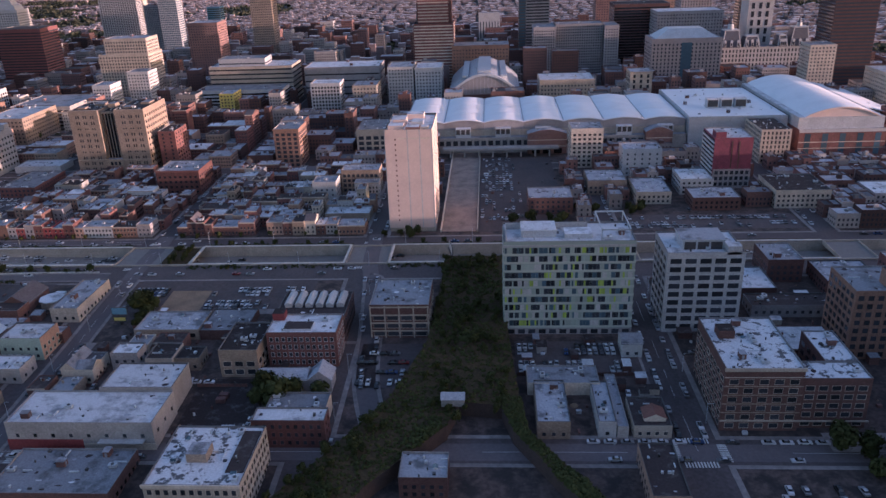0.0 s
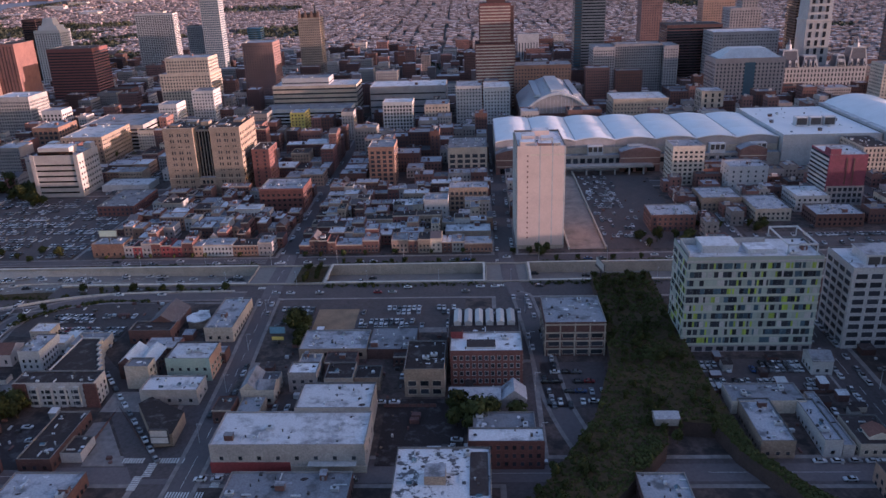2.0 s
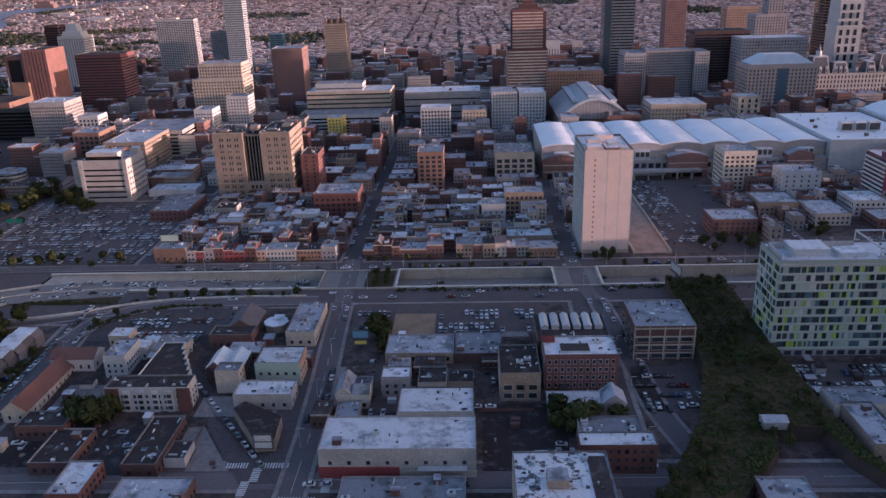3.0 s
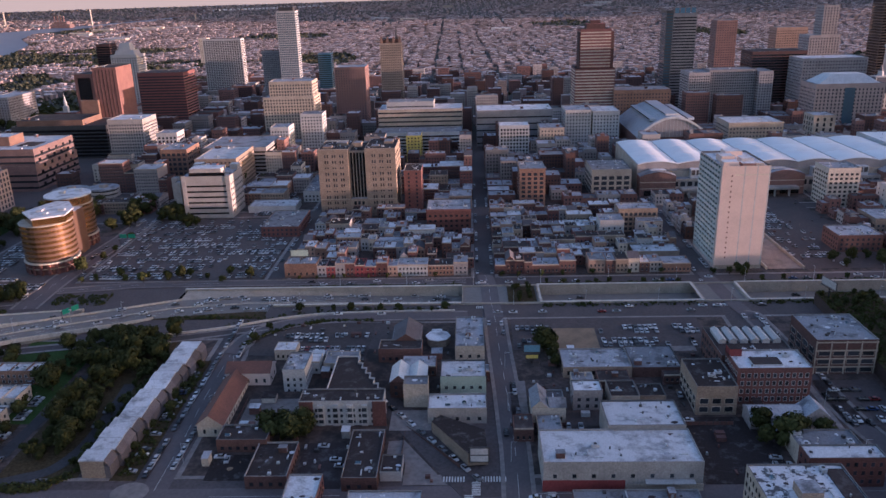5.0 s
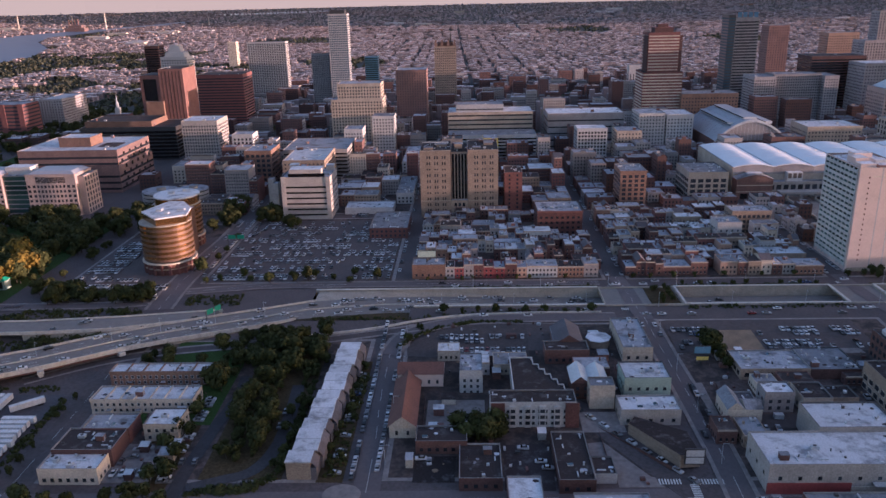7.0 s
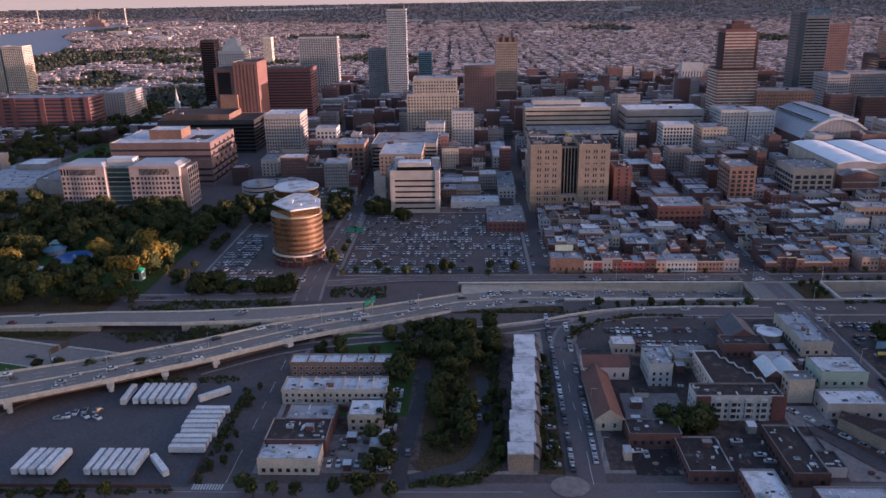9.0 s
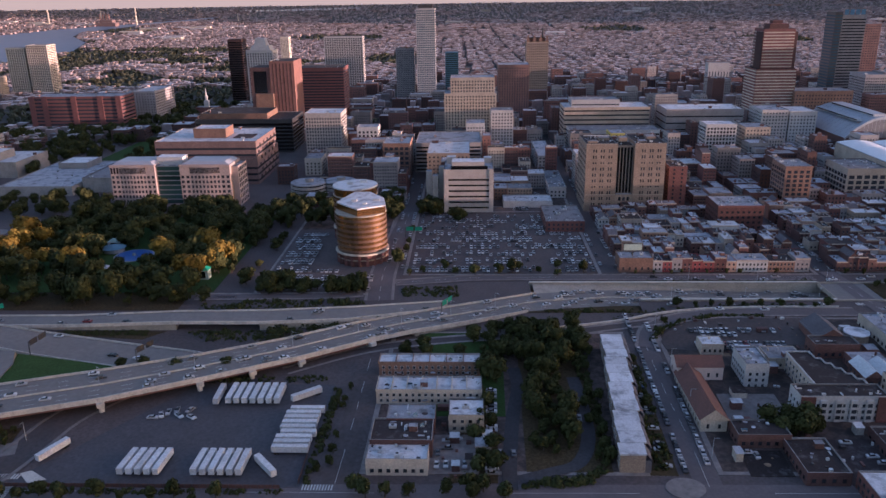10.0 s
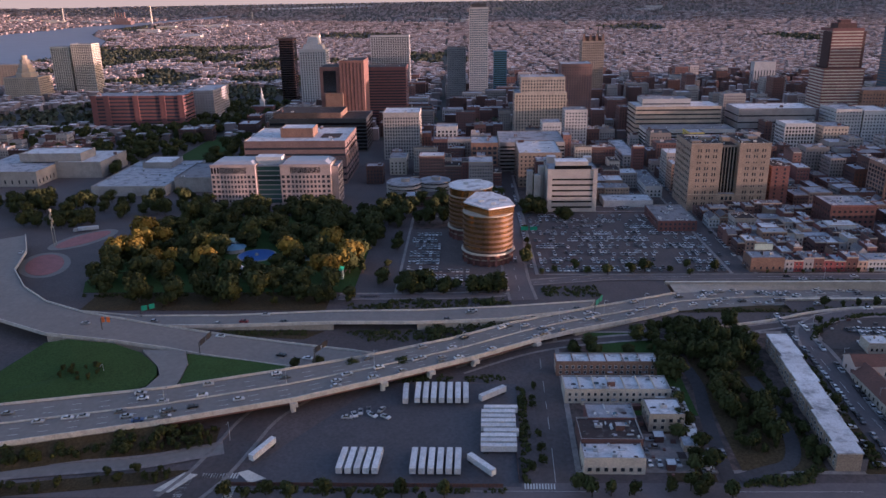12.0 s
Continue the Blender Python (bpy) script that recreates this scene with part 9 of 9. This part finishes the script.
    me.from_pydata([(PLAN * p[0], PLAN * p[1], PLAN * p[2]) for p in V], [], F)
    me.materials.append(FAR_WALL_HAZED)
    me.materials.append(FAR_ROOF_HAZED)
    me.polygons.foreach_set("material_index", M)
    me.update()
    tagged(new("far_houses", me), "rows of low brick houses to the horizon, with unseen sun-blocking slabs", "houses", "", "stuff")
    me = bpy.data.meshes.new("far_trees")
    me.from_pydata([(PLAN * p[0], PLAN * p[1], PLAN * p[2]) for p in LV], [], LF)
    me.materials.append(FAR_LEAF)
    me.update()
    tagged(new("far_trees", me), "dark tree clumps among far houses", "trees", "", "stuff")
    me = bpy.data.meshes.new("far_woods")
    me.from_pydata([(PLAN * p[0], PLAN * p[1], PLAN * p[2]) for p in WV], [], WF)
    me.materials.append(FAR_WOOD_HAZED)
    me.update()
    tagged(new("far_woods", me), "grey woods below the horizon, haze put into their colour", "woods", "", "stuff")


def roof_clutter():
    """Vents, ducts, hatches and patches on the flat roofs of the nearer blocks."""
    r = random.Random(63)
    s = Shape()
    for x0, x1, y0, y1, z in ROOFTOPS:
        area = (x1 - x0) * (y1 - y0)
        for k in range(min(26, int(area / (38 if y0 < 480 else 60)) + 1)):
            x, y = r.uniform(x0 + 0.6, x1 - 1.6), r.uniform(y0 + 0.6, y1 - 1.6)
            c = r.random()
            if c < 0.3:
                w, d = r.uniform(0.5, 1.5), r.uniform(0.5, 1.5)
                s.box(x, min(x + w, x1 - 0.4), y, min(y + d, y1 - 0.4), z, z + r.uniform(0.4, 1.3), r.choice((0, 0, 3)))
            elif c < 0.42:
                long = r.uniform(2, 6)
                if r.random() < 0.5:
                    s.box(x, min(x + long, x1 - 0.5), y, y + 0.5, z, z + 0.5, 0)
                else:
                    s.box(x, x + 0.5, y, min(y + long, y1 - 0.5), z, z + 0.5, 0)
            elif c < 0.5:
                s.tube(x, y, 0.3, z, z + 1.2, 6, 3)
            else:
                w, d = r.uniform(1, 4.5), r.uniform(0.8, 3.5)
                q = [(x + w * 0.5 * (1 + r.uniform(0.5, 1) * math.cos(a)), y + d * 0.5 * (1 + r.uniform(0.5, 1) * math.sin(a))) for a in (0.3, 1.1, 2.0, 2.8, 3.7, 4.6, 5.5)]
                s.face([(min(max(px, x0 + 0.5), x1 - 0.5), min(max(py, y0 + 0.5), y1 - 0.5), z + 0.02 + 0.004 * (k % 5)) for px, py in q], r.choice((1, 1, 2, 4)))
    tagged(new("roof_clutter", s.mesh("roof_clutter", [METAL_LIGHT, ROOF_TAR, ROOF_WHITE, STEEL, ROOF_GREY])), "small vents, ducts and tar patches on flat roofs", "roof fittings", "", "stuff")


roof_clutter()

# mid-rise blocks between the market and the far rows
mr = random.Random(31)
placed = []
for k in range(1500):
    x, y = mr.uniform(-950, 560), 1003 + 700 * mr.random() ** 1.4
    w, d = mr.uniform(14, 38), mr.uniform(14, 30)
    sx = (x + 0.0215 * (y - 476)) % 148
    if x < -860 and y > 1090 or sx < 12 or sx + w > 150 or not free(x - 1, x + w + 1, y - 3, y + d + 1) or any(x < b_ + 1 and x + w > a - 1 and y < e + 4 and y + d > c - 4 for a, b_, c, e in placed):
        continue
    core = max(0.0, 1 - abs(x + 130) / 650) * max(0.0, 1 - (y - 1000) / 900)
    h = mr.uniform(12, 26) + (mr.uniform(5, 46) * core if mr.random() < 0.6 else 0)
    placed.append((x, x + w, y, y + d))
    TAKEN.append((x, x + w, y, y + d))
    plain_house(x, x + w, y, y + d, h)
tagged(new("town_buildings", REST.mesh("town_buildings", REST_MATS)), "crowd of plain brick and stone town buildings", "buildings", "", "stuff")

far_city()


def power_station(x, y):
    z = ground_z(x, y)
    ob = thing("power_station", x, y, z, "brick riverside power station with tall chimneys", "power station")
    part("hall", Shape().box(-52, 52, -24, 24, -3, 20, 0, 1), [BRICK_MAUVE, ROOF_GREY], ob)
    part("boiler_house", Shape().box(-30, 36, -20, 20, 20.1, 34, 0, 1), [BRICK_MAUVE, ROOF_GREY], ob)
    for k in range(4):
        part("chimney", Shape().tube(-34 + 16 * k, 0, 4, 20, 62, 10, 0, 1, 0.8), [BRICK_PINK, ROOF_TAR], ob)


def far_stack(x, y, h, r):
    ob = thing("chimney", x, y, ground_z(x, y), "tall lone concrete chimney beyond the river", "chimney", "far chimneys")
    part("shaft", Shape().tube(0, 0, r, -3, h, 10, 0, 1, 0.7), [STUCCO, ROOF_TAR], ob)


def far_shed(x, y, w, d, h, wall, roof, lab):
    ob = thing("shed", x, y, ground_z(x, y), lab, "shed", "riverside sheds")
    part("body", Shape().box(-w / 2, w / 2, -d / 2, d / 2, -3, h, 0, 1), [wall, roof], ob)


power_station(-2334, 4075)
far_stack(-2215, 4160, 88, 4.5)
far_stack(-2700, 4190, 72, 5)
far_stack(-2560, 4500, 50, 4)
far_stack(-1750, 4420, 46, 4)
fr = random.Random(77)
for k in range(46):
    u = fr.random()
    x, y = (-2120 + 480 * u + fr.uniform(-60, 60), 3250 + 800 * fr.random()) if k < 20 else ((-2950 + 520 * u, 4020 + 230 * fr.random()) if k < 30 else (-1600 + 3200 * u, fr.uniform(3300, 5300)))
    if not in_river(x, y, 60):
        far_shed(x, y, fr.uniform(40, 110), fr.uniform(25, 45), fr.uniform(8, 15), fr.choice((STUCCO, BRICK_ORANGE, PAINT_WHITE)), fr.choice((ROOF_WHITE, ROOF_GREY, ROOF_WHITE)), fr.choice(("long pale dock shed by the river", "wide warehouse with pale roof")))
tanks = Shape()
for k in range(34):
    x = -1930 + 22 * k + fr.uniform(-4, 4)
    y = 5150 + 7.5 * k
    tanks.tube(x, y, 9, ground_z(x, y) - 3, ground_z(x, y) + 9, 10, 0, 0)
tagged(new("storage_tanks", tanks.mesh("storage_tanks", [ROOF_VAULT])), "row of white storage tanks near the horizon", "tanks", "", "stuff")

# ---- yards, sheds and fences north of the expressway ----
yr = random.Random(17)
for x0, x1, y0, y1, mat, lab in ((-60, -28, 302, 344, ASPHALT_LOT, "asphalt yard with parked cars"), (-132, -108, 343, 348, DIRT, "bare earth strip behind factories"), (-212, -204, 304, 346, PAVING, "pale concrete side yard"), (-186, -140, 303, 315, ASPHALT_LOT, "patched asphalt back yard"),
                                 (-100, -64, 344, 347, PAVING, "narrow concrete alley"), (-343, -315, 298, 330, PAVING, "concrete yard behind flats"), (-330, -318, 370, 384, DIRT, "bare earth garden"), (-270, -250, 300, 318, PAVING, "patched concrete corner lot"), (108, 172, 322, 330, PAVING, "concrete service alley"),
                                 (-346, -328, 262, 281, ROOF_TAR, "black surfaced yard with rubble"), (-480, -458, 262, 292, PAVING, "pale concrete loading yard"), (-133, -108, 378, 384, PAVING, "concrete kerb strip"), (140, 222, 255, 268, PAVING, "pale pavement by the warehouse")):
    patch("yard", rect(x0, x1, y0, y1), 0.27, mat, lab, "yard")
for c in [(-58 + 5.2 * i, 306 + 9 * j, 0.3, yr.choice((0, 180, 90)), "parked in the yard", True) for i in range(6) for j in range(4) if yr.random() < 0.7] + [(-476 + 4 * i, 268 + 9 * j, 0.3, 0, "parked in the yard", True) for i in range(4) for j in range(2) if yr.random() < 0.6]:
    car(*c[:5])


def shed(x, y, w, d, h, wall, roof):
    ob = thing("shed", x, y, 0.18, "small lean-to shed in a back yard", "shed", "sheds in back yards")
    part("wall", Shape().box(0, w, 0, d, 0, h), [wall], ob)
    part("roof", Shape().face([(-0.2, -0.2, h + 0.05), (w + 0.2, -0.2, h + 0.05), (w + 0.2, d + 0.2, h + 0.7), (-0.2, d + 0.2, h + 0.7)]).box(-0.2, w + 0.2, d, d + 0.2, h - 0.1, h + 0.68), [roof], ob)


def fence(x0, y0, x1, y1):
    ob = thing("fence", x0, y0, 0.18, "weathered board fence round a yard", "fence", "yard fences")
    u = Vector((x1 - x0, y1 - y0))
    n = max(2, int(u.length / 3))
    v = u.normalized()
    o = Vector((-v.y, v.x)) * 0.08
    s = Shape().prism([tuple(-o), tuple(u - o), tuple(u + o), tuple(o)], 0.1, 1.9)
    part("board_panel", s, [BRICK_BROWN], ob)
    for k in range(n + 1):
        p = u * (k / n)
        part("post", Shape().box(p.x - 0.12, p.x + 0.12, p.y - 0.12, p.y + 0.12, 0, 2.1), [STEEL], ob)


made = 0
for k in range(900):
    x0b, x1b, y0b, y1b = yr.choice(((-210, -84, 264, 378), (-356, -234, 264, 376), (20, 76, 266, 346), (100, 220, 322, 422), (-476, -456, 262, 345)))
    x, y = yr.uniform(x0b, x1b), yr.uniform(y0b, y1b)
    w, d = yr.uniform(3, 7), yr.uniform(3, 6)
    if free(x - 0.6, x + w + 0.6, y - 0.6, y + d + 0.6):
        TAKEN.append((x, x + w, y, y + d))
        shed(x, y, w, d, yr.uniform(2.4, 4.2), yr.choice((BRICK_BROWN, STUCCO, BRICK_DARK, CONCRETE)), yr.choice((ROOF_GREY, ROOF_TAR, METAL_LIGHT, ROOF_WHITE)))
        made += 1
    if made > 54:
        break
for a in ((-213, 303, -187, 303), (-187, 303, -187, 325), (-135, 303, -110, 303), (-262, 268, -262, 300), (-236, 270, -262, 302), (-344, 300, -344, 330), (-324, 354, -324, 384), (18, 313, 80, 313), (-532, 254, -532, 338), (-650, 251, -535, 251)):
    fence(*a)


def yard_clutter():
    """Crates, skips, pallets, tanks and rubble heaps lying about in the yards."""
    r = random.Random(91)
    s = Shape()
    for x0, x1, y0, y1, n in ((-352, -230, 258, 420, 170), (-205, -70, 258, 380, 190), (24, 80, 258, 300, 40), (96, 222, 262, 424, 120), (-505, -450, 258, 340, 60), (-500, -380, 700, 790, 60), (-3, 62, 500, 690, 30)):
        for _ in range(n):
            x, y = r.uniform(x0, x1), r.uniform(y0, y1)
            w, d, h = r.choice(((1.2, 1.2, 0.9), (2.2, 1.5, 1.4), (6, 2.4, 2.5), (1, 3, 0.7), (0.8, 0.8, 1.6), (4.2, 2.6, 2.3)))
            slant = abs((x + 224) * 0.82 + (y - 250) * 0.57) if -310 < x < -210 and y < 368 else 99
            if slant < 10 or not free(x - 1, x + w + 1, y - 1, y + d + 1) or (w > 4 and r.random() < 0.6):
                continue
            bx, by, bz = site(x, y, 0.15)
            if r.random() < 0.25:
                q = [(bx + w * (0.5 + 0.6 * math.cos(a) * r.uniform(0.6, 1)), by + w * (0.5 + 0.6 * math.sin(a) * r.uniform(0.6, 1))) for a in (0, 0.9, 1.8, 2.7, 3.6, 4.5, 5.4)]
                s.prism(q, bz - 0.2, bz + 0.5, 4, 4, 0.45)
            else:
                s.box(bx, bx + w, by, by + d, bz - 0.3, bz + h, r.choice((0, 1, 2, 3, 3, 5)))
    tagged(new("yard_clutter", s.mesh("yard_clutter", [METAL_LIGHT, STEEL, BRICK_DARK, BRICK_BROWN, DIRT, PAINT_WHITE])), "skips, crates and rubble heaps in yards", "clutter", "", "stuff")


yard_clutter()

# ---- the square with its pool, stalls and the plaza's tall sculpture ----
pool = thing("fountain", -715, 534, 0.2, "round blue painted fountain basin in the park", "fountain")
part("basin_rim", Shape().tube(0, 0, 14.5, 0, 0.5, 32), [CONCRETE], pool)
part("basin", Shape().tube(0, 0, 13.4, 0.3, 0.56, 32), [POOL_BLUE], pool, "blue painted basin floor")
part("jet_head", Shape().tube(0, 0, 1.6, 0.5, 2.2, 12, 0, None, 0.6), [CONCRETE], pool)


def stall(x, y, w, d, h, wall, roof, label):
    ob = thing("stall", x, y, 0.2, label, "stall", "stalls in the park")
    part("wall", Shape().box(-w / 2, w / 2, -d / 2, d / 2, 0, h), [wall], ob)
    part("roof", Shape().prism(rect(-w / 2 - 0.5, w / 2 + 0.5, -d / 2 - 0.5, d / 2 + 0.5), h, h + 2, 0, 0, 0.35), [roof], ob)
    part("hatch", Shape().box(-w / 4, w / 4, -d / 2 - 0.06, -d / 2, 1, h - 0.6), [BLACK_GLASS_AND_SHADE], ob)


stall(-719, 495, 8, 6, 4.5, PAINT_WHITE, ROOF_WHITE, "small white kiosk with a hipped roof")
stall(-679, 526, 12, 8, 4, PAINT_BLUE, ROOF_WHITE, "pale marquee tent over blue walls")
stall(-740, 558, 9, 6, 4, PAINT_WHITE, PAINT_MINT, "white stall with a mint green tent roof")
stall(-646, 487, 7, 7, 6.5, PAINT_MINT, SIGN_GREEN, "teal green park stall")

bolt = Shape().tube(-1, 0, 0.3, 0, 16, 8).tube(1, 0, 0.3, 0, 16, 8).box(-1.4, 1.4, -0.5, 0.5, 15.4, 16.2)
for k, (dx, z0) in enumerate(((0.0, 16), (0.9, 19.2), (-0.5, 22.4), (0.6, 25.6))):
    bolt.prism([(dx - 0.6, -0.4), (dx + 0.6, -0.4), (dx + 0.6, 0.4), (dx - 0.6, 0.4)], z0, z0 + 4.2, 0, 0, 0.7)
bolt.box(-0.6, 1.2, -0.5, 0.5, 29, 30.6)
tagged(new("sculpture", bolt.mesh("sculpture", [CONCRETE_TAN])), "tall jagged pale steel sculpture on slim legs", "sculpture").matrix_world = place(*site(-881, 558, 0.2))
for x, y, turn in ((-874, 599, -72), (-919, 553, -80)):
    ob = thing("lorry", x, y, 0.2, "long white lorry on the bridge approach", "truck", "lorries on the bridge approach")
    ob.rotation_euler.z = radians(turn)
    bits = {nm: part(nm, me, [], ob) for nm, me in TRAILER}
    part("cab", Shape().box(-1.25, 1.25, -11.2, -8.6, 0.5, 3.3).box(-1.2, 1.2, -12, -11.2, 0.5, 2.1), [PAINT_WHITE], ob)
